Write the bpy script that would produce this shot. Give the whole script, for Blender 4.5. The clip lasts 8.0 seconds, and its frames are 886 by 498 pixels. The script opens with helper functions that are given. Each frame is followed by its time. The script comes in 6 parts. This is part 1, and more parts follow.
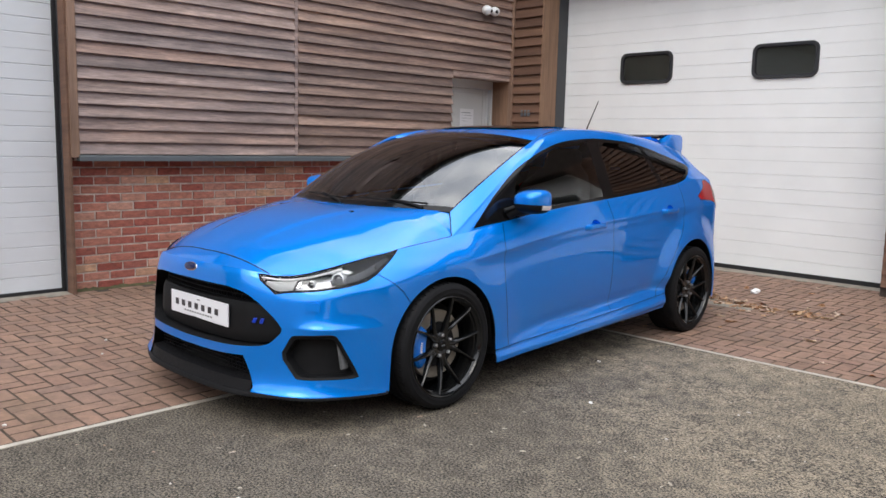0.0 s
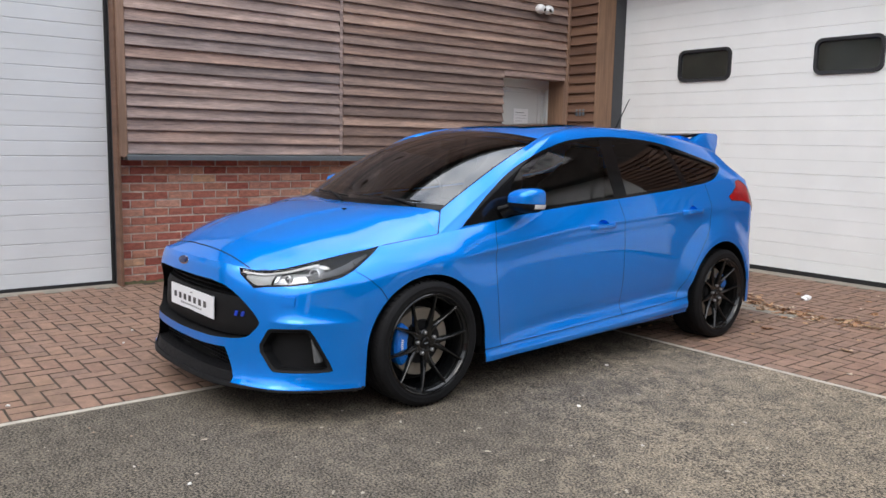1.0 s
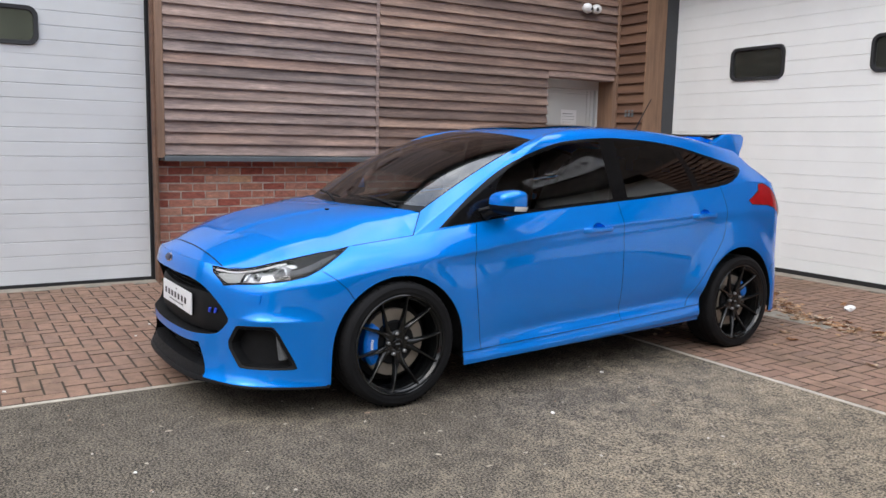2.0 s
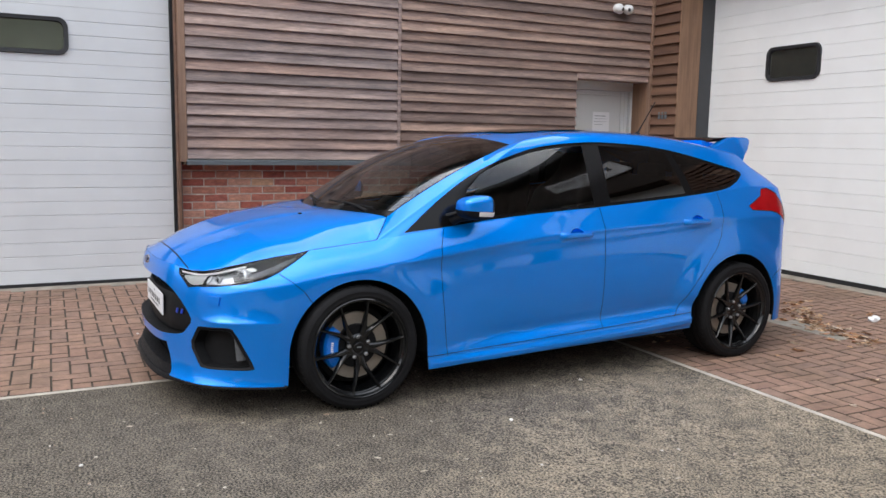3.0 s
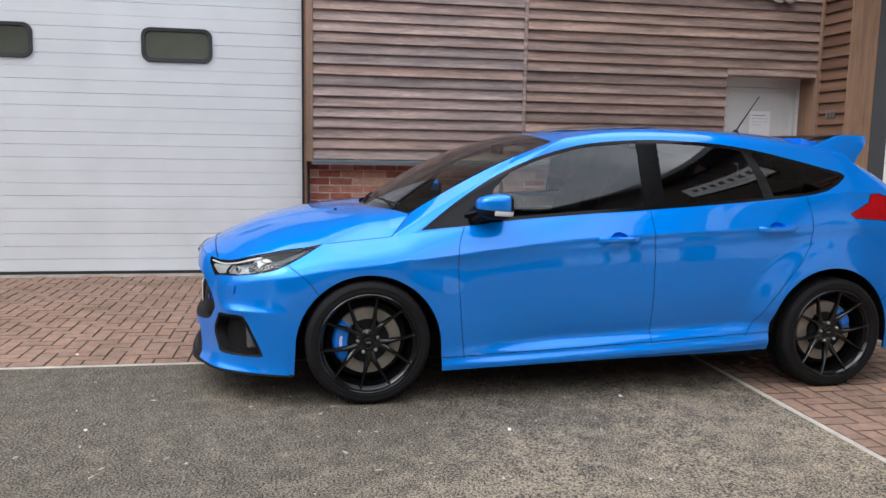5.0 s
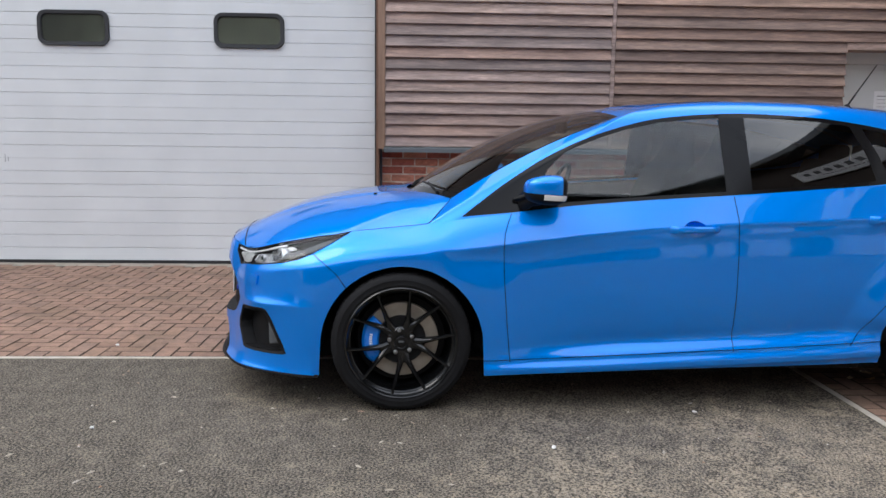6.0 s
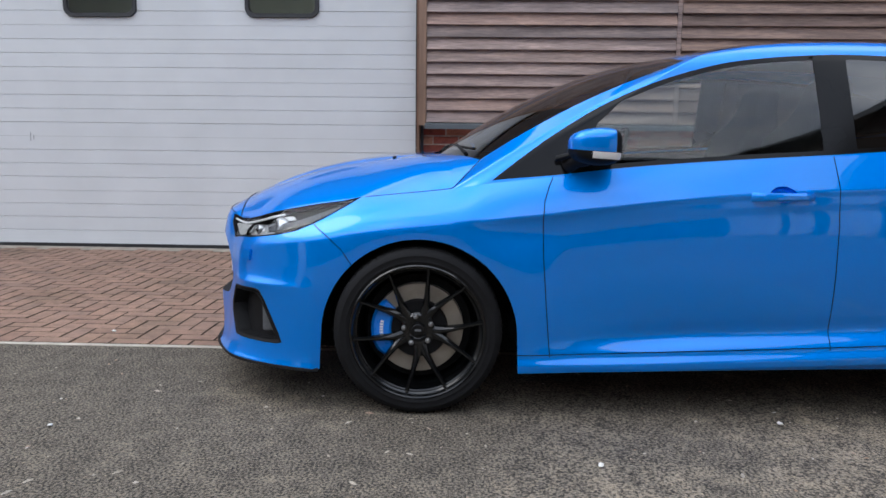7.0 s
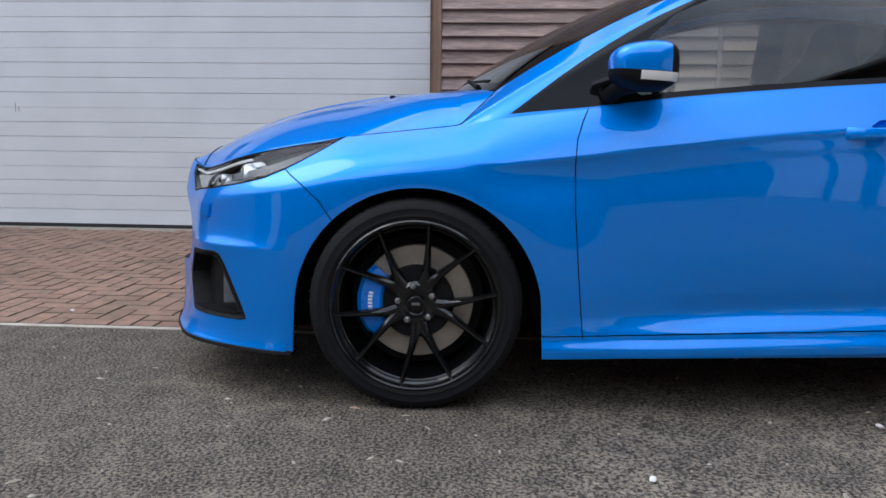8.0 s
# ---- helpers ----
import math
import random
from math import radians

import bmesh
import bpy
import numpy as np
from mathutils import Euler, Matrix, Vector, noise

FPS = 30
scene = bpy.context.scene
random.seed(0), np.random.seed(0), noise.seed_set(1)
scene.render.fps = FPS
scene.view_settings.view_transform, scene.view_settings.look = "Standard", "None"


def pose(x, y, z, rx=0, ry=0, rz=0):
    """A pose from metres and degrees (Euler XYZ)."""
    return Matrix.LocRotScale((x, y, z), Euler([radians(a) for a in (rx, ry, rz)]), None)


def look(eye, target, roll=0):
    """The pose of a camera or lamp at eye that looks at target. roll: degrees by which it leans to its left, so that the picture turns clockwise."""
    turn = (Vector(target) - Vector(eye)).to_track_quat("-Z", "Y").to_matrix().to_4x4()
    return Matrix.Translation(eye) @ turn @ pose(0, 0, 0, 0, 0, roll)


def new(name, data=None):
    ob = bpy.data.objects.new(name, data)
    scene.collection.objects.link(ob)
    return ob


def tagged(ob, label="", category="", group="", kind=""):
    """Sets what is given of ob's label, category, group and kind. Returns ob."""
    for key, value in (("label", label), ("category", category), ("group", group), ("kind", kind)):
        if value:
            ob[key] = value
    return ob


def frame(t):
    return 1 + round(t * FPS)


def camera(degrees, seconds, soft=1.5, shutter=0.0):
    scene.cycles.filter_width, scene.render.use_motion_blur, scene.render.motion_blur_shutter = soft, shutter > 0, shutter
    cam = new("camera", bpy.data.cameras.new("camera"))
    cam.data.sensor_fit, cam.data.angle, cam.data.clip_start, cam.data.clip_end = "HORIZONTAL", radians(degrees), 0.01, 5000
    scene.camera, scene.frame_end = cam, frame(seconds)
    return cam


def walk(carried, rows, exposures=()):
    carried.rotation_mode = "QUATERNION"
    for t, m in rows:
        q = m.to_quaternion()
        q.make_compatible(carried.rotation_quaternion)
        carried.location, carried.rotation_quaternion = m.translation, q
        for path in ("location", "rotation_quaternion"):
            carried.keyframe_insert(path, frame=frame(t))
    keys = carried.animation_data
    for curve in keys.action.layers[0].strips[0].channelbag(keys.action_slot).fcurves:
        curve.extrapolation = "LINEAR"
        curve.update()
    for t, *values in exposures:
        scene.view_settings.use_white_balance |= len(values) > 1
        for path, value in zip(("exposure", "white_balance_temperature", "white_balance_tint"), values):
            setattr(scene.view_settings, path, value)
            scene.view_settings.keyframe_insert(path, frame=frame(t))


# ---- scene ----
cam = camera(58.1, 8.0, 1.5)
PATH = [
    (0, (-0.077, 0.144, 1.308), (-1.474, 1.55, 1.045), 1.3),
    (0.5, (0.09, 0.344, 1.305), (-1.386, 1.668, 1.041), 1.2),
    (1, (0.29, 0.552, 1.301), (-1.266, 1.78, 1.037), 1.2),
    (2.5, (0.76, 1.285, 1.325), (-0.976, 2.241, 1.061), 1.1),
    (3, (0.901, 1.529, 1.34), (-0.877, 2.405, 1.076), 1.0),
    (3.5, (0.988, 1.807, 1.333), (-0.832, 2.592, 1.068), 1.0),
    (4, (1.096, 2.057, 1.323), (-0.779, 2.702, 1.059), 0.9),
    (4.5, (1.156, 2.309, 1.333), (-0.762, 2.807, 1.067), 0.9),
    (4.7, (1.173, 2.409, 1.327), (-0.76, 2.848, 1.065), 1.0),
    (6, (0.727, 2.933, 1.221), (-1.253, 3.009, 0.949), 0.7),
    (6.5, (0.42, 3.03, 1.141), (-1.56, 3.009, 0.865), 0.7),
    (7, (0.126, 3.084, 1.037), (-1.852, 3.01, 0.757), 0.6),
    (7.5, (-0.174, 3.102, 0.936), (-2.151, 2.996, 0.651), 0.7),
    (8, (-0.474, 3.118, 0.817), (-2.449, 2.986, 0.531), 0.6),
]
walk(cam, [(t, look(eye, target, roll)) for t, eye, target, roll in PATH], ((0, -0.12, 6470, 10), (3.0, -0.08, 6400, 10), (4.5, -0.03, 6380, 10), (6.0, -0.17, 6250, 10), (7.0, -0.31, 6020, 10), (8.0, -0.40, 5900, 10)))

# ---- light ----
world = bpy.data.worlds.new("sky")
scene.world = world
world.use_nodes = True
wn, wl = world.node_tree.nodes, world.node_tree.links
sky = wn.new("ShaderNodeTexSky")
sky.sky_type, sky.sun_disc = "NISHITA", False
sky.sun_elevation, sky.sun_rotation = radians(50), radians(150)
sky.air_density, sky.dust_density, sky.ozone_density = 1.0, 2.5, 1.0
cover = wn.new("ShaderNodeTexNoise")
cover.inputs["Scale"].default_value, cover.inputs["Detail"].default_value, cover.inputs["Roughness"].default_value = 2.4, 7.0, 0.55
thick = wn.new("ShaderNodeValToRGB")
thick.color_ramp.elements[0].position, thick.color_ramp.elements[0].color = 0.36, (7.5, 8.5, 10.6, 1)
thick.color_ramp.elements[1].position, thick.color_ramp.elements[1].color = 0.64, (26.0, 26.2, 26.5, 1)
wl.new(cover.outputs[0], thick.inputs[0])
veil = wn.new("ShaderNodeMix")
veil.data_type = "RGBA"
veil.inputs[0].default_value = 0.80
wl.new(sky.outputs[0], veil.inputs[6])
# an overcast sky is about three times as bright overhead as at the horizon
ways, up, rise = wn.new("ShaderNodeTexCoord"), wn.new("ShaderNodeSeparateXYZ"), wn.new("ShaderNodeMath")
rise.operation, rise.use_clamp = "MULTIPLY_ADD", True
rise.inputs[1].default_value, rise.inputs[2].default_value = 0.66, 0.34
wl.new(ways.outputs["Generated"], up.inputs[0])
wl.new(up.outputs["Z"], rise.inputs[0])
dome = wn.new("ShaderNodeMix")
dome.data_type, dome.blend_type = "RGBA", "MULTIPLY"
dome.inputs[0].default_value = 1.0
wl.new(thick.outputs[0], dome.inputs[6])
wl.new(rise.outputs[0], dome.inputs[7])
wl.new(dome.outputs[2], veil.inputs[7])
wl.new(veil.outputs[2], wn["Background"].inputs["Color"])
wn["Background"].inputs["Strength"].default_value = 0.205
sun = new("sun", bpy.data.lights.new("sun", "SUN"))
sun.data.energy, sun.data.angle, sun.data.color = 1.0, radians(32), (1.0, 0.95, 0.87)
sun.matrix_world = look((2.6, -6.6, 8.0), (0, 0, 0))


# ---- materials ----
def mat(name):
    m = bpy.data.materials.new(name)
    m.use_nodes = True
    return m, m.node_tree.nodes, m.node_tree.links, m.node_tree.nodes["Principled BSDF"]


def node(n, kind, **values):
    made = n.new(kind)
    for key, value in values.items():
        made.inputs[key.replace("_", " ")].default_value = value
    return made


def ramp(n, *stops):
    r = n.new("ShaderNodeValToRGB")
    while len(r.color_ramp.elements) < len(stops):
        r.color_ramp.elements.new(0.5)
    for e, (p, c) in zip(r.color_ramp.elements, stops):
        e.position, e.color = p, (*c, 1) if len(c) == 3 else c
    return r


def mix(n, l, kind, fac, a, b):
    m = n.new("ShaderNodeMix")
    m.data_type, m.blend_type = "RGBA", kind
    for i, v in ((0, fac), (6, a), (7, b)):
        if isinstance(v, bpy.types.NodeSocket):
            l.new(v, m.inputs[i])
        else:
            m.inputs[i].default_value = v if i == 0 else (*v, 1)
    return m.outputs[2]


def coords(n, l, scale=(1, 1, 1), shift=None):
    tc, mp = n.new("ShaderNodeTexCoord"), n.new("ShaderNodeMapping")
    mp.inputs["Scale"].default_value = scale
    l.new(tc.outputs["Object"], mp.inputs["Vector"])
    if shift:
        l.new(shift, mp.inputs["Location"])
    return mp.outputs[0]


def bump(n, l, bsdf, height, strength, distance=0.004):
    b = node(n, "ShaderNodeBump", Strength=strength, Distance=distance)
    l.new(height, b.inputs["Height"])
    l.new(b.outputs[0], bsdf.inputs["Normal"])


def plain(name, colour, rough=0.5, metal=0.0, coat=0.0, grain=60.0, vary=0.12, relief=0.1, emit=0.0):
    """A nearly even surface with fine grain and a little unevenness."""
    m, n, l, b = mat(name)
    v = coords(n, l)
    big, fine = node(n, "ShaderNodeTexNoise", Scale=grain / 14, Detail=4.0), node(n, "ShaderNodeTexNoise", Scale=grain, Detail=6.0)
    l.new(v, big.inputs["Vector"]), l.new(v, fine.inputs["Vector"])
    lo, hi = tuple(c * (1 - vary) for c in colour), tuple(min(1, c * (1 + vary)) for c in colour)
    r1 = ramp(n, (0.3, lo), (0.7, hi))
    l.new(big.outputs[0], r1.inputs[0])
    l.new(mix(n, l, "MULTIPLY", 0.5, r1.outputs[0], fine.outputs[0]) if vary > 0.2 else r1.outputs[0], b.inputs["Base Color"])
    r2 = ramp(n, (0.25, (rough * 0.85,) * 3), (0.75, (min(1, rough * 1.15),) * 3))
    l.new(fine.outputs[0], r2.inputs[0])
    l.new(r2.outputs[0], b.inputs["Roughness"])
    b.inputs["Metallic"].default_value, b.inputs["Coat Weight"].default_value = metal, coat
    b.inputs["Coat Roughness"].default_value = 0.03
    if relief:
        bump(n, l, b, fine.outputs[0], relief, 0.001)
    if emit:
        b.inputs["Emission Color"].default_value, b.inputs["Emission Strength"].default_value = (*colour, 1), emit
    return m


def asphalt():
    m, n, l, b = mat("asphalt")
    v = coords(n, l)
    stones = node(n, "ShaderNodeTexVoronoi", Scale=150.0)
    grit = node(n, "ShaderNodeTexNoise", Scale=100.0, Detail=5.0, Roughness=0.68)
    clump = node(n, "ShaderNodeTexNoise", Scale=9.0, Detail=6.0, Roughness=0.7)
    patch = node(n, "ShaderNodeTexNoise", Scale=0.75, Detail=6.0, Roughness=0.6)
    for x in (stones, grit, clump, patch):
        l.new(v, x.inputs["Vector"])

    def sums(a, k, b):
        m1 = n.new("ShaderNodeMath")
        m1.operation = "MULTIPLY_ADD"
        l.new(a, m1.inputs[0])
        m1.inputs[1].default_value = k
        l.new(b, m1.inputs[2])
        return m1.outputs[0]
    # open pits between worn sandy stones, more of them in some patches
    level = sums(patch.outputs[0], 0.06, sums(clump.outputs[0], 0.20, grit.outputs[0]))
    tone = ramp(n, (0.51, (0.026, 0.0235, 0.020)), (0.57, (0.066, 0.059, 0.050)), (0.62, (0.166, 0.147, 0.119)), (0.69, (0.285, 0.252, 0.203)))
    half = n.new("ShaderNodeMath")
    half.operation, half.inputs[1].default_value = "MULTIPLY", 0.98
    l.new(level, half.inputs[0])
    l.new(half.outputs[0], tone.inputs[0])
    hue = ramp(n, (0.0, (0.72, 0.73, 0.75)), (0.6, (1.0, 0.98, 0.95)), (0.9, (1.3, 1.22, 1.1)), (0.97, (2.1, 1.95, 1.7)))
    l.new(stones.outputs["Color"], hue.inputs[0])
    c = mix(n, l, "MULTIPLY", 0.6, tone.outputs[0], hue.outputs[0])
    # graded by place: paler and warmer towards +x and +y, broken by noise
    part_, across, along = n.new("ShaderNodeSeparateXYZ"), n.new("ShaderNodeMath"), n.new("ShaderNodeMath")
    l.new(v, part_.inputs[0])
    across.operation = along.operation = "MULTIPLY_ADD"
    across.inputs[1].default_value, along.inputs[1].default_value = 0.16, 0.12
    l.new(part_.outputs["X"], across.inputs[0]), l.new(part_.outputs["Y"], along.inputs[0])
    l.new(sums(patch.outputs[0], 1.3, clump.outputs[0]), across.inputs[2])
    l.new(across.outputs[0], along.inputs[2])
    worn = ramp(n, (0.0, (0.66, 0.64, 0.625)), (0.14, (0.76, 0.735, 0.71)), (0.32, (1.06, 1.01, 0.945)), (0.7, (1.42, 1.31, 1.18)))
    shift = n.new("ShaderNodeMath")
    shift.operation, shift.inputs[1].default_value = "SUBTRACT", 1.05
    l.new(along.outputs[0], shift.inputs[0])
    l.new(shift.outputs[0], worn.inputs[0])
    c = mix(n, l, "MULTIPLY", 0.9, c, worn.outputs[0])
    l.new(c, b.inputs["Base Color"])
    b.inputs["Roughness"].default_value = 0.88
    b.inputs["Specular IOR Level"].default_value = 0.3
    h = mix(n, l, "ADD", 0.6, grit.outputs[0], stones.outputs["Distance"])
    bump(n, l, b, h, 0.9, 0.006)
    return m


def piece_material(name, stops, rough, noise_scale, relief, stretch=(1, 1, 1), dirt=0.5, dirt_colour=(0.35, 0.33, 0.28), swing=1.0, grain=0.2):
    """Colour by each piece's own random number, with mottling, dirt and relief."""
    m, n, l, b = mat(name)
    info, geo = n.new("ShaderNodeObjectInfo"), n.new("ShaderNodeNewGeometry")
    add = n.new("ShaderNodeMath")
    add.operation = "ADD"
    l.new(info.outputs["Random"], add.inputs[0]), l.new(geo.outputs["Random Per Island"], add.inputs[1])
    fr = n.new("ShaderNodeMath")
    fr.operation = "FRACT"
    l.new(add.outputs[0], fr.inputs[0])
    tone = ramp(n, *stops)
    l.new(fr.outputs[0], tone.inputs[0])
    tc, mp = n.new("ShaderNodeTexCoord"), n.new("ShaderNodeMapping")
    l.new(geo.outputs["Position"], mp.inputs["Vector"])
    mp.inputs["Scale"].default_value = stretch
    comb = n.new("ShaderNodeCombineXYZ")
    k = n.new("ShaderNodeMath")
    k.operation = "MULTIPLY"
    l.new(fr.outputs[0], k.inputs[0])
    k.inputs[1].default_value = 37.0
    l.new(k.outputs[0], comb.inputs[0]), l.new(k.outputs[0], comb.inputs[2])
    l.new(comb.outputs[0], mp.inputs["Location"])
    mott = node(n, "ShaderNodeTexNoise", Scale=noise_scale, Detail=6.0, Roughness=0.65)
    fine = node(n, "ShaderNodeTexNoise", Scale=noise_scale * 7, Detail=4.0, Roughness=0.7)
    l.new(mp.outputs[0], mott.inputs["Vector"]), l.new(mp.outputs[0], fine.inputs["Vector"])
    r = ramp(n, (0.28, (1 - 0.39 * swing ** 0.5, 1 - 0.4 * swing ** 0.5, 1 - 0.4 * swing ** 0.5)), (0.52, (1.0, 1.0, 1.0)), (0.76, (1 + 0.32 * swing, 1 + 0.28 * swing, 1 + 0.22 * swing)))
    l.new(mott.outputs[0], r.inputs[0])
    c = mix(n, l, "MULTIPLY", 0.85, tone.outputs[0], r.outputs[0])
    g = ramp(n, (0.3, (1 - grain,) * 3), (0.7, (1 + 0.75 * grain,) * 3))
    l.new(fine.outputs[0], g.inputs[0])
    c = mix(n, l, "MULTIPLY", 0.8, c, g.outputs[0])
    stain = node(n, "ShaderNodeTexNoise", Scale=1.3, Detail=6.0, Roughness=0.6)
    l.new(geo.outputs["Position"], stain.inputs["Vector"])
    sr = ramp(n, (0.5, (0, 0, 0)), (0.72, (dirt, dirt, dirt)))
    l.new(stain.outputs[0], sr.inputs[0])
    c = mix(n, l, "MULTIPLY", sr.outputs[0], c, dirt_colour)
    l.new(c, b.inputs["Base Color"])
    b.inputs["Roughness"].default_value = rough
    hh = mix(n, l, "ADD", 0.5, mott.outputs[0], fine.outputs[0])
    bump(n, l, b, hh, relief, 0.004)
    return m


def car_paint():
    m, n, l, b = mat("blue_paint")
    v = coords(n, l)
    flake = node(n, "ShaderNodeTexVoronoi", Scale=2600.0)
    l.new(v, flake.inputs["Vector"])
    r = ramp(n, (0.0, (0.0, 0.183, 0.70)), (1.0, (0.001, 0.262, 0.88)))
    l.new(flake.outputs["Color"], r.inputs[0])
    l.new(r.outputs[0], b.inputs["Base Color"])
    b.inputs["Metallic"].default_value, b.inputs["Roughness"].default_value = 0.55, 0.40
    b.inputs["Specular IOR Level"].default_value = 0.05
    b.inputs["Specular Tint"].default_value = (0.05, 0.42, 1.0, 1)
    b.inputs["Coat Weight"].default_value, b.inputs["Coat IOR"].default_value = 1.0, 1.56
    dust = node(n, "ShaderNodeTexNoise", Scale=9.0, Detail=5.0)
    l.new(v, dust.inputs["Vector"])
    cr = ramp(n, (0.4, (0.004,) * 3), (0.8, (0.03,) * 3))
    l.new(dust.outputs[0], cr.inputs[0])
    l.new(cr.outputs[0], b.inputs["Coat Roughness"])
    return m


def sheet_glass(name, tint, gloss=1.0, ior=1.5, haze=0.0):
    """A thin pane: what is behind shows through it, tinted; the sheen follows Fresnel."""
    m, n, l, b = mat(name)
    n.remove(b)
    clear, shine, fac, out = n.new("ShaderNodeBsdfTransparent"), n.new("ShaderNodeBsdfGlossy"), n.new("ShaderNodeMixShader"), n["Material Output"]
    clear.inputs["Color"].default_value = (*tint, 1)
    shine.inputs["Roughness"].default_value = 0.0
    shine.inputs["Color"].default_value = (gloss, gloss, gloss, 1)
    fr = n.new("ShaderNodeFresnel")
    fr.inputs["IOR"].default_value = ior
    l.new(fr.outputs[0], fac.inputs[0])
    l.new(clear.outputs[0], fac.inputs[1]), l.new(shine.outputs[0], fac.inputs[2])
    last = fac.outputs[0]
    # a thin grey-green diffuse layer over the pane, its strength varied by noise
    if haze:
        dull, veil_ = n.new("ShaderNodeBsdfDiffuse"), n.new("ShaderNodeMixShader")
        dull.inputs["Color"].default_value = (0.40, 0.43, 0.38, 1)
        blotch = node(n, "ShaderNodeTexNoise", Scale=7.0, Detail=5.0)
        l.new(coords(n, l, (1, 1, 1)), blotch.inputs["Vector"])
        sr = ramp(n, (0.3, (haze * 0.6,) * 3), (0.7, (haze * 1.4,) * 3))
        l.new(blotch.outputs[0], sr.inputs[0])
        l.new(sr.outputs[0], veil_.inputs[0])
        l.new(last, veil_.inputs[1]), l.new(dull.outputs[0], veil_.inputs[2])
        last = veil_.outputs[0]
    l.new(last, out.inputs["Surface"])
    return m


ASPHALT = asphalt()
PAVER = piece_material("block_paving", ((0.0, (0.222, 0.131, 0.094)), (0.3, (0.258, 0.158, 0.112)), (0.55, (0.230, 0.145, 0.107)), (0.8, (0.275, 0.168, 0.118)), (1.0, (0.205, 0.130, 0.099))),
                       0.85, 14.0, 0.5, dirt=0.75, dirt_colour=(0.5, 0.52, 0.42))
# block edges at half tone: joint dirt plus the chamfers' shading, painted in
CHAMFER = plain("dirty_shaded_paver_edge", (0.105, 0.070, 0.048), 0.95, grain=160, vary=0.35, relief=0.5)
BED = plain("paving_sand", (0.048, 0.040, 0.027), 0.95, grain=220, vary=0.4, relief=0.6)
BRICK = piece_material("wall_brick", ((0.0, (0.386, 0.118, 0.082)), (0.12, (0.304, 0.080, 0.057)), (0.24, (0.478, 0.210, 0.148)), (0.36, (0.368, 0.109, 0.078)), (0.48, (0.552, 0.311, 0.230)), (0.58, (0.506, 0.244, 0.172)), (0.68, (0.350, 0.101, 0.074)), (0.80, (0.460, 0.193, 0.135)), (0.90, (0.570, 0.353, 0.221)), (0.955, (0.368, 0.126, 0.094))),
                       0.9, 24.0, 1.0, stretch=(1, 0.7, 1.6), dirt=0.3, swing=1.5)
MORTAR = plain("mortar", (0.64, 0.53, 0.45), 0.95, grain=180, vary=0.3, relief=0.7)
CEDAR = piece_material("weathered_cedar", ((0.0, (0.240, 0.180, 0.159)), (0.22, (0.359, 0.269, 0.240)), (0.4, (0.209, 0.165, 0.153)), (0.58, (0.420, 0.305, 0.259)), (0.75, (0.269, 0.215, 0.201)), (0.9, (0.347, 0.227, 0.181)), (1.0, (0.300, 0.227, 0.205))),
                       0.78, 7.0, 0.55, stretch=(1, 0.22, 3.0), dirt=0.45, dirt_colour=(0.60, 0.66, 0.76), swing=2.3, grain=0.42)
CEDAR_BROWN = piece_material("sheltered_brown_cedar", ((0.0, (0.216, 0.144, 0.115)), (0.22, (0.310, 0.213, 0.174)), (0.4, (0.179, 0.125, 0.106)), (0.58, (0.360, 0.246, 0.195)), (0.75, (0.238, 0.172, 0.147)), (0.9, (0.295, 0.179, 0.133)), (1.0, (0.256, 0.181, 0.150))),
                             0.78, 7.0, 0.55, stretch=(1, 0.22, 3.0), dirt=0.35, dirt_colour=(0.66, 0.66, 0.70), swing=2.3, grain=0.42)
CEDAR_RED = piece_material("red_cedar", ((0.0, (0.113, 0.058, 0.037)), (0.5, (0.151, 0.079, 0.050)), (1.0, (0.184, 0.100, 0.062))), 0.75, 9.0, 0.5, stretch=(0.1, 1, 1.6), dirt=0.2)
POST = piece_material("cedar_post", ((0.0, (0.281, 0.164, 0.100)), (0.5, (0.246, 0.143, 0.088)), (1.0, (0.264, 0.164, 0.112))), 0.7, 11.0, 0.4, stretch=(1.6, 1.6, 0.08), dirt=0.25)
DOOR_WHITE = plain("white_coated_steel", (0.80, 0.81, 0.80), 0.42, grain=30, vary=0.035, relief=0.06)
# a copy of DOOR_WHITE taken darker and bluer to dim door_1
DOOR_GREY = plain("grey_white_coated_steel", (0.64, 0.655, 0.665), 0.42, grain=30, vary=0.05, relief=0.06)
STEEL_GREY = plain("grey_painted_steel", (0.12, 0.128, 0.135), 0.5, grain=40, vary=0.1)
LEDGE = plain("slate_grey_flashing", (0.10, 0.115, 0.125), 0.5, grain=35, vary=0.18)
RUBBER = plain("black_rubber", (0.012, 0.012, 0.013), 0.7, grain=90, vary=0.2)
SEAL = plain("dark_grey_window_seal", (0.020, 0.021, 0.024), 0.5, grain=90, vary=0.15)
MOSS = plain("moss_and_soil", (0.10, 0.095, 0.04), 0.95, grain=160, vary=0.45, relief=0.9)
# jamb grey taken darker: the reveal's shadow is put into its colour
JAMB = plain("shaded_grey_jamb", (0.045, 0.048, 0.053), 0.5, grain=40, vary=0.12)
CONCRETE = plain("concrete", (0.36, 0.325, 0.27), 0.9, grain=120, vary=0.25, relief=0.5)
EDGING = plain("pale_concrete_edging", (0.42, 0.38, 0.32), 0.9, grain=120, vary=0.2, relief=0.5)
DARK = plain("dark_interior", (0.30, 0.31, 0.27), 0.8, grain=20, vary=0.2)
UPVC = plain("pale_grey_door_paint", (0.66, 0.67, 0.65), 0.45, grain=25, vary=0.05, relief=0.03)
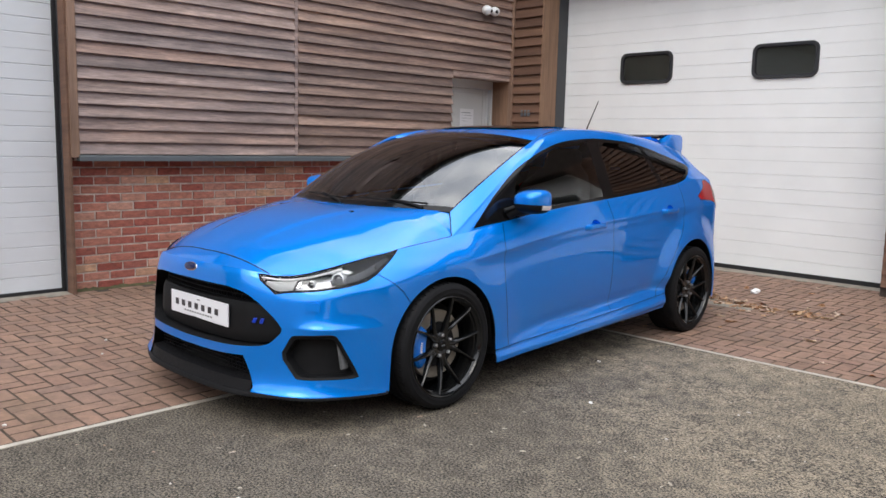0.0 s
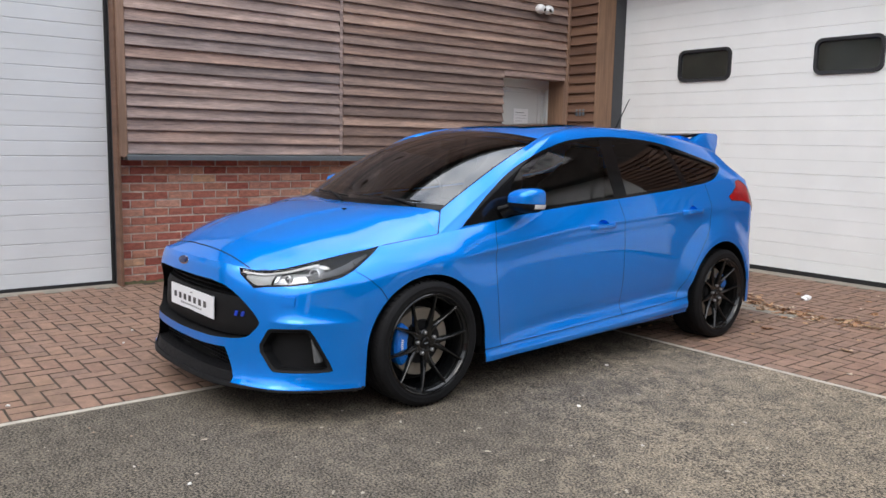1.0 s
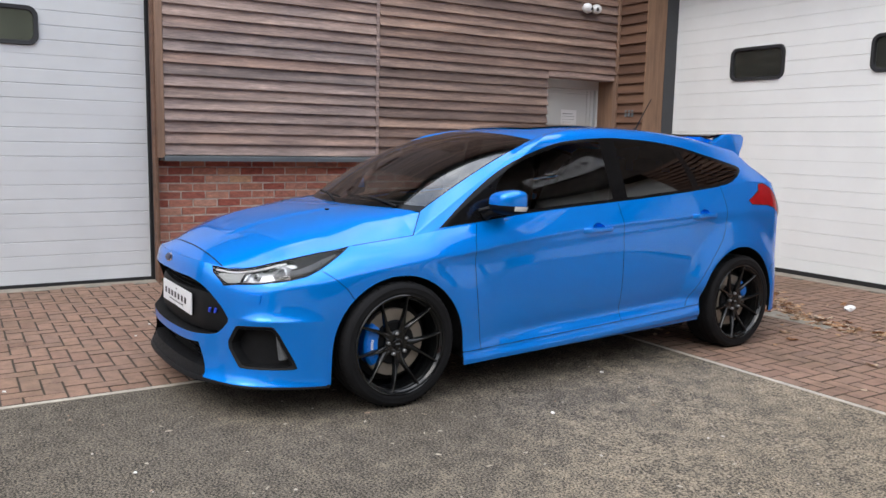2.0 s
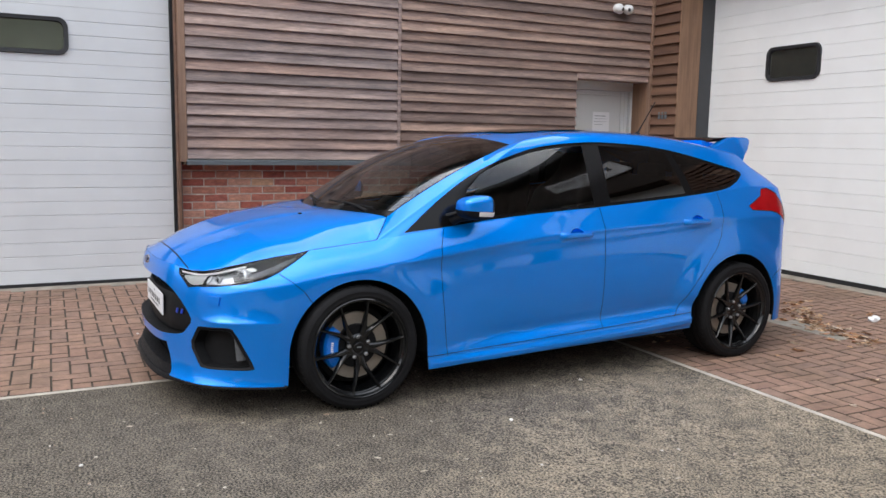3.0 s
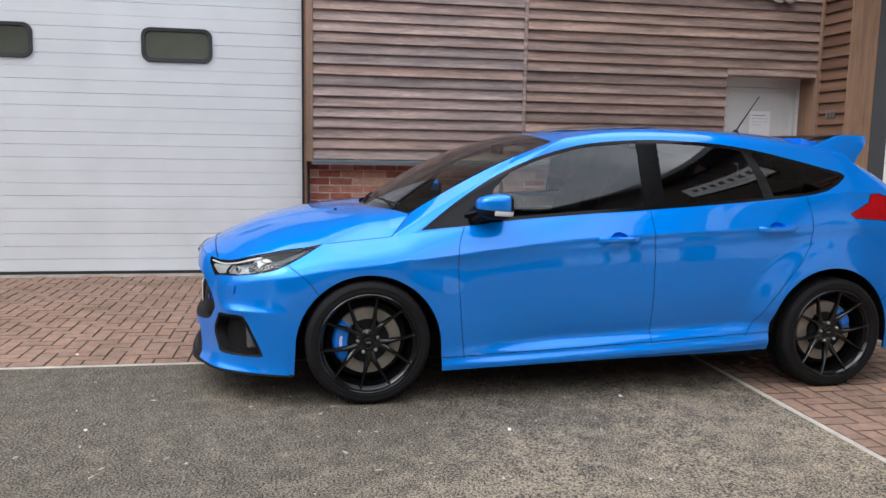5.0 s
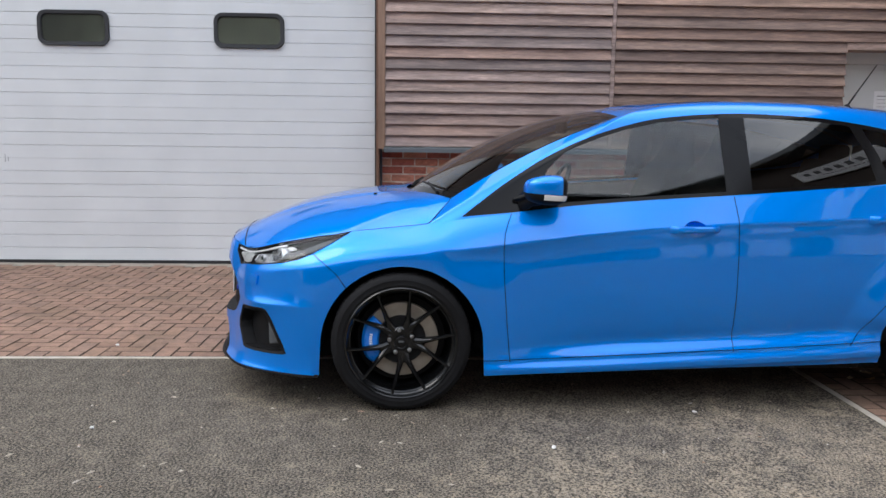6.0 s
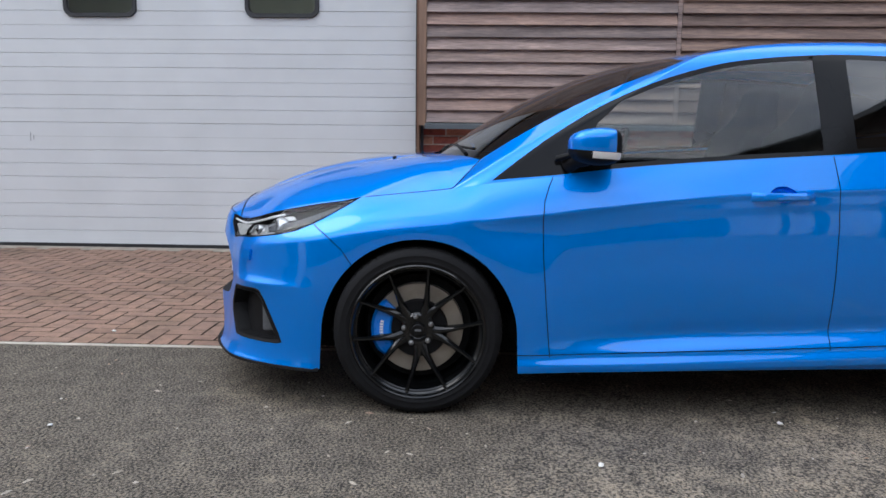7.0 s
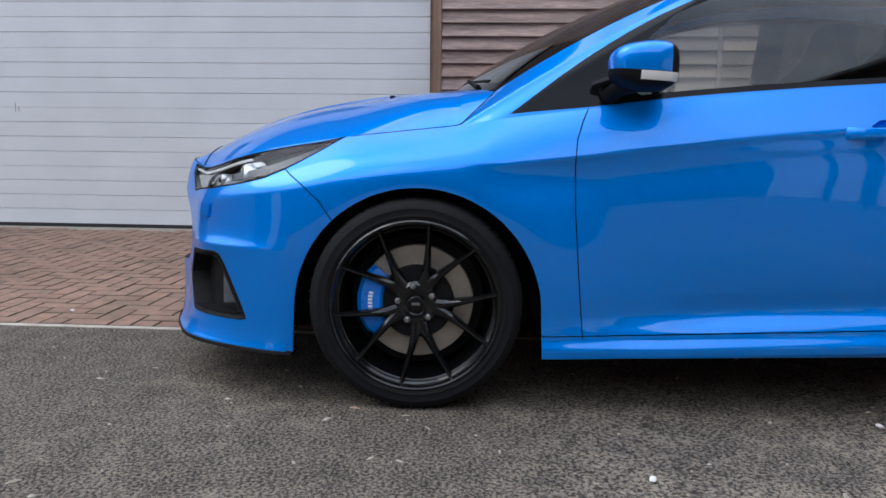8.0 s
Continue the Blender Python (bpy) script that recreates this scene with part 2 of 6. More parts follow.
PAPER = plain("white_paper", (0.86, 0.86, 0.86), 0.8, grain=50, vary=0.04)
INK = plain("grey_ink", (0.2, 0.2, 0.21), 0.8, grain=50, vary=0.1)
WHITE_PLASTIC = plain("white_plastic", (0.75, 0.75, 0.74), 0.35, grain=40, vary=0.05)
LEAF = piece_material("dead_leaf", ((0.0, (0.47, 0.25, 0.125)), (0.3, (0.62, 0.42, 0.25)), (0.55, (0.40, 0.20, 0.10)), (0.75, (0.74, 0.58, 0.42)), (1.0, (0.78, 0.66, 0.54))), 0.8, 40.0, 0.4, dirt=0.1)
TUBE = plain("lit_tube", (1.0, 0.97, 0.9), 0.4, grain=20, vary=0.02, relief=0.0, emit=20.0)
ROOM_GLASS = sheet_glass("door_pane", (0.5, 0.55, 0.52), haze=0.06)
STAINED = piece_material("dark_cladding", ((0.0, (0.05, 0.036, 0.03)), (0.5, (0.07, 0.05, 0.04)), (1.0, (0.06, 0.045, 0.035))), 0.8, 8.0, 0.4, stretch=(1, 0.1, 1.5), dirt=0.2)


# ---- building blocks ----
def finish(name, bm, material, smooth=None):
    me = bpy.data.meshes.new(name)
    bm.to_mesh(me)
    bm.free()
    for m in material if isinstance(material, (list, tuple)) else [material]:
        me.materials.append(m)
    if smooth is not None:
        me.shade_smooth()
        me.set_sharp_from_angle(angle=radians(smooth))
    return me


def part(name, bm, material, parent=None, label="", smooth=None, at=None):
    """Links a bmesh as one mesh object, under a thing or a part."""
    ob = new(name, finish(name, bm, material, smooth) if isinstance(bm, bmesh.types.BMesh) else bm)
    if parent is not None:
        ob.parent = parent
    if at is not None:
        ob.matrix_basis = at
    return tagged(ob, label)


def add_box(bm, lo, hi, bevel=0.0, m=None):
    vs = bmesh.ops.create_cube(bm, size=1.0)["verts"]
    for v in vs:
        v.co = Vector([(a + b) / 2 + c * (b - a) for a, b, c in zip(lo, hi, v.co)])
    if bevel:
        es = list({e for v in vs for e in v.link_edges})
        vs = bmesh.ops.bevel(bm, geom=es, offset=bevel, segments=1 if bevel < 0.004 else 2, profile=0.6, affect="EDGES")["verts"]
    if m is not None:
        bmesh.ops.transform(bm, matrix=m, verts=list({v for v in vs}))
    return bm


def box(lo, hi, bevel=0.0, m=None):
    return add_box(bmesh.new(), lo, hi, bevel, m)


def prism(points, axis, a, b, bevel=0.0):
    """A closed outline (in the two other axes) drawn out along an axis from a to b."""
    bm = bmesh.new()
    put = {0: lambda p, k: (k, p[0], p[1]), 1: lambda p, k: (p[0], k, p[1]), 2: lambda p, k: (p[0], p[1], k)}[axis]
    f = bm.faces.new([bm.verts.new(put(p, a)) for p in points])
    e = bmesh.ops.extrude_face_region(bm, geom=[f])
    vs = [v for v in e["geom"] if isinstance(v, bmesh.types.BMVert)]
    d = [0, 0, 0]
    d[axis] = b - a
    bmesh.ops.translate(bm, vec=d, verts=vs)
    bmesh.ops.recalc_face_normals(bm, faces=bm.faces)
    if bevel:
        bmesh.ops.bevel(bm, geom=list(bm.edges), offset=bevel, segments=2, profile=0.6, affect="EDGES")
    return bm


def lathe(profile, steps=48, axis="x"):
    """Turns an outline of (radius, offset) round an axis."""
    bm = bmesh.new()
    rings = []
    for i in range(steps):
        a = 2 * math.pi * i / steps
        rings.append([bm.verts.new((o, r * math.cos(a), r * math.sin(a)) if axis == "x" else (r * math.cos(a), r * math.sin(a), o)) for r, o in profile])
    for i in range(steps):
        p, q = rings[i], rings[(i + 1) % steps]
        for j in range(len(profile) - 1):
            bm.faces.new((p[j], q[j], q[j + 1], p[j + 1]))
    bmesh.ops.remove_doubles(bm, verts=bm.verts, dist=1e-5)
    bmesh.ops.recalc_face_normals(bm, faces=bm.faces)
    return bm


def rounded(w, h, r, k=5):
    """A rounded rectangle round (0, 0)."""
    out = []
    for cx, cy, a0 in ((w / 2 - r, h / 2 - r, 0), (r - w / 2, h / 2 - r, 90), (r - w / 2, r - h / 2, 180), (w / 2 - r, r - h / 2, 270)):
        out += [(cx + r * math.cos(radians(a0 + 90 * i / k)), cy + r * math.sin(radians(a0 + 90 * i / k))) for i in range(k + 1)]
    return out


def tube(points, radius, sides=8):
    """A round bar along points; radius may be one number or one per point."""
    bm = bmesh.new()
    rings = []
    pts = [Vector(p) for p in points]
    for i, p in enumerate(pts):
        d = (pts[min(i + 1, len(pts) - 1)] - pts[max(i - 1, 0)]).normalized()
        up = Vector((0, 0, 1)) if abs(d.z) < 0.9 else Vector((1, 0, 0))
        a = d.cross(up).normalized()
        b = d.cross(a)
        r = radius[i] if isinstance(radius, (list, tuple)) else radius
        rings.append([bm.verts.new(p + r * (a * math.cos(2 * math.pi * k / sides) + b * math.sin(2 * math.pi * k / sides))) for k in range(sides)])
    for p, q in zip(rings, rings[1:]):
        for k in range(sides):
            bm.faces.new((p[k], p[(k + 1) % sides], q[(k + 1) % sides], q[k]))
    bm.faces.new(rings[0][::-1]), bm.faces.new(rings[-1])
    bmesh.ops.recalc_face_normals(bm, faces=bm.faces)
    return bm


def curve(*knots):
    """A smooth function through (place, value) pairs that never overshoots."""
    xs, ys = np.array([k[0] for k in knots], float), np.array([k[1] for k in knots], float)
    h, d = np.diff(xs), np.diff(ys) / np.diff(xs)
    m = np.zeros(len(xs))
    m[0], m[-1] = d[0], d[-1]
    for i in range(1, len(xs) - 1):
        if d[i - 1] * d[i] > 0:
            w1, w2 = 2 * h[i] + h[i - 1], h[i] + 2 * h[i - 1]
            m[i] = (w1 + w2) / (w1 / d[i - 1] + w2 / d[i])

    def value(x):
        x = np.clip(np.asarray(x, float), xs[0], xs[-1])
        i = np.clip(np.searchsorted(xs, x) - 1, 0, len(xs) - 2)
        t = (x - xs[i]) / h[i]
        return (1 + 2 * t) * (1 - t) ** 2 * ys[i] + t * (1 - t) ** 2 * h[i] * m[i] + t * t * (3 - 2 * t) * ys[i + 1] + t * t * (t - 1) * h[i] * m[i + 1]
    return value


def structure(name, bm, material, label, smooth=None):
    return tagged(part(name, bm, material, smooth=smooth), label, kind="structure")


# ---- ground ----
FALL = curve((-60, -0.002), (-1, -0.002), (1.3, -0.001), (2.9, 0.0), (4.2, -0.014), (5.5, -0.03), (6.3, -0.022), (8.5, 0.005), (60, 0.005))
AWAY = curve((-60, 0.0), (-6.9, 0.0), (-4.6, 1.0), (60, 1.0))
EDGE_X, EDGE_Y = -3.655, 5.085


def ground_z(x, y):
    return float(FALL(y) * AWAY(x))


def paved(x, y):
    return x < EDGE_X or y > EDGE_Y


def axis_steps(near, step, far):
    out = [v for v in far if v < near[0]]
    out += list(np.arange(near[0], near[1] + 1e-6, step))
    return out + [v for v in far if v > near[1]]


bm = bmesh.new()
xs = axis_steps((-6.6, 4.0), 0.2, (-900, -300, -90, -30, -12, -8, 8, 15, 40, 120, 400, 900)) + [EDGE_X, EDGE_X + 0.001]
ys = axis_steps((-2.0, 8.4), 0.2, (-900, -300, -90, -30, -12, -5, 12, 30, 90, 300, 900)) + [EDGE_Y, EDGE_Y - 0.001]
xs, ys = sorted(xs), sorted(ys)
rows = [[bm.verts.new((x, y, ground_z(x, y) - (0.06 if paved(x - 1e-4, y + 1e-4) and -7.2 < x < 3.9 and -3.4 < y < 9 else 0.0))) for y in ys] for x in xs]
for a, b in zip(rows, rows[1:]):
    for i in range(len(ys) - 1):
        bm.faces.new((a[i], b[i], b[i + 1], a[i + 1]))
bmesh.ops.recalc_face_normals(bm, faces=bm.faces)
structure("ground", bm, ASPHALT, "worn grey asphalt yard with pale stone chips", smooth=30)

# ---- walls ----
CLAD_X, BRICK_X, DOOR_X = -6.77, -6.915, -6.975
RET_Y, DOOR_Y = 8.05, 8.535
LEFT_END, RIGHT_END = 2.565, -6.35
TOP = 5.65
wall_w = structure("wall_west", add_box(add_box(box((-7.6, 2.617, 0), (BRICK_X - 0.006, 6.98, 1.1)), (-7.6, 2.642, 1.1), (CLAD_X - 0.035, 6.98, TOP)), (-7.6, 6.98, 2.15), (CLAD_X - 0.035, 8.6, TOP)),
                   MORTAR, "red brick plinth under weathered cedar boards")
structure("wall_west_far", add_box(box((-7.6, -3.15, 3.4), (CLAD_X - 0.03, 2.6, TOP)), (-7.6, -9.0, 0), (CLAD_X - 0.03, -3.15, TOP)), STAINED, "dark timber wall beside and over the garage door")
wall_n = structure("wall_north", add_box(add_box(add_box(box((-7.6, RET_Y + 0.03, 0), (-6.32, 9.2, TOP)), (-6.32, RET_Y + 0.03, 3.4), (3.12, 9.2, TOP)), (-2.31, RET_Y + 0.03, 0), (-0.88, 9.2, 3.4)), (3.12, RET_Y + 0.03, 0), (11.0, 9.2, TOP)), STAINED,
          "timber wall round the second garage door")
structure("porch_lining", add_box(box((-7.35, 6.98, 0), (-7.2, 8.08, 2.19)), (-7.35, 6.99, 0), (-6.93, 6.98, 2.19)), DARK, "dark lining of the door recess")
structure("roof_eaves", add_box(box((-12, -9.3, TOP), (-6.4, 9.6, TOP + 0.25), 0.03), (-12, 7.7, TOP + 0.02), (11.3, 14, TOP + 0.27), 0.03), LEDGE, "grey metal eaves along both walls")
structure("floor_inside", add_box(box((-12, -9, -0.05), (-7.62, 9, 0.01)), (-7.6, 9.25, -0.05), (11, 14, 0.01)), CONCRETE, "concrete floor inside the workshop")
# guessed lamps, added to brighten the room behind the door panes
for ly in (-1.9, 0.35, 2.6):
    sl = tagged(new("added_strip_light"), "long white ceiling strip light, added to brighten the workshop", "light", "workshop strip lights")
    part("tube", box((-10.6, ly, 2.84), (-10.4, ly + 1.5, 2.9), 0.01), TUBE, sl)
    part("housing", box((-10.62, ly - 0.02, 2.9), (-10.38, ly + 1.52, 2.95), 0.005), WHITE_PLASTIC, sl)
    for hy in (ly + 0.2, ly + 1.3):
        part("hanger", box((-10.505, hy, 2.95), (-10.495, hy + 0.01, TOP - 0.1)), STEEL_GREY, sl)
structure("wall_inside", add_box(add_box(add_box(add_box(add_box(box((-12.2, -9, 0), (-12, 14, TOP)), (-12, 14, 0), (11, 14.2, TOP)), (11, 9.2, 0), (11.2, 14, TOP)), (-12, -9.2, 0), (-7.5, -9, TOP)), (-12, -9, TOP - 0.1), (-7.62, 14, TOP - 0.02)), (-7.62, 9.2, TOP - 0.1), (11, 14, TOP - 0.02)), DARK, "dark back wall of the workshop")


def boards(parent, plane, a, b, z0, z1, pitch, material, along, shape=0.041):
    """Overlapping feather-edge boards, each its own piece."""
    n = int((z1 - z0) / pitch)
    for i in range(n):
        z = z0 + i * pitch
        lip = 0.002 * math.sin(i * 2.3)
        sec = [(0.002, 0), (shape + lip, 0.0), (shape + lip, 0.004), (0.006, pitch + 0.012), (-0.004, pitch + 0.012)]
        bm = prism([(plane + o, z + h) for o, h in sec], 1, a, b) if along == "y" else prism([(plane - o, z + h) for o, h in sec], 0, a, b)
        part("board", bm, material, parent)


boards(wall_w, CLAD_X - 0.026, 2.672, 4.755, 1.155, TOP, 0.1013, CEDAR, "y")
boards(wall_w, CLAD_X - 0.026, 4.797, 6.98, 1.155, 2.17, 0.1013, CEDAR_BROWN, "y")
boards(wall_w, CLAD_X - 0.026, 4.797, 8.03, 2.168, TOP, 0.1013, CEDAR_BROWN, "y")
boards(wall_n, RET_Y + 0.026, -2.30, -0.89, 0.1, 3.4, 0.1163, CEDAR_RED, "x")
boards(wall_w, RET_Y + 0.026, -6.745, -6.307, 0.2, TOP, 0.1163, CEDAR_RED, "x")
for name, lo, hi in (("corner_strip", (CLAD_X - 0.03, 8.015, 0.0), (CLAD_X + 0.03, 8.055, TOP)), ("joint_strip", (CLAD_X - 0.03, 4.757, 1.15), (CLAD_X + 0.004, 4.795, TOP)),
                     ("edge_strip", (CLAD_X - 0.004, 2.604, 1.125), (CLAD_X + 0.016, 2.67, TOP)), ("lintel_strip", (CLAD_X - 0.2, 6.98, 2.095), (CLAD_X + 0.002, 8.013, 2.165))):
    part(name, box(lo, hi, 0.003), CEDAR if name in ("joint_strip", "lintel_strip") else POST, wall_w)
part("door_post", box((-6.306, RET_Y - 0.012, 0), (-6.285, 8.345, TOP), 0.005), POST, wall_w)
part("door_post", box((-6.903, 2.588, 0), (CLAD_X - 0.006, 2.615, TOP), 0.003), CEDAR_RED, wall_w)
part("window_ledge", prism([(CLAD_X - 0.04, 1.15), (CLAD_X + 0.002, 1.15), (CLAD_X + 0.045, 1.135), (CLAD_X + 0.045, 1.098), (CLAD_X - 0.04, 1.098)], 1, 2.66, 6.98), LEDGE, wall_w)
part("porch_jamb", box((-7.2, 8.03, 0), (CLAD_X - 0.03, 8.075, 2.14), 0.004), POST, wall_w)


# ---- garage doors ----
def garage_door(name, width, height, pitch, openings, win_w, win_h, win_z, label, seal=0.034, paint=DOOR_WHITE):
    """A sectional door in its own frame: x along it, y inwards, z up."""
    root = tagged(new(name), label, "garage door", kind="structure")
    per = 4
    zs = np.arange(0.03, height, pitch * per)
    for z in zs:
        top = min(z + pitch * per, height)
        holes = sorted(o for o in openings if z < win_z < top)
        spans, x = [], 0.0
        for o in holes:
            spans += [(x, o - win_w / 2 + 0.03)]
            x = o + win_w / 2 - 0.03
        spans.append((x, width))
        bm = bmesh.new()
        k = int(round((top - z) / pitch))

        def rib_face(x0, x1, z0, z1):
            """Shallow pressed ribs between z0 and z1."""
            prof = [(z0, 0.0)]
            for i in range(k):
                g = z + (i + 1) * pitch
                if z0 + 0.01 < g < z1 - 0.01 and i < k - 1:
                    prof += [(g - 0.006, 0.0), (g - 0.003, 0.0055), (g + 0.003, 0.0055), (g + 0.006, 0.0)]
            prof += [(z1, 0.0)]
            ring = [(0.004 + d, h) for h, d in prof]
            outline = [(0.04, z0)] + [(d, h) for d, h in ring] + [(0.04, z1)]
            a = [bm.verts.new((x0, d, h)) for d, h in outline]
            b = [bm.verts.new((x1, d, h)) for d, h in outline]
            for i in range(len(a)):
                j = (i + 1) % len(a)
                bm.faces.new((a[i], a[j], b[j], b[i]))
            bm.faces.new(a[::-1]), bm.faces.new(b)
        for x0, x1 in spans:
            rib_face(x0, x1, z + 0.0008, top - 0.0012)
        for o in holes:
            rib_face(o - win_w / 2 + 0.03, o + win_w / 2 - 0.03, z + 0.0008, win_z - win_h / 2 + 0.03)
            rib_face(o - win_w / 2 + 0.03, o + win_w / 2 - 0.03, win_z + win_h / 2 - 0.03, top - 0.0012)
        bmesh.ops.recalc_face_normals(bm, faces=bm.faces)
        part("panel", bm, paint, root)
    for o in openings:
        bm = bmesh.new()
        outer, inner = rounded(win_w, win_h, 0.085, 6), rounded(win_w - 0.085, win_h - 0.085, 0.055, 6)
        loops = []
        for pts, d in ((outer, 0.006), (rounded(win_w - 0.01, win_h - 0.01, 0.08, 6), -0.018), (rounded(win_w - 0.07, win_h - 0.07, 0.06, 6), -0.016), (inner, 0.012)):
            loops.append([bm.verts.new((o + px, d, win_z + pz)) for px, pz in pts])
        for p, q in zip(loops, loops[1:]):
            for i in range(len(p)):
                j = (i + 1) % len(p)
                bm.faces.new((p[i], p[j], q[j], q[i]))
        bmesh.ops.recalc_face_normals(bm, faces=bm.faces)
        frame_ob = part("window_frame", bm, SEAL, root, "black rubber window surround", smooth=40)
        bm = bmesh.new()
        bm.faces.new([bm.verts.new((o + px, 0.008, win_z + pz)) for px, pz in rounded(win_w - 0.08, win_h - 0.08, 0.057, 6)])
        part("pane", bm, ROOM_GLASS, frame_ob)
    # black strip: rubber, taller where it also stands in for the gap's shadow
    part("bottom_seal", box((0.0, -0.004, -0.02), (width, 0.045, seal), 0.004), RUBBER, root)
    for x0 in (-0.03, width):
        part("side_seal", box((x0, -0.012, 0), (x0 + 0.03, 0.03, height), 0.003), RUBBER, root)
    return root


d1 = garage_door("door_1", 5.6, 3.4, 0.1215, (4.43, 2.82, 1.21), 0.655, 0.325, 2.203, "grey-white ribbed sectional garage door, closed", paint=DOOR_GREY)
d1.matrix_basis = Matrix(((0, -1, 0, DOOR_X), (1, 0, 0, LEFT_END - 5.6), (0, 0, 1, 0), (0, 0, 0, 1)))
for k, (dy, h) in enumerate(((0.0, 0.075), (0.028, 0.05))):
    part("scuff", box((2.125 + dy, 0.0025, 0.96 + 0.008 * k), (2.129 + dy, 0.006, 0.96 + h), 0.0), STEEL_GREY, d1, "dark scuff mark")
d2 = garage_door("door_2", 4.01, 3.4, 0.1466, (1.212, 2.822), 0.685, 0.365, 2.232, "white ribbed sectional garage door, closed", 0.058)
d2.matrix_basis = pose(RIGHT_END, DOOR_Y, 0)
d7 = garage_door("door_7", 3.9, 3.4, 0.1466, (1.2, 2.81), 0.715, 0.385, 2.226, "white ribbed sectional garage door of the next unit, closed", 0.058)
d7.matrix_basis = pose(-0.85, DOOR_Y, 0)
for name, lo, hi in (("door_frame", (-7.0, 2.596, 0), (-6.905, 2.64, 3.4)), ("door_frame", (-7.0, -3.18, 0), (-6.935, -3.105, 3.4)),
                     ("door_frame", (-6.345, 8.348, 0), (-6.287, 8.56, 3.4)), ("door_frame", (-2.345, 8.33, 0), (-2.312, 8.56, 3.4)), ("door_frame", (-0.878, 8.33, 0), (-0.845, 8.56, 3.4)), ("door_frame", (3.055, 8.33, 0), (3.09, 8.56, 3.4))):
    structure(name, box(lo, hi, 0.004), JAMB, "grey steel door jamb, its colour darkened for the reveal's shadow")
structure("threshold_west", box((-7.5, -3.15, -0.05), (-6.80, 2.6, 0.004), 0.004), CONCRETE, "worn concrete threshold strip")
structure("threshold_north", box((-6.33, 8.34, -0.05), (3.1, 9.1, 0.012), 0.004), CONCRETE, "worn concrete threshold strip")

# ---- entrance door ----
pd = tagged(new("door_3"), "pale grey flush entrance door, closed, with a notice", "door", kind="structure")
for lo, hi in (((-7.14, 6.98, 0), (-7.07, 7.06, 2.14)), ((-7.14, 8.0, 0), (-7.07, 8.06, 2.14)), ((-7.14, 7.06, 2.0), (-7.07, 8.0, 2.14))):
    part("frame", box(lo, hi, 0.004), UPVC, pd)
part("leaf", box((-7.16, 7.062, 0.02), (-7.115, 7.995, 1.998), 0.004), UPVC, pd)
for y in (7.88, 7.94):
    part("moulding", box((-7.118, y, 0.1), (-7.106, y + 0.012, 1.99), 0.003), UPVC, pd)
part("moulding", box((-7.118, 7.09, 1.945), (-7.106, 7.94, 1.957), 0.003), UPVC, pd)
part("lever", tube([(-7.11, 7.85, 1.05), (-7.05, 7.85, 1.05), (-7.05, 7.73, 1.05)], 0.009), STEEL_GREY, pd, "steel lever handle")
note = tagged(part("paper_notice", box((-7.1135, 7.47, 1.36), (-7.1115, 7.72, 1.745)), PAPER), "white paper notice taped to the door", "notice")
for i, (a, b, h) in enumerate(((7.50, 7.66, 0.007), (7.50, 7.69, 0.003), (7.50, 7.68, 0.003), (7.50, 7.62, 0.003), (7.56, 7.62, 0.02))):
    z = 1.70 - 0.035 * i - (0.09 if i == 4 else 0)
    part("print_bar", box((-7.112, a, z - h), (-7.1105, b, z)), INK, note)
plate = tagged(new("unit_number"), "dark metal unit number on the cedar boards", "sign")
for x0 in (-6.60, -6.545, -6.49):
    part("bar", box((x0, RET_Y - 0.012, 1.665), (x0 + 0.035, RET_Y - 0.003, 1.745), 0.002), STEEL_GREY, plate)

# ---- camera on the wall ----
cc = tagged(new("security_camera"), "white twin-head security camera on the boards", "camera")
cc.location = (CLAD_X + 0.03, 7.525, 2.90)
cc.scale = (0.87, 0.87, 0.87)
part("mount", lathe([(0.0, -0.03), (0.055, -0.03), (0.055, 0.0), (0.045, 0.012), (0.0, 0.012)], 24, "x"), WHITE_PLASTIC, cc, smooth=40)
for dy in (-0.075, 0.085):
    head = bmesh.new()
    bmesh.ops.create_uvsphere(head, u_segments=20, v_segments=14, radius=0.07)
    for v in head.verts:
        v.co = Vector((v.co.x * 1.0 + 0.055, v.co.y * 1.05 + dy, v.co.z * 0.92))
    h = part("head", head, WHITE_PLASTIC, cc, smooth=60)
    part("lens", lathe([(0.0, 0.0), (0.022, 0.0), (0.024, -0.012)], 16, "x"), RUBBER, h, "black glass lens", at=pose(0.122, dy * 0.72, -0.012))
part("bracket", tube([(0.01, -0.06, 0.0), (0.03, 0.0, 0.005), (0.01, 0.07, 0.0)], 0.02), WHITE_PLASTIC, cc)

# ---- drain strip and edging ----
structure("edging", add_box(box((EDGE_X, -3.4, -0.08), (EDGE_X + 0.035, EDGE_Y, 0.0)), (EDGE_X, EDGE_Y - 0.035, -0.08), (3.9, EDGE_Y, 0.0)), EDGING, "thin pale concrete edging strip")
ed = bpy.data.objects["edging"].data
bm = bmesh.new()
bm.from_mesh(ed)
for k in np.arange(-3.0, 5.0, 0.4):
    bmesh.ops.bisect_plane(bm, geom=bm.verts[:] + bm.edges[:] + bm.faces[:], plane_co=(0, k, 0), plane_no=(0, 1, 0))
for v in bm.verts:
    v.co.z += ground_z(v.co.x, v.co.y) + 0.003
bm.to_mesh(ed)
bm.free()

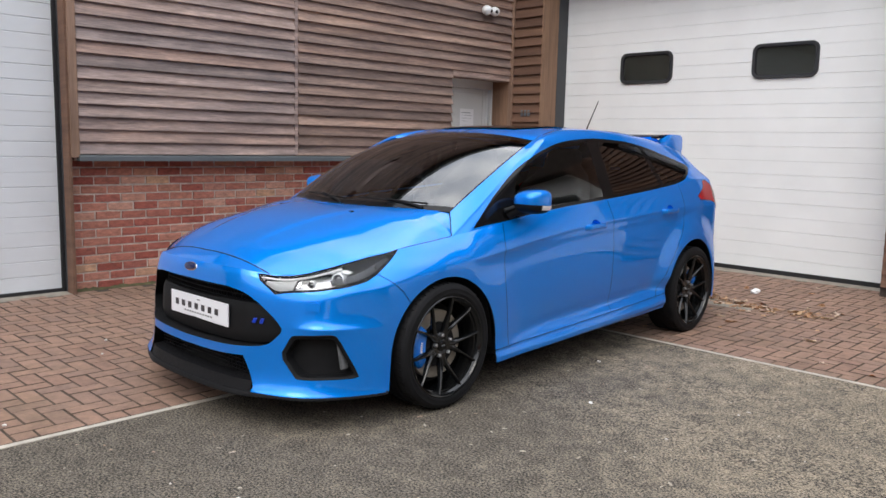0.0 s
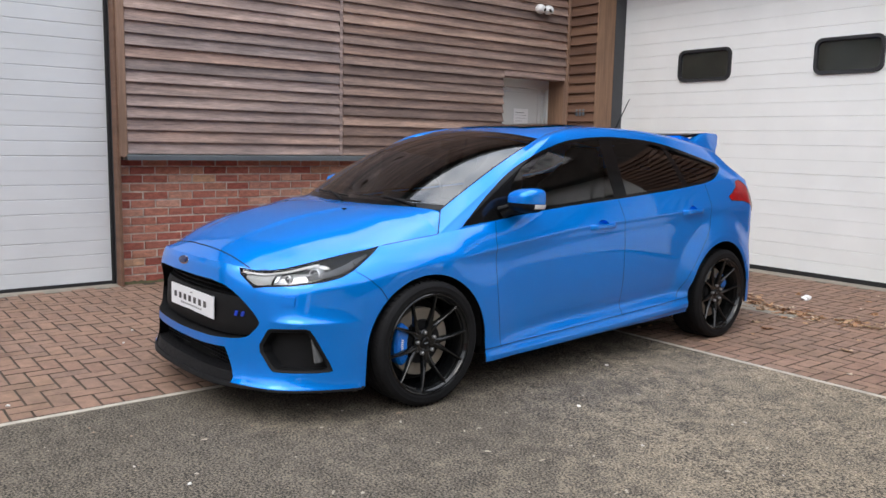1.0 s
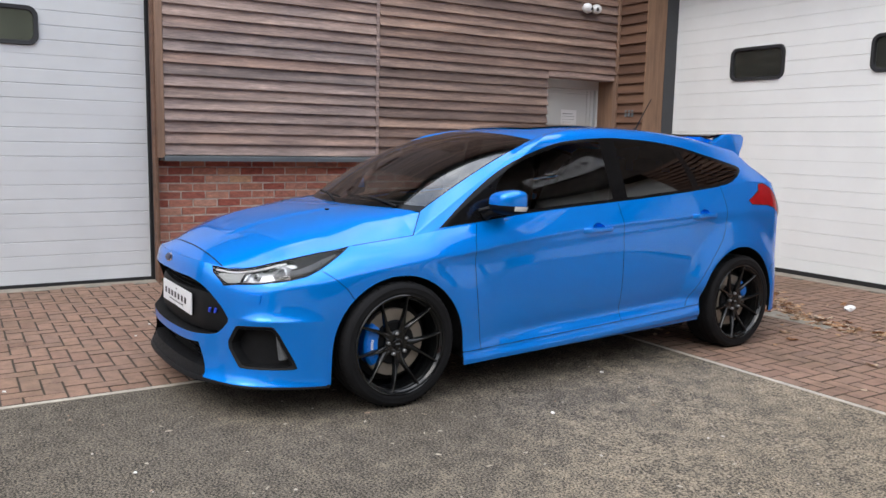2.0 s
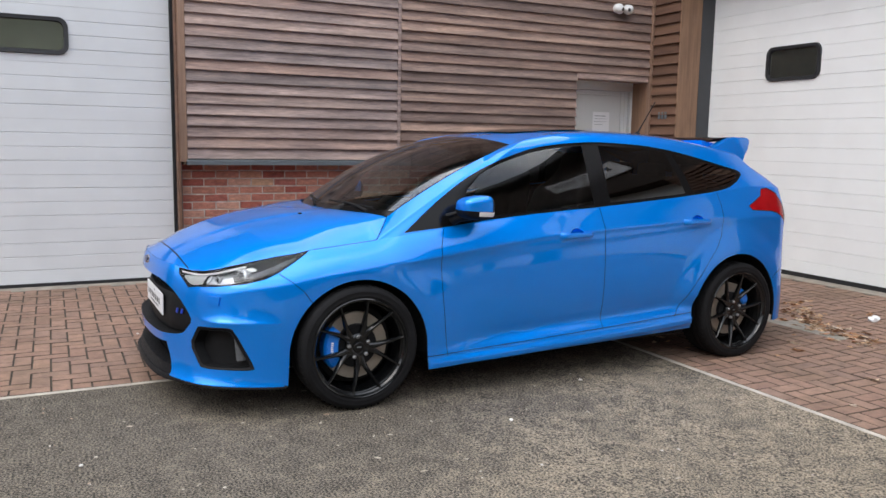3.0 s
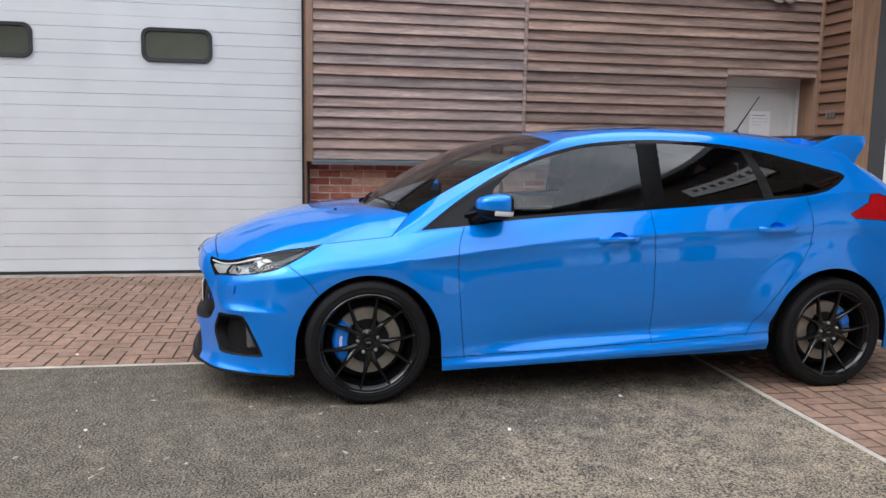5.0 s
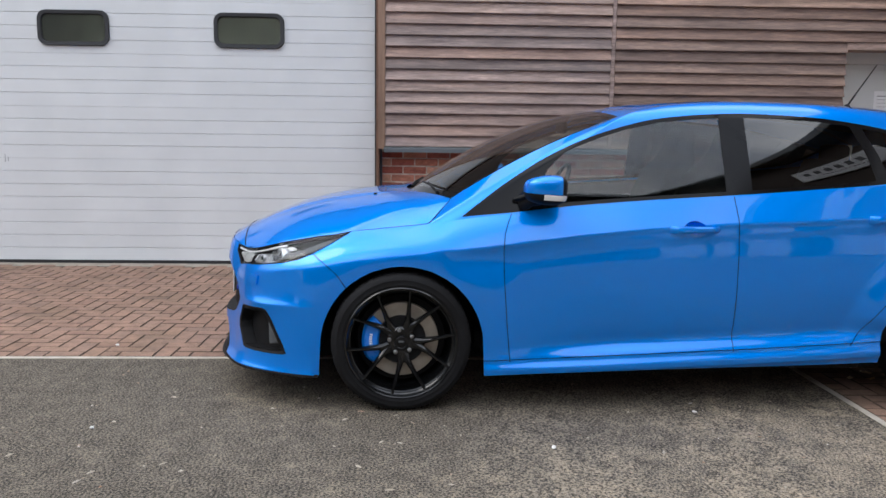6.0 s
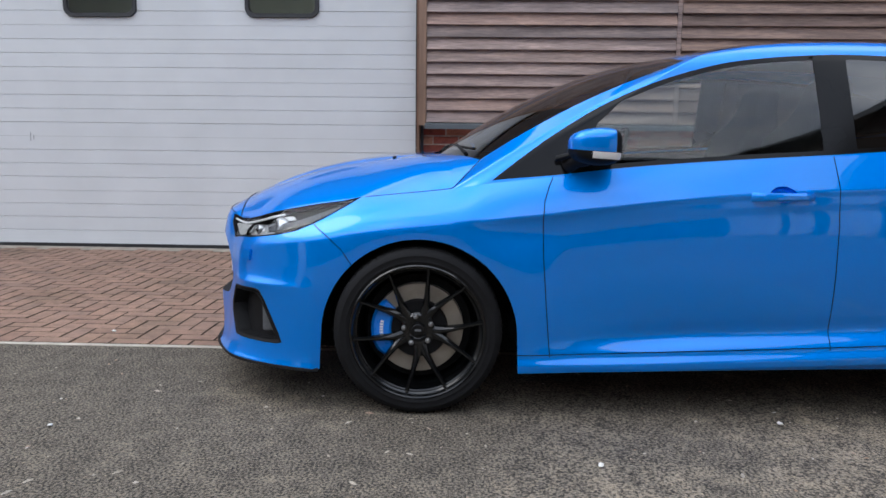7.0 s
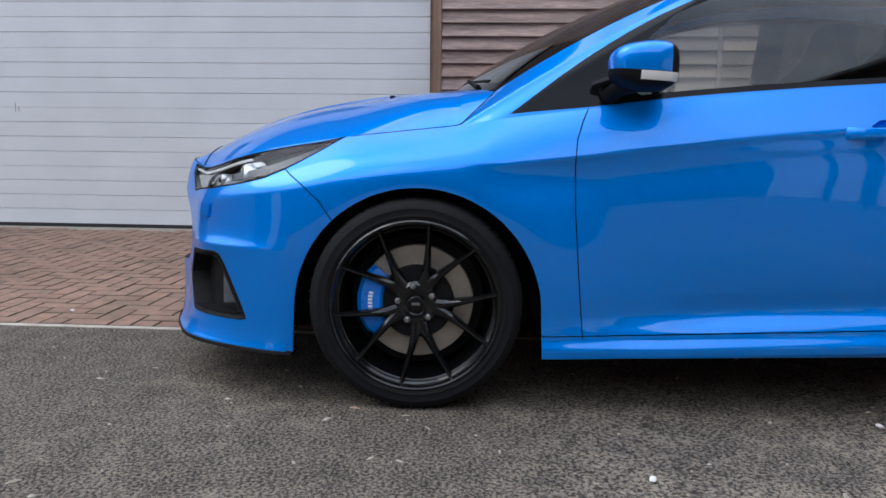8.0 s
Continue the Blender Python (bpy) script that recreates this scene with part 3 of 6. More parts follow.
# ---- the car: x to its left side, y to its tail, z up, from the middle of the front axle ----
PAINT = car_paint()
TRIM = plain("gloss_black_trim", (0.006, 0.006, 0.0065), 0.09, grain=80, vary=0.1, relief=0.0)
MATT = plain("matt_black_plastic", (0.007, 0.0072, 0.008), 0.6, grain=300, vary=0.2, relief=0.25)
LINER = plain("black_liner", (0.006, 0.006, 0.006), 0.9, grain=60, vary=0.2)
TYRE = plain("tyre_rubber", (0.009, 0.009, 0.010), 0.75, grain=150, vary=0.25, relief=0.2)
RIM = plain("gloss_black_alloy", (0.005, 0.0055, 0.006), 0.16, metal=0.0, coat=0.0, grain=60, vary=0.1, relief=0.0)
DISC = plain("brake_disc_steel", (0.34, 0.30, 0.25), 0.5, metal=0.55, grain=160, vary=0.2)
CALIPER = plain("blue_caliper", (0.002, 0.17, 0.66), 0.3, coat=0.5, grain=60, vary=0.08, relief=0.0)
CHROME = plain("chrome", (0.8, 0.8, 0.8), 0.12, metal=1.0, grain=50, vary=0.03, relief=0.0)
REFLECTOR = plain("lamp_reflector", (0.85, 0.86, 0.87), 0.22, metal=0.6, grain=30, vary=0.05, relief=0.0)
LAMP_WHITE = plain("pale_lamp_plastic", (0.82, 0.82, 0.80), 0.3, grain=30, vary=0.05, relief=0.0)
SEAT = plain("dark_seat_cloth", (0.025, 0.026, 0.028), 0.85, grain=240, vary=0.3, relief=0.4)
NAVY = plain("navy_enamel", (0.01, 0.015, 0.06), 0.25, grain=60, vary=0.1, relief=0.0)
BLUE_MARK = plain("blue_enamel", (0.01, 0.05, 0.5), 0.3, grain=60, vary=0.1, relief=0.0)
PLATE = plain("white_plate", (0.78, 0.79, 0.82), 0.35, grain=40, vary=0.03, relief=0.0)
PLATE_INK = plain("plate_ink", (0.03, 0.03, 0.035), 0.4, grain=40, vary=0.1, relief=0.0)
FRONT_GLASS = sheet_glass("windscreen_glass", (0.44, 0.52, 0.50), ior=2.1)
SIDE_GLASS = sheet_glass("side_glass", (0.72, 0.78, 0.76), ior=1.6)
DARK_GLASS = sheet_glass("privacy_glass", (0.14, 0.145, 0.14), ior=1.7)
LENS = sheet_glass("lamp_lens", (0.95, 0.96, 0.97), ior=1.32)
BALL = plain("projector_glass", (0.02, 0.022, 0.026), 0.04, coat=0.4, grain=30, vary=0.1, relief=0.0)
BEZEL = plain("black_lamp_bezel", (0.006, 0.006, 0.007), 0.6, grain=80, vary=0.1, relief=0.0)
SMOKED = plain("smoked_chrome", (0.16, 0.16, 0.165), 0.25, metal=0.8, grain=30, vary=0.15, relief=0.0)
FOG_GLASS = plain("fog_lamp_glass", (0.16, 0.165, 0.17), 0.15, grain=60, vary=0.3, relief=0.0)
NUT = plain("grey_steel", (0.34, 0.34, 0.35), 0.35, metal=0.9, grain=80, vary=0.1, relief=0.0)
RED_LENS = plain("red_tail_lens", (0.42, 0.004, 0.008), 0.16, coat=0.1, grain=12, vary=0.3, relief=0.0)

for m in (TRIM, BEZEL, LINER, TYRE, RED_LENS):
    m.node_tree.nodes["Principled BSDF"].inputs["Specular IOR Level"].default_value = 0.2
MATT.node_tree.nodes["Principled BSDF"].inputs["Specular IOR Level"].default_value = 0.18

car = tagged(new("hatchback_car"), "glossy bright blue five-door hatchback with black wheels, parked", "car")
car.matrix_basis = pose(-3.6446, 2.8548, 0.0, -0.67, 0, 1.7)

NOSE, TAIL = -0.38, 3.0
FRONT_SPAN, REAR_SPAN = 1.05, 0.95
z_low = curve((-0.38, 0.160), (0.37, 0.170), (1.1, 0.195), (2.0, 0.223), (2.25, 0.232), (3.0, 0.222))
z_top = curve((-0.38, 0.778), (-0.229, 0.802), (0.121, 0.846), (0.245, 0.866), (0.49, 0.898), (0.755, 0.932), (1.12, 0.966), (1.53, 0.997), (1.85, 1.024), (2.22, 1.06), (2.586, 1.10), (2.8, 1.122), (3.0, 1.118))
nose_top = curve((0, 0.715), (0.3, 0.711), (0.5, 0.692), (0.62, 0.705), (0.8, 0.742), (1, 0.778))
tail_top = curve((0, 1.118), (0.5, 1.10), (1, 1.09))
half_mid = curve((-0.38, 0.845), (0.0, 0.862), (0.45, 0.868), (1.1, 0.874), (1.6, 0.875), (2.1, 0.873), (2.65, 0.862), (3.0, 0.835))
half_top = curve((-0.38, 0.725), (-0.229, 0.763), (0.121, 0.785), (0.245, 0.807), (0.75, 0.817), (1.5, 0.819), (2.1, 0.82), (2.5, 0.808), (2.8, 0.788), (3.0, 0.765))
DOOR_LOW = [(0.35, 0.236), (0.6, 0.243), (1.1, 0.268), (1.54, 0.292), (1.97, 0.317), (2.28, 0.337)]
door_low = curve(*DOOR_LOW)
skirt_shape = curve((-0.12, -0.010), (-0.085, 0.004), (-0.062, 0.021), (-0.045, 0.022), (-0.010, 0.008), (0.0, 0.007), (0.03, 0.002), (0.06, 0.0), (0.2, 0.0))
ledge_shape = curve((-0.02, 0.0), (0.0, 0.0), (0.012, -0.003), (0.052, -0.021), (0.064, -0.0225), (0.12, -0.013), (0.20, -0.004), (0.30, 0.0), (0.4, 0.0))
ledge_fade = curve((0.42, 0.0), (0.62, 0.25), (1.0, 1.0), (2.0, 1.0), (2.2, 0.55), (2.4, 0.0))
sill_fade = curve((-0.38, 0.0), (0.3, 0.35), (0.6, 1.0), (2.0, 1.0), (2.4, 0.4), (3.0, 0.0))
nose_y = curve((0, -0.872), (0.2, -0.862), (0.5, -0.864), (0.8, -0.858), (0.95, -0.848), (1, -0.835))
nose_pull = curve((0, 0.50), (0.5, 0.55), (1, 0.45))
nose_turn = curve((0, -0.78), (0.5, -0.72), (1, -0.70))
tail_y = curve((0, 3.36), (0.2, 3.41), (0.38, 3.40), (0.5, 3.35), (0.8, 3.31), (1, 3.22))
shoulder = curve((-0.38, 1.7), (0.0, 2.5), (0.4, 2.1), (0.85, 1.5), (1.2, 1.3), (3.0, 1.3))
crease_z = curve((0.25, 0.735), (0.45, 0.757), (0.72, 0.796), (1.06, 0.837), (2.1, 0.905), (2.6, 0.935))
crease_fade = curve((0.1, 0.0), (0.4, 1.0), (2.2, 1.0), (2.6, 0.0))


def bezier(t, *p):
    a, b, c, d = p
    return (1 - t) ** 3 * a + 3 * t * (1 - t) ** 2 * b + 3 * t * t * (1 - t) * c + t ** 3 * d


def swell(r, near, far):
    t = np.clip((r - near) / (far - near), 0, 1)
    return 1 - t * t * (3 - 2 * t)


def half_width(y, v):
    q = np.clip((v - 0.78) / 0.22, 0, 1) ** shoulder(y)
    return half_mid(y) * (1 - q) + half_top(y) * q


def flank(q, v):
    """A point of the outer skin below the waist: q runs from the nose's middle round to the tail's, v from the sill to the waist."""
    q, v = np.broadcast_arrays(np.asarray(q, float), np.asarray(v, float))
    y = np.clip(q, NOSE, TAIL)
    w = half_width(y, v)
    tf, tr = np.clip(1 + (q - NOSE) / FRONT_SPAN, 0, 1), np.clip((q - TAIL) / REAR_SPAN, 0, 1)
    wf, wr = half_width(NOSE, v), half_width(TAIL, v)
    fx, fy = bezier(tf, 0 * v, nose_pull(v), wf - 0.03, wf), bezier(tf, nose_y(v), nose_y(v), nose_turn(v), NOSE + 0 * v)
    rx, ry = bezier(tr, wr, wr - 0.01, 0.55 + 0 * v, 0 * v), bezier(tr, TAIL + 0 * v, 3.24 + 0 * v, tail_y(v), tail_y(v))
    front, rear = q < NOSE, q > TAIL
    x, yy = np.where(front, fx, np.where(rear, rx, w)), np.where(front, fy, np.where(rear, ry, y))
    zb = np.where(front, 0.160, np.where(rear, 0.222 + 0.03 * tr, z_low(y)))
    zt = np.where(front, nose_top(tf), np.where(rear, tail_top(tr), z_top(y)))
    z = zb + (zt - zb) * v
    side = np.clip((x - 0.5) / 0.25, 0, 1)
    for cy, cz, near, far, size, lip in ((0.005, 0.30, 0.37, 0.64, 0.025, 0.0), (2.632, 0.315, 0.42, 0.585, 0.028, 0.005)):
        away = np.hypot(yy - cy, z - cz)
        x = x + side * (size * swell(away, near, far) + lip / (1 + np.exp(np.clip((away - 0.42) / 0.006, -40, 40)))) * np.clip((zt - z) / 0.12, 0, 1) * (1.0 if cy < 1 else np.where(yy < cy, 1 - swell(z, 0.33, 0.46), 1.0))
    d = z - crease_z(y)
    on = crease_fade(y) * (~front) * (~rear)
    x = x + on * (np.where(d > 0, 0.010 * np.exp(-np.abs(d) / 0.055), 0.010 * np.exp(-np.abs(d) / 0.013)) - 0.004 * np.exp(-((d + 0.07) / 0.05) ** 2))
    # the nose stands forward between the lamps, and the bumper's foot kicks out
    x0 = x
    yy = yy - front * 0.036 * swell(x0, 0.36, 0.56)
    foot = np.exp(-np.clip(z - 0.165, 0, 1) / 0.034)
    yy, x = yy - front * foot * (0.005 + 0.022 * (1 - swell(x0, 0.40, 0.54))) * swell(x0, 0.66, 0.86), x + front * 0.010 * foot * (1 - swell(x0, 0.55, 0.80))
    e = z - 0.468
    ledge = np.where(e > 0, np.exp(-np.abs(e) / 0.022), np.exp(-np.abs(e) / 0.085)) * np.clip((tf - 0.5) / 0.15, 0, 1) * np.clip((1.02 - tf) / 0.3, 0, 1)
    x, yy = x + front * 0.012 * ledge, yy - front * 0.014 * ledge
    # the skirt stands out below the doors; the doors' foot is hollowed above a ledge
    e = z - door_low(y)
    x = x + (~front) * (~rear) * (skirt_shape(e) * sill_fade(y) + ledge_shape(e) * ledge_fade(y))
    return np.stack([x, yy, z], -1)


def v_at(q, z):
    """How far up the flank a height is."""
    q = np.asarray(q, float)
    tf, tr = np.clip(1 + (q - NOSE) / FRONT_SPAN, 0, 1), np.clip((q - TAIL) / REAR_SPAN, 0, 1)
    zb = np.where(q < NOSE, 0.160, np.where(q > TAIL, 0.222 + 0.03 * tr, z_low(np.clip(q, NOSE, TAIL))))
    zt = np.where(q < NOSE, nose_top(tf), np.where(q > TAIL, tail_top(tr), z_top(np.clip(q, NOSE, TAIL))))
    return np.clip((z - zb) / (zt - zb), 0, 1)


def skin(q, z, inset=0.0):
    p = flank(q, v_at(q, z))
    if inset:
        e = 0.004
        n = np.cross(flank(q + e, v_at(q + e, z)) - p, flank(q, v_at(q, z) + e) - p)
        p = p - inset * n / np.linalg.norm(n)
    return Vector(p)


def q_of_x(x, z):
    """The q on the nose where the skin is x from the middle."""
    qs = np.linspace(NOSE - FRONT_SPAN, NOSE, 200)
    return float(np.interp(x, flank(qs, v_at(qs, z))[:, 0], qs))


def q_of_y(y, z):
    if y > TAIL:
        qs = np.linspace(TAIL, TAIL + REAR_SPAN * 0.75, 200)
        return float(np.interp(y, flank(qs, v_at(qs, z))[:, 1], qs))
    if y > NOSE:
        return y
    qs = np.linspace(NOSE - FRONT_SPAN, NOSE, 200)
    return float(np.interp(y, flank(qs, v_at(qs, z))[:, 1], qs))


def on_nose(*pts):
    return [(q_of_x(x, z), z) for x, z in pts]


def on_side(*pts):
    return [(q_of_y(y, z), z) for y, z in pts]


class Sheet:
    """A skin laid flat for cutting: each vertex remembers its true place and normal."""

    def __init__(self, flat, true):
        self.bm = bm = bmesh.new()
        self.co, self.no = bm.verts.layers.float_vector.new("place"), bm.verts.layers.float_vector.new("normal")
        du, dv = np.gradient(true, axis=0), np.gradient(true, axis=1)
        n = np.cross(du, dv)
        n /= np.maximum(np.linalg.norm(n, axis=-1, keepdims=True), 1e-9)
        out = true - np.array([0, 1.4, 0.45])
        if (n * out).sum() < 0:
            n = -n
        rows = []
        for i in range(flat.shape[0]):
            row = []
            for j in range(flat.shape[1]):
                v = bm.verts.new((flat[i, j, 0], flat[i, j, 1], 0))
                v[self.co], v[self.no] = Vector(true[i, j]), Vector(n[i, j])
                row.append(v)
            rows.append(row)
        for a, b in zip(rows, rows[1:]):
            for j in range(len(a) - 1):
                bm.faces.new((a[j], b[j], b[j + 1], a[j + 1]))

    def cut(self, pts, closed=True):
        """Cuts along a line and, if it is closed, gives the faces within."""
        lo = [min(p[k] for p in pts) - 0.03 for k in (0, 1)]
        hi = [max(p[k] for p in pts) + 0.03 for k in (0, 1)]
        near = set()
        for f in self.bm.faces:
            c = f.calc_center_median()
            if lo[0] < c.x < hi[0] and lo[1] < c.y < hi[1]:
                near.add(f)
        for a, b in zip(pts, pts[1:] + pts[:1] if closed else pts[1:]):
            d = Vector((b[0] - a[0], b[1] - a[1], 0))
            if d.length < 1e-6:
                continue
            x0, x1, y0, y1 = min(a[0], b[0]) - 1e-4, max(a[0], b[0]) + 1e-4, min(a[1], b[1]) - 1e-4, max(a[1], b[1]) + 1e-4
            pick = []
            for f in near:
                xs, ys = [v.co.x for v in f.verts], [v.co.y for v in f.verts]
                if max(xs) >= x0 and min(xs) <= x1 and max(ys) >= y0 and min(ys) <= y1:
                    pick.append(f)
            if not pick:
                continue
            es, vs = {e for f in pick for e in f.edges}, {v for f in pick for v in f.verts}
            got = bmesh.ops.bisect_plane(self.bm, geom=pick + list(es) + list(vs), dist=2e-5, plane_co=(a[0], a[1], 0), plane_no=(-d.y, d.x, 0))
            near.difference_update(pick)
            near.update(f for f in got["geom"] if isinstance(f, bmesh.types.BMFace))
            near = {f for f in near if f.is_valid}
        return [f for f in near if within(f.calc_center_median(), pts)] if closed else []

    def split(self, pts, wide=0.0034):
        """Opens a narrow gap along a line."""
        side = []
        for k, p in enumerate(pts):
            a, b = pts[max(k - 1, 0)], pts[min(k + 1, len(pts) - 1)]
            d = Vector((b[0] - a[0], b[1] - a[1])).normalized()
            side.append((-d.y * wide / 2, d.x * wide / 2))
        ring = [(p[0] + s[0], p[1] + s[1]) for p, s in zip(pts, side)] + [(p[0] - s[0], p[1] - s[1]) for p, s in zip(pts[::-1], side[::-1])]
        self.drop(self.cut(ring))

    def drop(self, faces):
        bmesh.ops.delete(self.bm, geom=faces, context="FACES")

    def read(self, faces, inset=0.0):
        at, co, no, fs = {}, [], [], []
        for f in faces:
            ids = []
            for v in f.verts:
                if v not in at:
                    at[v] = len(co)
                    n = v[self.no].normalized()
                    co.append(v[self.co] - inset * n)
                    no.append(n)
                ids.append(at[v])
            a, b, c = co[ids[0]], co[ids[1]], co[ids[2]]
            if len(ids) > 3:
                c = co[ids[-1]] if (b - a).cross(c - a).length < 1e-9 else c
            if (b - a).cross(c - a).dot(no[ids[0]] + no[ids[1]]) < 0:
                ids.reverse()
            fs.append(ids)
        return co, no, fs

    def islands(self):
        """The panels that the gaps have left, each as a list of faces."""
        left, out = set(self.bm.faces), []
        while left:
            stack, group = [left.pop()], []
            while stack:
                f = stack.pop()
                group.append(f)
                for e in f.edges:
                    for g in e.link_faces:
                        if g in left:
                            left.remove(g)
                            stack.append(g)
            out.append(group)
        return out


def within(p, pts):
    inside, j = False, len(pts) - 1
    for i in range(len(pts)):
        (xi, yi), (xj, yj) = pts[i], pts[j]
        if (yi > p.y) != (yj > p.y) and p.x < (xj - xi) * (p.y - yi) / (yj - yi) + xi:
            inside = not inside
        j = i
    return inside


def panel(name, data, material, parent, sides, label=""):
    """Skin data as an object on one side, or on both sides as one."""
    co, no, fs = [], [], []
    middle = {}
    for s in sides:
        at = []
        for k, (c, n) in enumerate(zip(data[0], data[1])):
            if abs(c.x) < 1e-4 and k in middle:
                at.append(middle[k])
                continue
            middle[k] = len(co)
            at.append(len(co))
            co.append((s * c.x, c.y, c.z))
            no.append((s * n.x if abs(c.x) > 1e-4 or len(sides) < 2 else 0.0, n.y, n.z))
        fs += [[at[i] for i in (f if s > 0 else f[::-1])] for f in data[2]]
    me = bpy.data.meshes.new(name)
    me.from_pydata(co, [], fs)
    me.materials.append(material)
    me.shade_smooth()
    me.normals_split_custom_set_from_vertices(no)
    return part(name, me, None, parent, label)


def pair(name, data, material, parent, label=""):
    return [panel(name, data, material, parent, (s,), label) for s in (1, -1)]


def mirrored(bm):
    """The same mesh for the car's other side."""
    other = bm.copy()
    for v in other.verts:
        v.co.x *= -1
    bmesh.ops.reverse_faces(other, faces=other.faces)
    return other


def dense(pts, step=0.03, closed=True):
    out = []
    for a, b in zip(pts, pts[1:] + pts[:1] if closed else pts[1:]):
        n = max(1, int(math.hypot(b[0] - a[0], b[1] - a[1]) / step))
        out += [(a[0] + (b[0] - a[0]) * i / n, a[1] + (b[1] - a[1]) * i / n) for i in range(n)]
    return out if closed else out + [pts[-1]]


def rounder(pts, rounds=2, closed=True):
    """Takes the corners off an outline."""
    for _ in range(rounds):
        out = []
        for a, b in zip(pts, pts[1:] + pts[:1] if closed else pts[1:]):
            out += [(a[0] * 0.82 + b[0] * 0.18, a[1] * 0.82 + b[1] * 0.18), (a[0] * 0.18 + b[0] * 0.82, a[1] * 0.18 + b[1] * 0.82)]
        pts = out if closed else [pts[0]] + out[1:-1] + [pts[-1]]
    return pts


# -- flank
qs = np.concatenate([np.linspace(NOSE - FRONT_SPAN, NOSE, 76)[:-1], np.linspace(NOSE, TAIL, 232), np.linspace(TAIL, TAIL + REAR_SPAN, 50)[1:]])
vs = np.concatenate([np.linspace(0, 0.24, 58)[:-1], np.linspace(0.24, 1, 74)])
Q, V = np.meshgrid(qs, vs, indexing="ij")
P = flank(Q, V)
flat = np.stack([Q, P[..., 2]], -1)
sheet = Sheet(flat, P)


def arc(cy, cz, r, a0, a1, n=44, wide=1.0):
    return [(cy + wide * r * math.cos(radians(a0 + (a1 - a0) * i / n)), cz + r * math.sin(radians(a0 + (a1 - a0) * i / n))) for i in range(n + 1)]


ARCH_F = [(q_of_y(y, max(z, 0.165)), z) for y, z in [(-0.368, 0.10), (-0.366, 0.2)] + arc(0.004, 0.296, 0.366, 175, 4) + [(0.374, 0.2), (0.378, 0.10)]]
ARCH_R = [(2.236, 0.10), (2.24, 0.24)] + arc(2.622, 0.31, 0.383, 182, -4) + [(3.0, 0.24), (3.004, 0.10)]
sheet.drop(sheet.cut(ARCH_F))
sheet.drop(sheet.cut(ARCH_R))
C0 = NOSE - FRONT_SPAN
GRILLE = rounder(on_nose((0.30, 0.628), (0.415, 0.612), (0.585, 0.465), (0.582, 0.44), (0.515, 0.372), (0.3, 0.358)), 2, False)
GRILLE = [(C0 - 0.01, 0.632)] + GRILLE + [(C0 - 0.01, 0.352)]
INTAKE = [(C0 - 0.01, 0.312)] + on_nose((0.25, 0.314), (0.415, 0.322), (0.475, 0.185)) + [(q_of_x(0.475, 0.17), 0.15), (C0 - 0.01, 0.15)]
FOG = rounder(on_nose((0.580, 0.338), (0.626, 0.430), (0.645, 0.437), (0.770, 0.447), (0.785, 0.438), (0.832, 0.250), (0.820, 0.240), (0.668, 0.236), (0.650, 0.244)), 1)
lamp_top = [(q, float(nose_top(1 + (q - NOSE) / FRONT_SPAN)) - 0.006) for q in np.linspace(NOSE, q_of_x(0.468, 0.66), 8)]
LAMP = on_nose((0.462, 0.668), (0.535, 0.612)) + on_side((-0.735, 0.622), (-0.66, 0.634), (-0.60, 0.646), (-0.54, 0.657), (-0.466, 0.676), (-0.40, 0.705)) + [(-0.36, 0.726), (-0.307, 0.756), (-0.25, 0.790), (-0.230, 0.801), (-0.30, 0.785)] + lamp_top
tail_lamp = on_side((2.728, 0.998), (2.80, 1.03), (2.865, 1.062), (2.885, 1.105), (2.95, 1.112), (3.04, 1.075), (3.112, 0.985), (3.125, 0.885), (3.085, 0.905), (3.02, 0.945), (2.95, 0.962), (2.758, 0.972))
holes = {}
for key, line in (("grille", GRILLE), ("intake", INTAKE), ("fog", FOG), ("lamp", LAMP), ("tail", tail_lamp)):
    faces = sheet.cut(dense(line, 0.04))
    holes[key] = sheet.read(faces)
    sheet.drop(faces)
HANDLES = (("front_door", 1.32, 0.846), ("rear_door", 2.25, 0.908))
CUPS = {key: [(hy + 0.050 * math.cos(a) * (1.0 if math.sin(a) > 0 else 0.9), hz + 0.002 + (0.036 if math.sin(a) > 0 else 0.022) * math.sin(a)) for a in np.linspace(0, 2 * math.pi, 28, endpoint=False)] for key, hy, hz in HANDLES}
for line in CUPS.values():
    sheet.drop(sheet.cut(line))
inner = sheet.read(list(sheet.bm.faces), 0.012)
pair("inner_shell", inner, LINER, car)
for line in (DOOR_LOW,
             on_side((-0.425, 0.722), (-0.40, 0.703), (-0.345, 0.664), (-0.288, 0.615), (-0.235, 0.54)),
             [(0.50, 0.93), (0.487, 0.895), (0.472, 0.86), (0.456, 0.81), (0.452, 0.75), (0.458, 0.6), (0.474, 0.42), (0.493, 0.232)],
             [(1.510, 1.04), (1.512, 0.998), (1.522, 0.9), (1.53, 0.75), (1.533, 0.55), (1.533, 0.282)],
             [(2.44, 1.13), (2.455, 1.09), (2.475, 1.0), (2.478, 0.91), (2.462, 0.82), (2.42, 0.745), (2.36, 0.672), (2.23, 0.50), (2.09, 0.312)],
             [(2.91, 0.46), (2.96, 0.51), (3.0, 0.545), (3.12, 0.57), (3.3, 0.585), (3.6, 0.59), (3.96, 0.59)]):
    sheet.split(dense(line, 0.025, False))
groups = {}
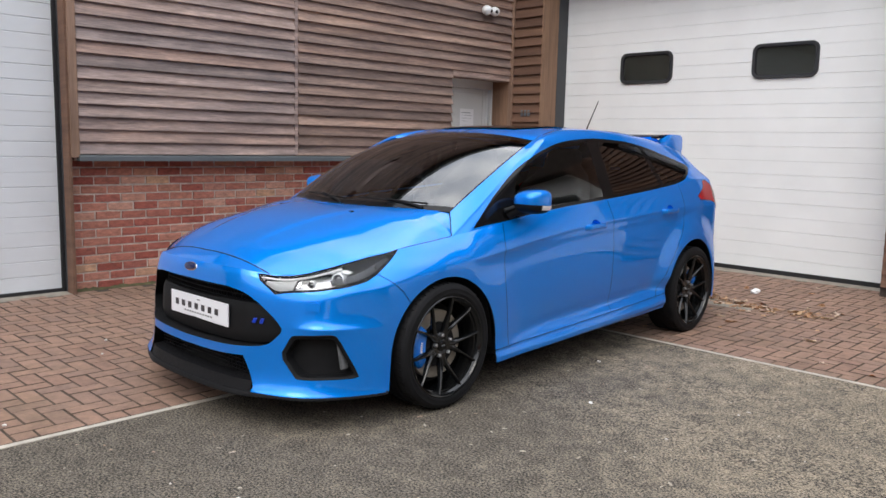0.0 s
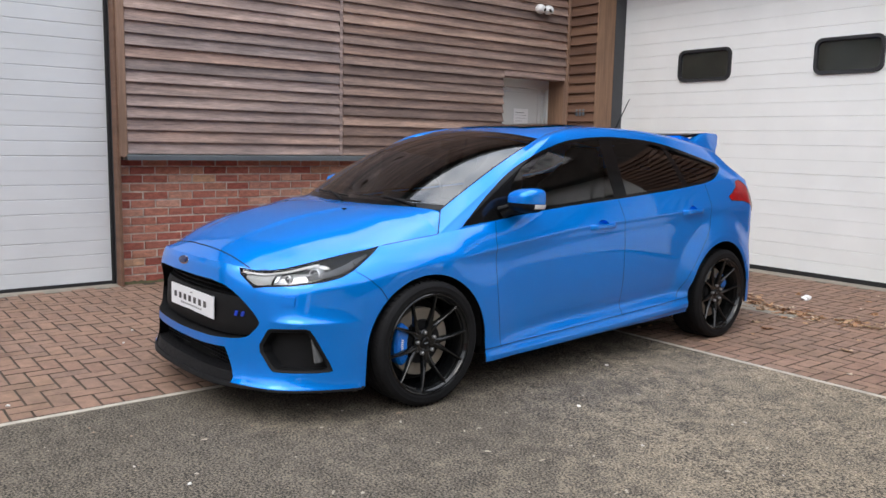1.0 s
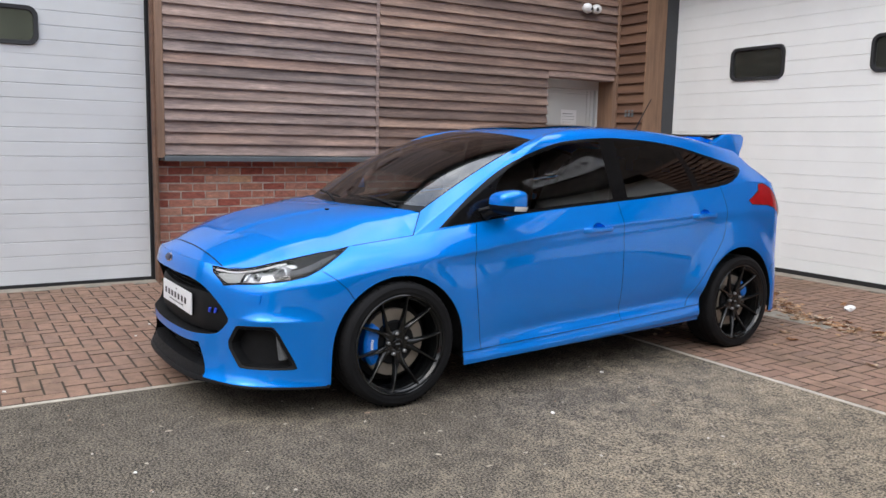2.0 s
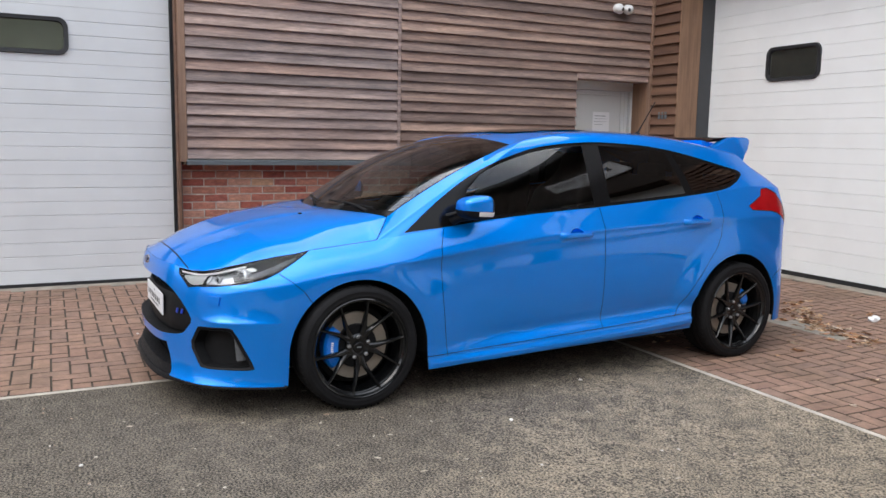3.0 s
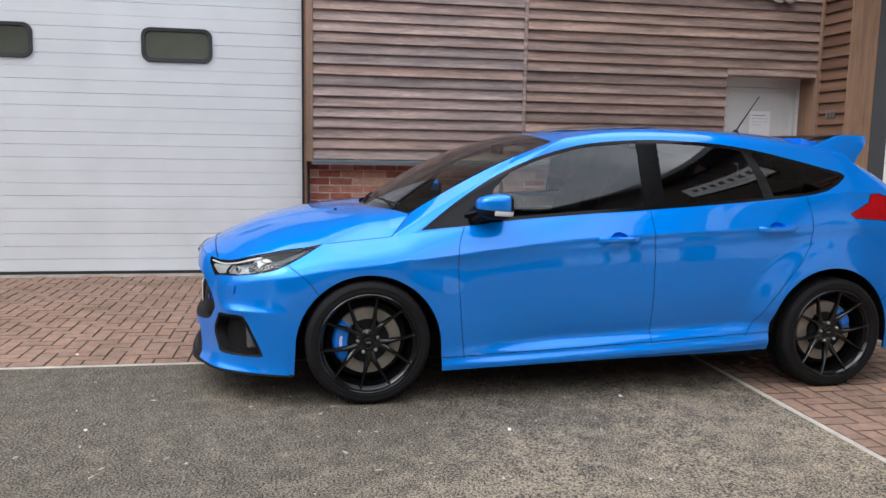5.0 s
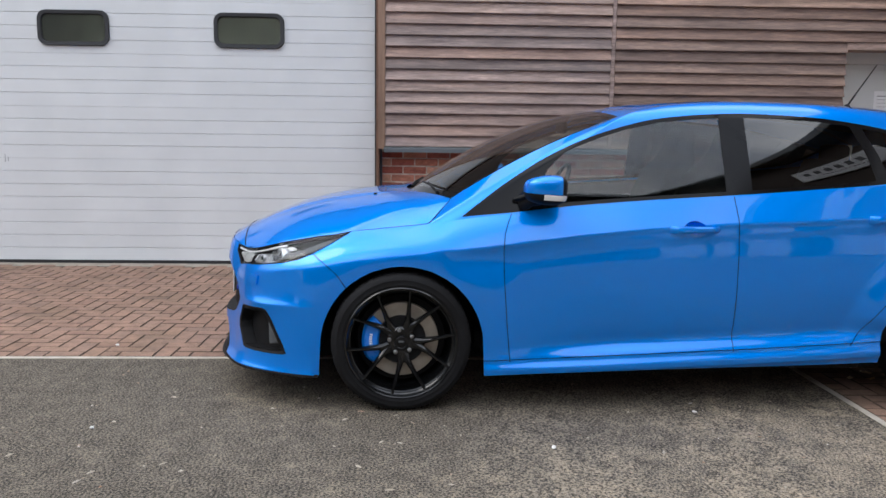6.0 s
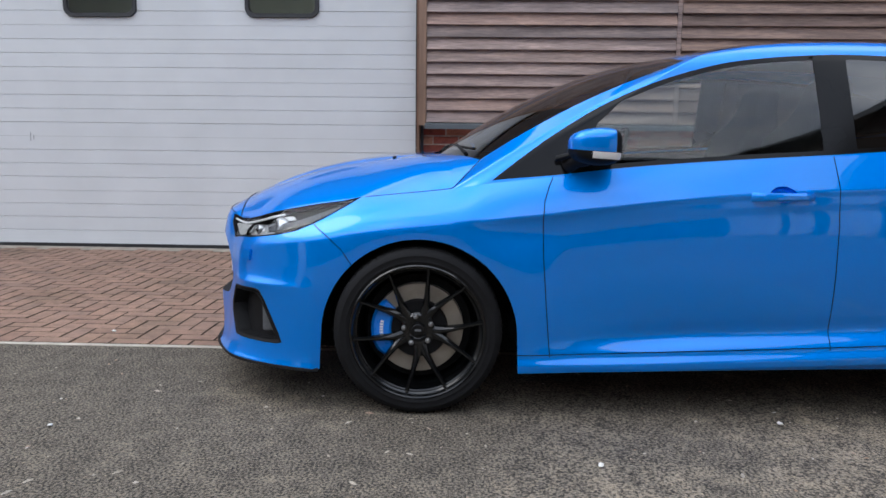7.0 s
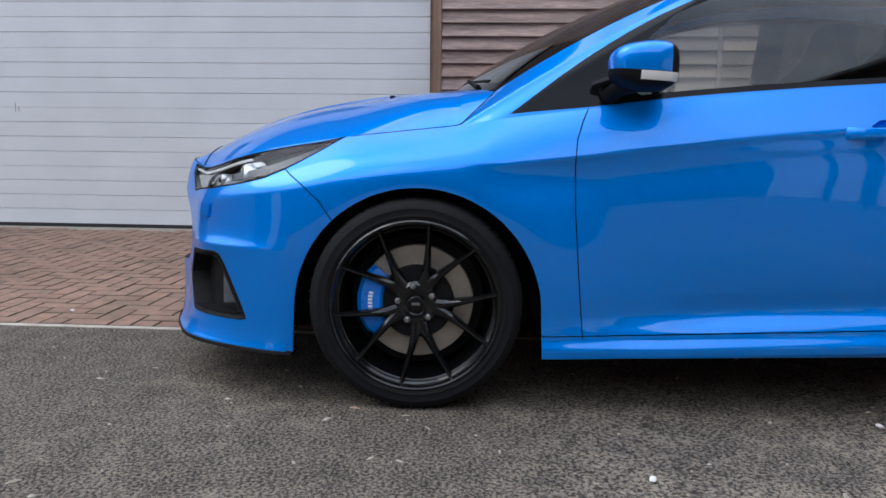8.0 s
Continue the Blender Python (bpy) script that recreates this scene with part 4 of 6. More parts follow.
for g in sheet.islands():
    c = sum((f.calc_center_median() for f in g), Vector()) / len(g)
    if c.y < 0.33 and 0.3 < c.x < 2.3:
        key = "side_skirt"
    elif c.x < -0.35:
        key = "front_bumper"
    elif c.x < 0.46:
        key = "front_wing"
    elif c.x < 1.53:
        key = "front_door"
    elif c.x < 2.3:
        key = "rear_door"
    elif c.y < 0.53 and c.x > 3.0:
        key = "rear_bumper"
    else:
        key = "rear_quarter"
    groups.setdefault(key, []).extend(g)
doors = {}
for key, g in groups.items():
    data = sheet.read(g)
    if key in ("front_bumper", "rear_bumper"):
        panel(key, data, PAINT, car, (1, -1))
    else:
        doors[key] = pair(key, data, PAINT, car)
sheet.bm.free()


def recess(name, line, depth, material, push, parent=car, sides=(1, -1)):
    """The inner walls of an opening, leading inwards from its edge."""
    bm = bmesh.new()
    for s in sides:
        a, b = [], []
        for q, z in line:
            p = skin(max(q, C0), z)
            o = p + Vector(push) * depth
            a.append(bm.verts.new((s * p.x, p.y, p.z)))
            b.append(bm.verts.new((s * o.x, o.y, o.z)))
        for i in range(len(a)):
            j = (i + 1) % len(a)
            if line[i][0] > C0 or line[j][0] > C0:
                bm.faces.new((a[i], a[j], b[j], b[i]))
    bmesh.ops.remove_doubles(bm, verts=bm.verts, dist=1e-5)
    return part(name, bm, material, parent, smooth=35)


def back(data, push, material, name, parent=car, sides=(1, -1)):
    moved = ([c + Vector(push) for c in data[0]], data[1], data[2])
    return panel(name, moved, material, parent, sides)


# -- grille, lower intake and lamp recesses
grille = recess("grille", dense(GRILLE, 0.03), 0.09, MATT, (0, 1, 0))
back(holes["grille"], (0, 0.09, 0), LINER, "backing", grille)
bm = bmesh.new()
for k in range(-26, 27):
    for z in np.arange(0.37, 0.625, 0.021):
        x = k * 0.021 + (0.0105 if int(round(z / 0.021)) % 2 else 0)
        edge = 0.57 - abs(z - 0.47) * 0.55
        if abs(x) < edge:
            y = float(flank(q_of_x(abs(x), z), v_at(q_of_x(abs(x), z), z))[1]) + 0.075
            add_box(bm, (x - 0.009, y, z - 0.0022), (x + 0.009, y + 0.01, z + 0.0022))
            add_box(bm, (x - 0.011, y, z - 0.002), (x - 0.0085, y + 0.01, z + 0.02))
part("mesh", bm, BEZEL, grille, "black honeycomb mesh")
bar_low, bar_high = curve((0, 0.363), (0.3, 0.368), (0.5, 0.382), (0.572, 0.447)), curve((0, 0.548), (0.36, 0.556), (0.46, 0.548), (0.572, 0.462))
bm = bmesh.new()
ring = []
for i in range(61):
    x = -0.572 + 1.144 * i / 60
    row = []
    for k in range(7):
        z = float(bar_low(abs(x)) + (bar_high(abs(x)) - bar_low(abs(x))) * k / 6)
        p = skin(q_of_x(abs(x), z), z)
        row.append(bm.verts.new((x, p.y + 0.046 + (0.010 if k in (0, 6) else 0.0), z)))
    ring.append(row + [bm.verts.new((v.co.x, v.co.y + 0.03, v.co.z)) for v in (row[6], row[0])])
for a, b in zip(ring, ring[1:]):
    for k in range(9):
        bm.faces.new((a[k], a[(k + 1) % 9], b[(k + 1) % 9], b[k]))
bmesh.ops.recalc_face_normals(bm, faces=bm.faces)
part("grille_bar", bm, MATT, grille, "matt black bumper bar", smooth=40)
intake = recess("lower_intake", dense(INTAKE, 0.04), 0.10, MATT, (0, 1, 0))
back(holes["intake"], (0, 0.10, 0), LINER, "backing", intake)
bm = bmesh.new()
for z in np.arange(0.185, 0.31, 0.017):
    add_box(bm, (-0.43, -0.80, z), (0.43, -0.79, z + 0.004))
for x in np.arange(-0.42, 0.43, 0.03):
    add_box(bm, (x, -0.799, 0.165), (x + 0.003, -0.789, 0.315))
part("mesh", bm, BEZEL, intake)
for s in (1, -1):
    ring_o = dense(FOG, 0.02)
    mq, mz_ = sum(p[0] for p in FOG) / len(FOG), sum(p[1] for p in FOG) / len(FOG)
    ring_i = [(mq + (q - mq) * 0.87, mz_ + (z - mz_) * 0.84) for q, z in ring_o]
    fog = recess("fog_surround", ring_i, 0.055, MATT, (-0.35, 0.94, 0.0), sides=(s,))
    bm = bmesh.new()
    loops = [[bm.verts.new((s * p.x, p.y, p.z)) for p in (skin(q, z, d) for q, z in line)] for line, d in ((ring_o, 0.008), (ring_o, 0.001), ([(a[0] * 0.85 + b[0] * 0.15, a[1] * 0.85 + b[1] * 0.15) for a, b in zip(ring_o, ring_i)], -0.001), (ring_i, 0.006))]
    for a, b in zip(loops, loops[1:]):
        for i in range(len(a)):
            j = (i + 1) % len(a)
            bm.faces.new((a[i], a[j], b[j], b[i]))
    bmesh.ops.recalc_face_normals(bm, faces=bm.faces)
    part("fog_frame", bm, MATT, fog, "black angular frame", smooth=35)
    back(holes["fog"], (-0.019, 0.052, 0), MATT, "backing", fog, (s,))
    lamp_y = skin(q_of_x(0.765, 0.35), 0.35).y
    bm = bmesh.new()
    vv = [bm.verts.new((s * x, lamp_y + 0.026 + 0.25 * (x - 0.765), z)) for x, z in ((0.768, 0.404), (0.778, 0.406), (0.802, 0.288), (0.790, 0.284))]
    f = bm.faces.new(vv)
    e = bmesh.ops.extrude_face_region(bm, geom=[f])
    bmesh.ops.translate(bm, vec=(-0.004 * s, 0.045, 0), verts=[v for v in e["geom"] if isinstance(v, bmesh.types.BMVert)])
    bmesh.ops.recalc_face_normals(bm, faces=bm.faces)
    bmesh.ops.bevel(bm, geom=list(bm.edges), offset=0.004, segments=2, affect="EDGES")
    part("fog_lamp", bm, FOG_GLASS, fog, "clear fog lamp")

# -- headlamps
for s in (1, -1):
    lamp = tagged(new("headlamp"), "clear headlamp with dark bezel")
    lamp.parent = car
    panel("lens", holes["lamp"], LENS, lamp, (s,))
    inner_data = holes["lamp"]
    lo_c = [c + Vector((-0.035, 0.05, -0.012)) for c in inner_data[0]]
    panel("bezel", (lo_c, inner_data[1], inner_data[2]), BEZEL, lamp, (s,), "black bezel")
    bm = bmesh.new()
    ln = dense(LAMP, 0.02)
    a = [bm.verts.new((s * p.x, p.y, p.z)) for p in (skin(q, z) for q, z in ln)]
    b = [bm.verts.new((s * (v.co.x * s - 0.035), v.co.y + 0.05, v.co.z - 0.012)) for v in a]
    for i in range(len(a)):
        j = (i + 1) % len(a)
        bm.faces.new((a[i], a[j], b[j], b[i]))
    part("housing", bm, BEZEL, lamp, smooth=40)
    rim_line = [skin(q, z, 0.001) for q, z in ln]
    part("gasket", tube([(s * p.x, p.y, p.z) for p in rim_line + rim_line[:1]], 0.0032, 6), BEZEL, lamp, "thin black edge seal", smooth=60)

    def spot(x, z, inset):
        p = skin(q_of_x(x, z), z, inset)
        return Vector((s * p.x, p.y, p.z))

    def lump(name, pts, m, d, deep=0.014, label=""):
        bm = bmesh.new()
        f = bm.faces.new([bm.verts.new(spot(x, z, d)) for x, z in pts])
        e = bmesh.ops.extrude_face_region(bm, geom=[f])
        bmesh.ops.translate(bm, vec=(-s * deep * 0.5, deep, 0), verts=[v for v in e["geom"] if isinstance(v, bmesh.types.BMVert)])
        bmesh.ops.recalc_face_normals(bm, faces=bm.faces)
        bmesh.ops.bevel(bm, geom=list(bm.edges), offset=0.0016, segments=2, affect="EDGES")
        return part(name, bm, m, lamp, label, smooth=30)
    aim = Vector((s * 0.45, -0.88, 0.12)).to_track_quat("X", "Z").to_matrix().to_4x4()
    for x, z, r in ((0.652, 0.671, 0.016), (0.731, 0.696, 0.027)):
        c = Matrix.Translation(spot(x, z, 0.028)) @ aim
        part("projector", lathe([(r * 0.80, 0.0), (r * 0.92, 0.007), (r * 1.1, 0.006), (r * 1.35, -0.004), (r * 1.35, -0.03), (0, -0.03)], 32), REFLECTOR, lamp, "round projector with chrome ring", smooth=35, at=c)
        part("glass_ball", lathe([(0, 0.013), (r * 0.3, 0.012), (r * 0.58, 0.0085), (r * 0.8, 0.003), (r * 0.88, -0.002)], 28), BALL, lamp, "dark glass eye", smooth=70, at=c)
    def shell_piece(name, x0, x1, low, high, m, d, label=""):
        """A curved piece that follows the lens at some depth behind it."""
        bm = bmesh.new()
        lo_, hi_ = curve(*low), curve(*high)
        rows = []
        for k in range(11):
            x = x0 + (x1 - x0) * k / 10
            za, zb = float(lo_(x)), float(hi_(x))
            rows.append([bm.verts.new(spot(x, za + (zb - za) * j / 3, d + 0.004 * (j in (0, 3)))) for j in range(4)])
        for a, b in zip(rows, rows[1:]):
            for j in range(3):
                bm.faces.new((a[j], b[j], b[j + 1], a[j + 1]))
        bmesh.ops.solidify(bm, geom=bm.faces[:], thickness=0.004)
        bmesh.ops.recalc_face_normals(bm, faces=bm.faces)
        return part(name, bm, m, lamp, label, smooth=40)
    shell_piece("indicator_cell", 0.484, 0.598, ((0.484, 0.654), (0.54, 0.626), (0.60, 0.637)), ((0.484, 0.668), (0.60, 0.680)), LAMP_WHITE, 0.012, "pale indicator cell")
    shell_piece("reflector", 0.600, 0.765, ((0.60, 0.641), (0.68, 0.652), (0.765, 0.678)), ((0.60, 0.684), (0.70, 0.708), (0.735, 0.716), (0.765, 0.690)), REFLECTOR, 0.030, "bright reflector bowl")
    # added strip: the tail's chrome lines and the lens's grey reflection streak
    bm = bmesh.new()
    rows = []
    low_, high_ = curve((-0.64, 0.654), (-0.58, 0.664), (-0.50, 0.682), (-0.42, 0.708), (-0.36, 0.738), (-0.29, 0.774)), curve((-0.64, 0.674), (-0.58, 0.688), (-0.50, 0.708), (-0.42, 0.734), (-0.36, 0.757), (-0.29, 0.780))
    for y in np.linspace(-0.60, -0.30, 12):
        rows.append([bm.verts.new((s * p.x, p.y, p.z)) for p in (skin(q_of_y(float(y), float(z)), float(z), d) for z, d in ((low_(y), 0.010), (low_(y) * 0.6 + high_(y) * 0.4, 0.020), (high_(y), 0.012)))])
    for a, b in zip(rows, rows[1:]):
        for k in range(2):
            bm.faces.new((a[k], b[k], b[k + 1], a[k + 1]))
    bmesh.ops.solidify(bm, geom=bm.faces[:], thickness=0.003)
    bmesh.ops.recalc_face_normals(bm, faces=bm.faces)
    part("side_reflector", bm, SMOKED, lamp, "long smoked strip for chrome lines and the lens's grey reflection", smooth=30)
    for x in (0.525, 0.56):
        lump("indicator_rib", [(x, 0.640), (x + 0.003, 0.640), (x + 0.004, 0.668), (x + 0.001, 0.668)], REFLECTOR, 0.013, 0.006)
    lump("reflector", [(0.604, 0.646), (0.616, 0.649), (0.612, 0.684), (0.600, 0.680)], REFLECTOR, 0.022)
    lump("reflector", [(0.690, 0.722), (0.722, 0.733), (0.748, 0.722), (0.744, 0.716), (0.722, 0.723), (0.694, 0.713)], LAMP_WHITE, 0.020)
    strip = []
    for k in range(13):
        q = q_of_x(0.48, 0.66) + (-0.56 - q_of_x(0.48, 0.66)) * k / 12
        z = float(nose_top(1 + (q - NOSE) / FRONT_SPAN)) - 0.017
        p = skin(q, z, 0.008)
        strip.append((s * p.x, p.y, p.z))
    part("running_light", tube(strip, 0.005, 6), LAMP_WHITE, lamp, "pale running light strip", smooth=60)
    tl = tagged(new("tail_lamp"), "red tail lamp")
    tl.parent = car
    panel("lens", holes["tail"], RED_LENS, tl, (s,))
    ln = dense(tail_lamp, 0.02)
    rim_line = [skin(q, z, 0.001) for q, z in ln]
    part("gasket", tube([(s * p.x, p.y, p.z) for p in rim_line + rim_line[:1]], 0.003, 6), BEZEL, tl, smooth=60)

# -- bonnet
edge_pts = [flank(q, 1.0) for q in np.linspace(C0, NOSE, 60)] + [flank(q, 1.0) for q in np.linspace(NOSE, 0.118, 36)[1:]]
edge_pts = np.array(edge_pts)
corner = np.array([0.668, 0.226, 0.955])
edge_pts = np.concatenate([edge_pts, edge_pts[-1] + (corner - edge_pts[-1]) * np.linspace(0, 1, 15)[1:, None]])
arcs = np.concatenate([[0], np.cumsum(np.linalg.norm(np.diff(edge_pts, axis=0), axis=1))])
K = 120
ks = np.linspace(0, arcs[-1], K)
E = np.stack([np.interp(ks, arcs, edge_pts[:, i]) for i in range(3)], -1)
mid_knots = np.array([(-0.868, 0.716), (-0.79, 0.758), (-0.66, 0.818), (-0.49, 0.886), (-0.38, 0.913), (-0.25, 0.937), (-0.08, 0.955), (0.04, 0.962), (0.23, 0.966)])
mid_fit = np.polyfit(mid_knots[:, 0], mid_knots[:, 1], 5, w=[30, 4, 1, 1, 1, 1, 1, 2, 1])
mid_z = lambda y: np.polyval(mid_fit, y)
crown = curve((-0.85, 2.0), (-0.6, 2.9), (-0.3, 2.9), (-0.05, 4.6), (0.12, 7.0), (0.23, 9.0))
wing_line = E[(E[:, 0] > 0.465) & (E[:, 1] < 0.117)]
wing_fit = [np.polyfit(wing_line[:, 1], wing_line[:, i], 6) for i in (0, 2)]
bulge_x = curve((-0.80, 0.21), (-0.60, 0.238), (-0.17, 0.292), (0.1, 0.32))


def bonnet_z(x, y):
    """The bonnet's height: a dome that falls off to each wing, more sharply towards the screen, with a raised middle."""
    xe, ze = (np.polyval(f, np.clip(y, wing_line[0, 1], 0.117)) for f in wing_fit)
    dome_ = mid_z(y) + (ze - mid_z(y)) * (np.abs(x) / xe) ** crown(y)
    fade = (1 - swell(y, -0.74, -0.56)) * swell(y, -0.16, 0.02)
    return dome_ - 0.0075 * fade / (1 + np.exp(-np.clip((x - bulge_x(y)) / 0.010, -40, 40)))


tau = np.linspace(0, 1, K)
mid_y = -0.865 + 0.898 * tau ** 1.15
F = np.linspace(0, 1, 140)
T2, F2 = np.meshgrid(tau, F, indexing="ij")
Ex, Ey, Ez = (E[:, i][:, None] for i in range(3))
bx = np.maximum(Ex - 0.003, 0.0) * F2
by = mid_y[:, None] + (Ey + 0.003 - mid_y[:, None]) * F2 ** 2.2
bz = bonnet_z(bx, by)
lift = (Ez - 0.001 - bz[:, -1:])[:, 0]
even_lift = np.convolve(np.convolve(np.pad(lift, 9, mode="edge"), np.ones(9) / 9, "same"), np.ones(9) / 9, "same")[9:-9]
lift = lift + (even_lift - lift) * np.clip((tau - 0.03) / 0.05, 0, 1)
bz = bz + lift[:, None] * F2 ** 5
B = np.stack([bx, by, bz], -1)
bonnet_sheet = Sheet(np.stack([T2, F2], -1), B)


def on_bonnet(x, y):
    """The sheet's own coordinates of a place seen from above."""
    i, j = np.unravel_index(np.argmin((bx - x) ** 2 + (by - y) ** 2), bx.shape)
    i, j = min(max(i, 1), K - 2), min(max(j, 1), 138)
    du, dv = (B[i + 1, j] - B[i - 1, j])[:2] / 2, (B[i, j + 1] - B[i, j - 1])[:2] / 2
    a, b = np.linalg.solve(np.stack([du, dv], 1), np.array([x, y]) - B[i, j, :2])
    return float((i + np.clip(a, -2, 2)) / (K - 1)), float((j + np.clip(b, -2, 2)) / 139)


bonnet = panel("bonnet", bonnet_sheet.read(list(bonnet_sheet.bm.faces)), PAINT, car, (1, -1))
bonnet_sheet.bm.free()
shut_y = curve((0.0, -0.792), (0.2, -0.785), (0.36, -0.772), (0.50, -0.752))
seam = []
for x in np.linspace(0.0, 0.478, 33):
    u, v = on_bonnet(max(float(x), 0.03), float(shut_y(x)))
    i, j = min(int(u * (K - 1)), K - 2), min(int(v * 139), 138)
    fu, fv = u * (K - 1) - i, v * 139 - j
    z = (1 - fu) * (1 - fv) * bz[i, j] + fu * (1 - fv) * bz[i + 1, j] + (1 - fu) * fv * bz[i, j + 1] + fu * fv * bz[i + 1, j + 1]
    seam.append((float(x), float(shut_y(x)), float(z) - 0.0012))
# black tubes stand in for the shaded shut-line gaps round the bonnet
wing_gap = [(p[0], p[1], p[2] - 0.0008) for p in E[(E[:, 1] > -0.222) & (E[:, 0] > 0.6)]]
for s in (1, -1):
    part("wing_gap", tube([(s * x, y, z) for x, y, z in wing_gap], 0.0021, 6), BEZEL, bonnet, smooth=60)
part("bonnet_seal", tube([(-x, y, z) for x, y, z in seam[:0:-1]] + seam, 0.0036, 6), BEZEL, bonnet, "black tube drawn for the dark gap along the bonnet's front edge", smooth=60)
under = np.stack([bx * 0.99, by, bz - 0.02], -1)
us = Sheet(np.stack([T2, F2], -1), under)
panel("inner_shell", us.read(list(us.bm.faces)), LINER, bonnet, (1, -1))
us.bm.free()

# -- glasshouse: columns from the screen pillar back to the tail
lower = [(0.671, 0.228, 0.956)] + [tuple(flank(q, 1.0)) for q in (0.122, 0.245, 0.5, 0.75, 1.12, 1.53, 1.85, 2.22, 2.586, 2.8, 3.0)]
upper = [(0.585, 1.03, 1.348), (0.57, 1.10, 1.374), (0.555, 1.17, 1.390), (0.545, 1.23, 1.403), (0.535, 1.31, 1.417), (0.522, 1.46, 1.431), (0.51, 1.7, 1.439), (0.505, 1.95, 1.437), (0.495, 2.25, 1.42), (0.48, 2.5, 1.395), (0.465, 2.68, 1.37), (0.45, 2.80, 1.352)]
idx = np.arange(len(lower), dtype=float)
gi = np.concatenate([np.linspace(0, 1, 12)[:-1], np.linspace(1, 3, 22)[:-1], np.linspace(3, 11, 150)])
G0 = np.stack([curve(*zip(idx, [p[i] for p in lower]))(gi) for i in range(3)], -1)
belt = gi >= 1
yb = np.interp(gi, idx, [p[1] for p in lower])
G0[belt] = flank(yb[belt], 1.0)
first = gi <= 1
G0[first] = np.array(lower[0]) + (np.array(lower[1]) - np.array(lower[0])) * gi[first][:, None]
G1 = np.stack([curve(*zip(idx, [p[i] for p in upper]))(gi) for i in range(3)], -1)
round_ = np.clip(gi / 2, 0, 1)
hs = np.concatenate([np.linspace(0, 0.80, 40)[:-1], np.linspace(0.80, 1, 18)])
knee = G1 + np.stack([0.118 * round_, -0.10 * (G1[:, 1] - G0[:, 1]) * round_, 0.006 * round_], -1)
start = G0 + (knee - G0) * 0.80
t1, t2 = np.clip(hs / 0.80, 0, 1)[None, :, None], np.clip((hs - 0.80) / 0.20, 0, 1)[None, :, None]
straight = G0[:, None] + (start - G0)[:, None] * t1
arch_ = (1 - t2) ** 2 * start[:, None] + 2 * t2 * (1 - t2) * knee[:, None] + t2 ** 2 * G1[:, None]
G = np.where(t2 > 0, arch_, straight)
bow = 4 * hs * (1 - hs)
G[..., 0] += (round_[:, None] * bow[None, :]) * 0.006 + ((1 - round_)[:, None] * bow[None, :]) * 0.038
G[..., 2] += ((1 - round_)[:, None] * bow[None, :]) * 0.0375
house_sheet = Sheet(G[..., 1:3], G)


def line_up(*pts):
    f = curve(*pts)
    return lambda a, b, n: [(float(y), float(f(y))) for y in np.linspace(a, b, n)]


waist = line_up((0.2, 0.868), (0.249, 0.877), (0.49, 0.904), (0.755, 0.938), (1.12, 0.972), (1.53, 1.003), (1.85, 1.03), (2.22, 1.065), (2.5, 1.098), (2.62, 1.125))
head = line_up((0.22, 0.845), (0.27, 0.885), (0.48, 1.045), (0.70, 1.180), (0.93, 1.278), (1.19, 1.345), (1.43, 1.370), (1.6, 1.378), (1.9, 1.370), (2.16, 1.343), (2.44, 1.290), (2.70, 1.232))
DLO = waist(0.26, 2.60, 40) + [(2.68, 1.155), (2.745, 1.195), (2.752, 1.210), (2.735, 1.223)] + head(2.70, 0.262, 50)
house_sheet.cut(DLO)
inset_low = lambda a, b, n: [(y, z + 0.017) for y, z in waist(a, b, n)]
inset_top = lambda a, b, n: [(y, z - 0.020) for y, z in head(a, b, n)]
panes = (("front_window", SIDE_GLASS, [(0.60, 0.965)] + inset_low(0.64, 1.478, 16) + inset_top(1.468, 0.74, 22) + [(0.655, 1.10)]),
         ("rear_window", DARK_GLASS, inset_low(1.60, 2.19, 12) + [(2.165, 1.2)] + inset_top(2.11, 1.595, 14)),
         ("quarter_window", DARK_GLASS, inset_low(2.255, 2.56, 9) + [(2.66, 1.165), (2.715, 1.195), (2.712, 1.205)] + inset_top(2.66, 2.17, 12) + [(2.225, 1.2)]))
# each pane is ground to one even curve
pane_zone = G[(gi > 3.2) & (gi < 10.6)][:, (hs > 0.05) & (hs < 0.76)].reshape(-1, 3)
py, pz = pane_zone[:, 1] - 1.5, pane_zone[:, 2] - 1.15
even = np.linalg.lstsq(np.stack([np.ones_like(py), py, pz, py * py, pz * pz], 1), pane_zone[:, 0], rcond=None)[0]
for name, glass, line in panes:
    fs = house_sheet.cut(line)
    co_, no_, fs_ = house_sheet.read(fs)
    data = (co_, [Vector((1, -even[1] - 2 * even[3] * (c.y - 1.5), -even[2] - 2 * even[4] * (c.z - 1.15))).normalized() for c in co_], fs_)
    for k, s in enumerate((1, -1)):
        panel(name, data, glass, doors["rear_quarter" if name == "quarter_window" else "front_door" if name == "front_window" else "rear_door"][k], (s,), "dark tinted glass" if glass is DARK_GLASS else "lightly tinted glass")
    house_sheet.drop(fs)
faces = [f for f in house_sheet.bm.faces if within(f.calc_center_median(), DLO)]
pair("window_trim", house_sheet.read(faces), TRIM, car, "gloss black window surround")
house_sheet.drop(faces)
pair("roof_side", house_sheet.read(list(house_sheet.bm.faces)), PAINT, car)
house_sheet.bm.free()

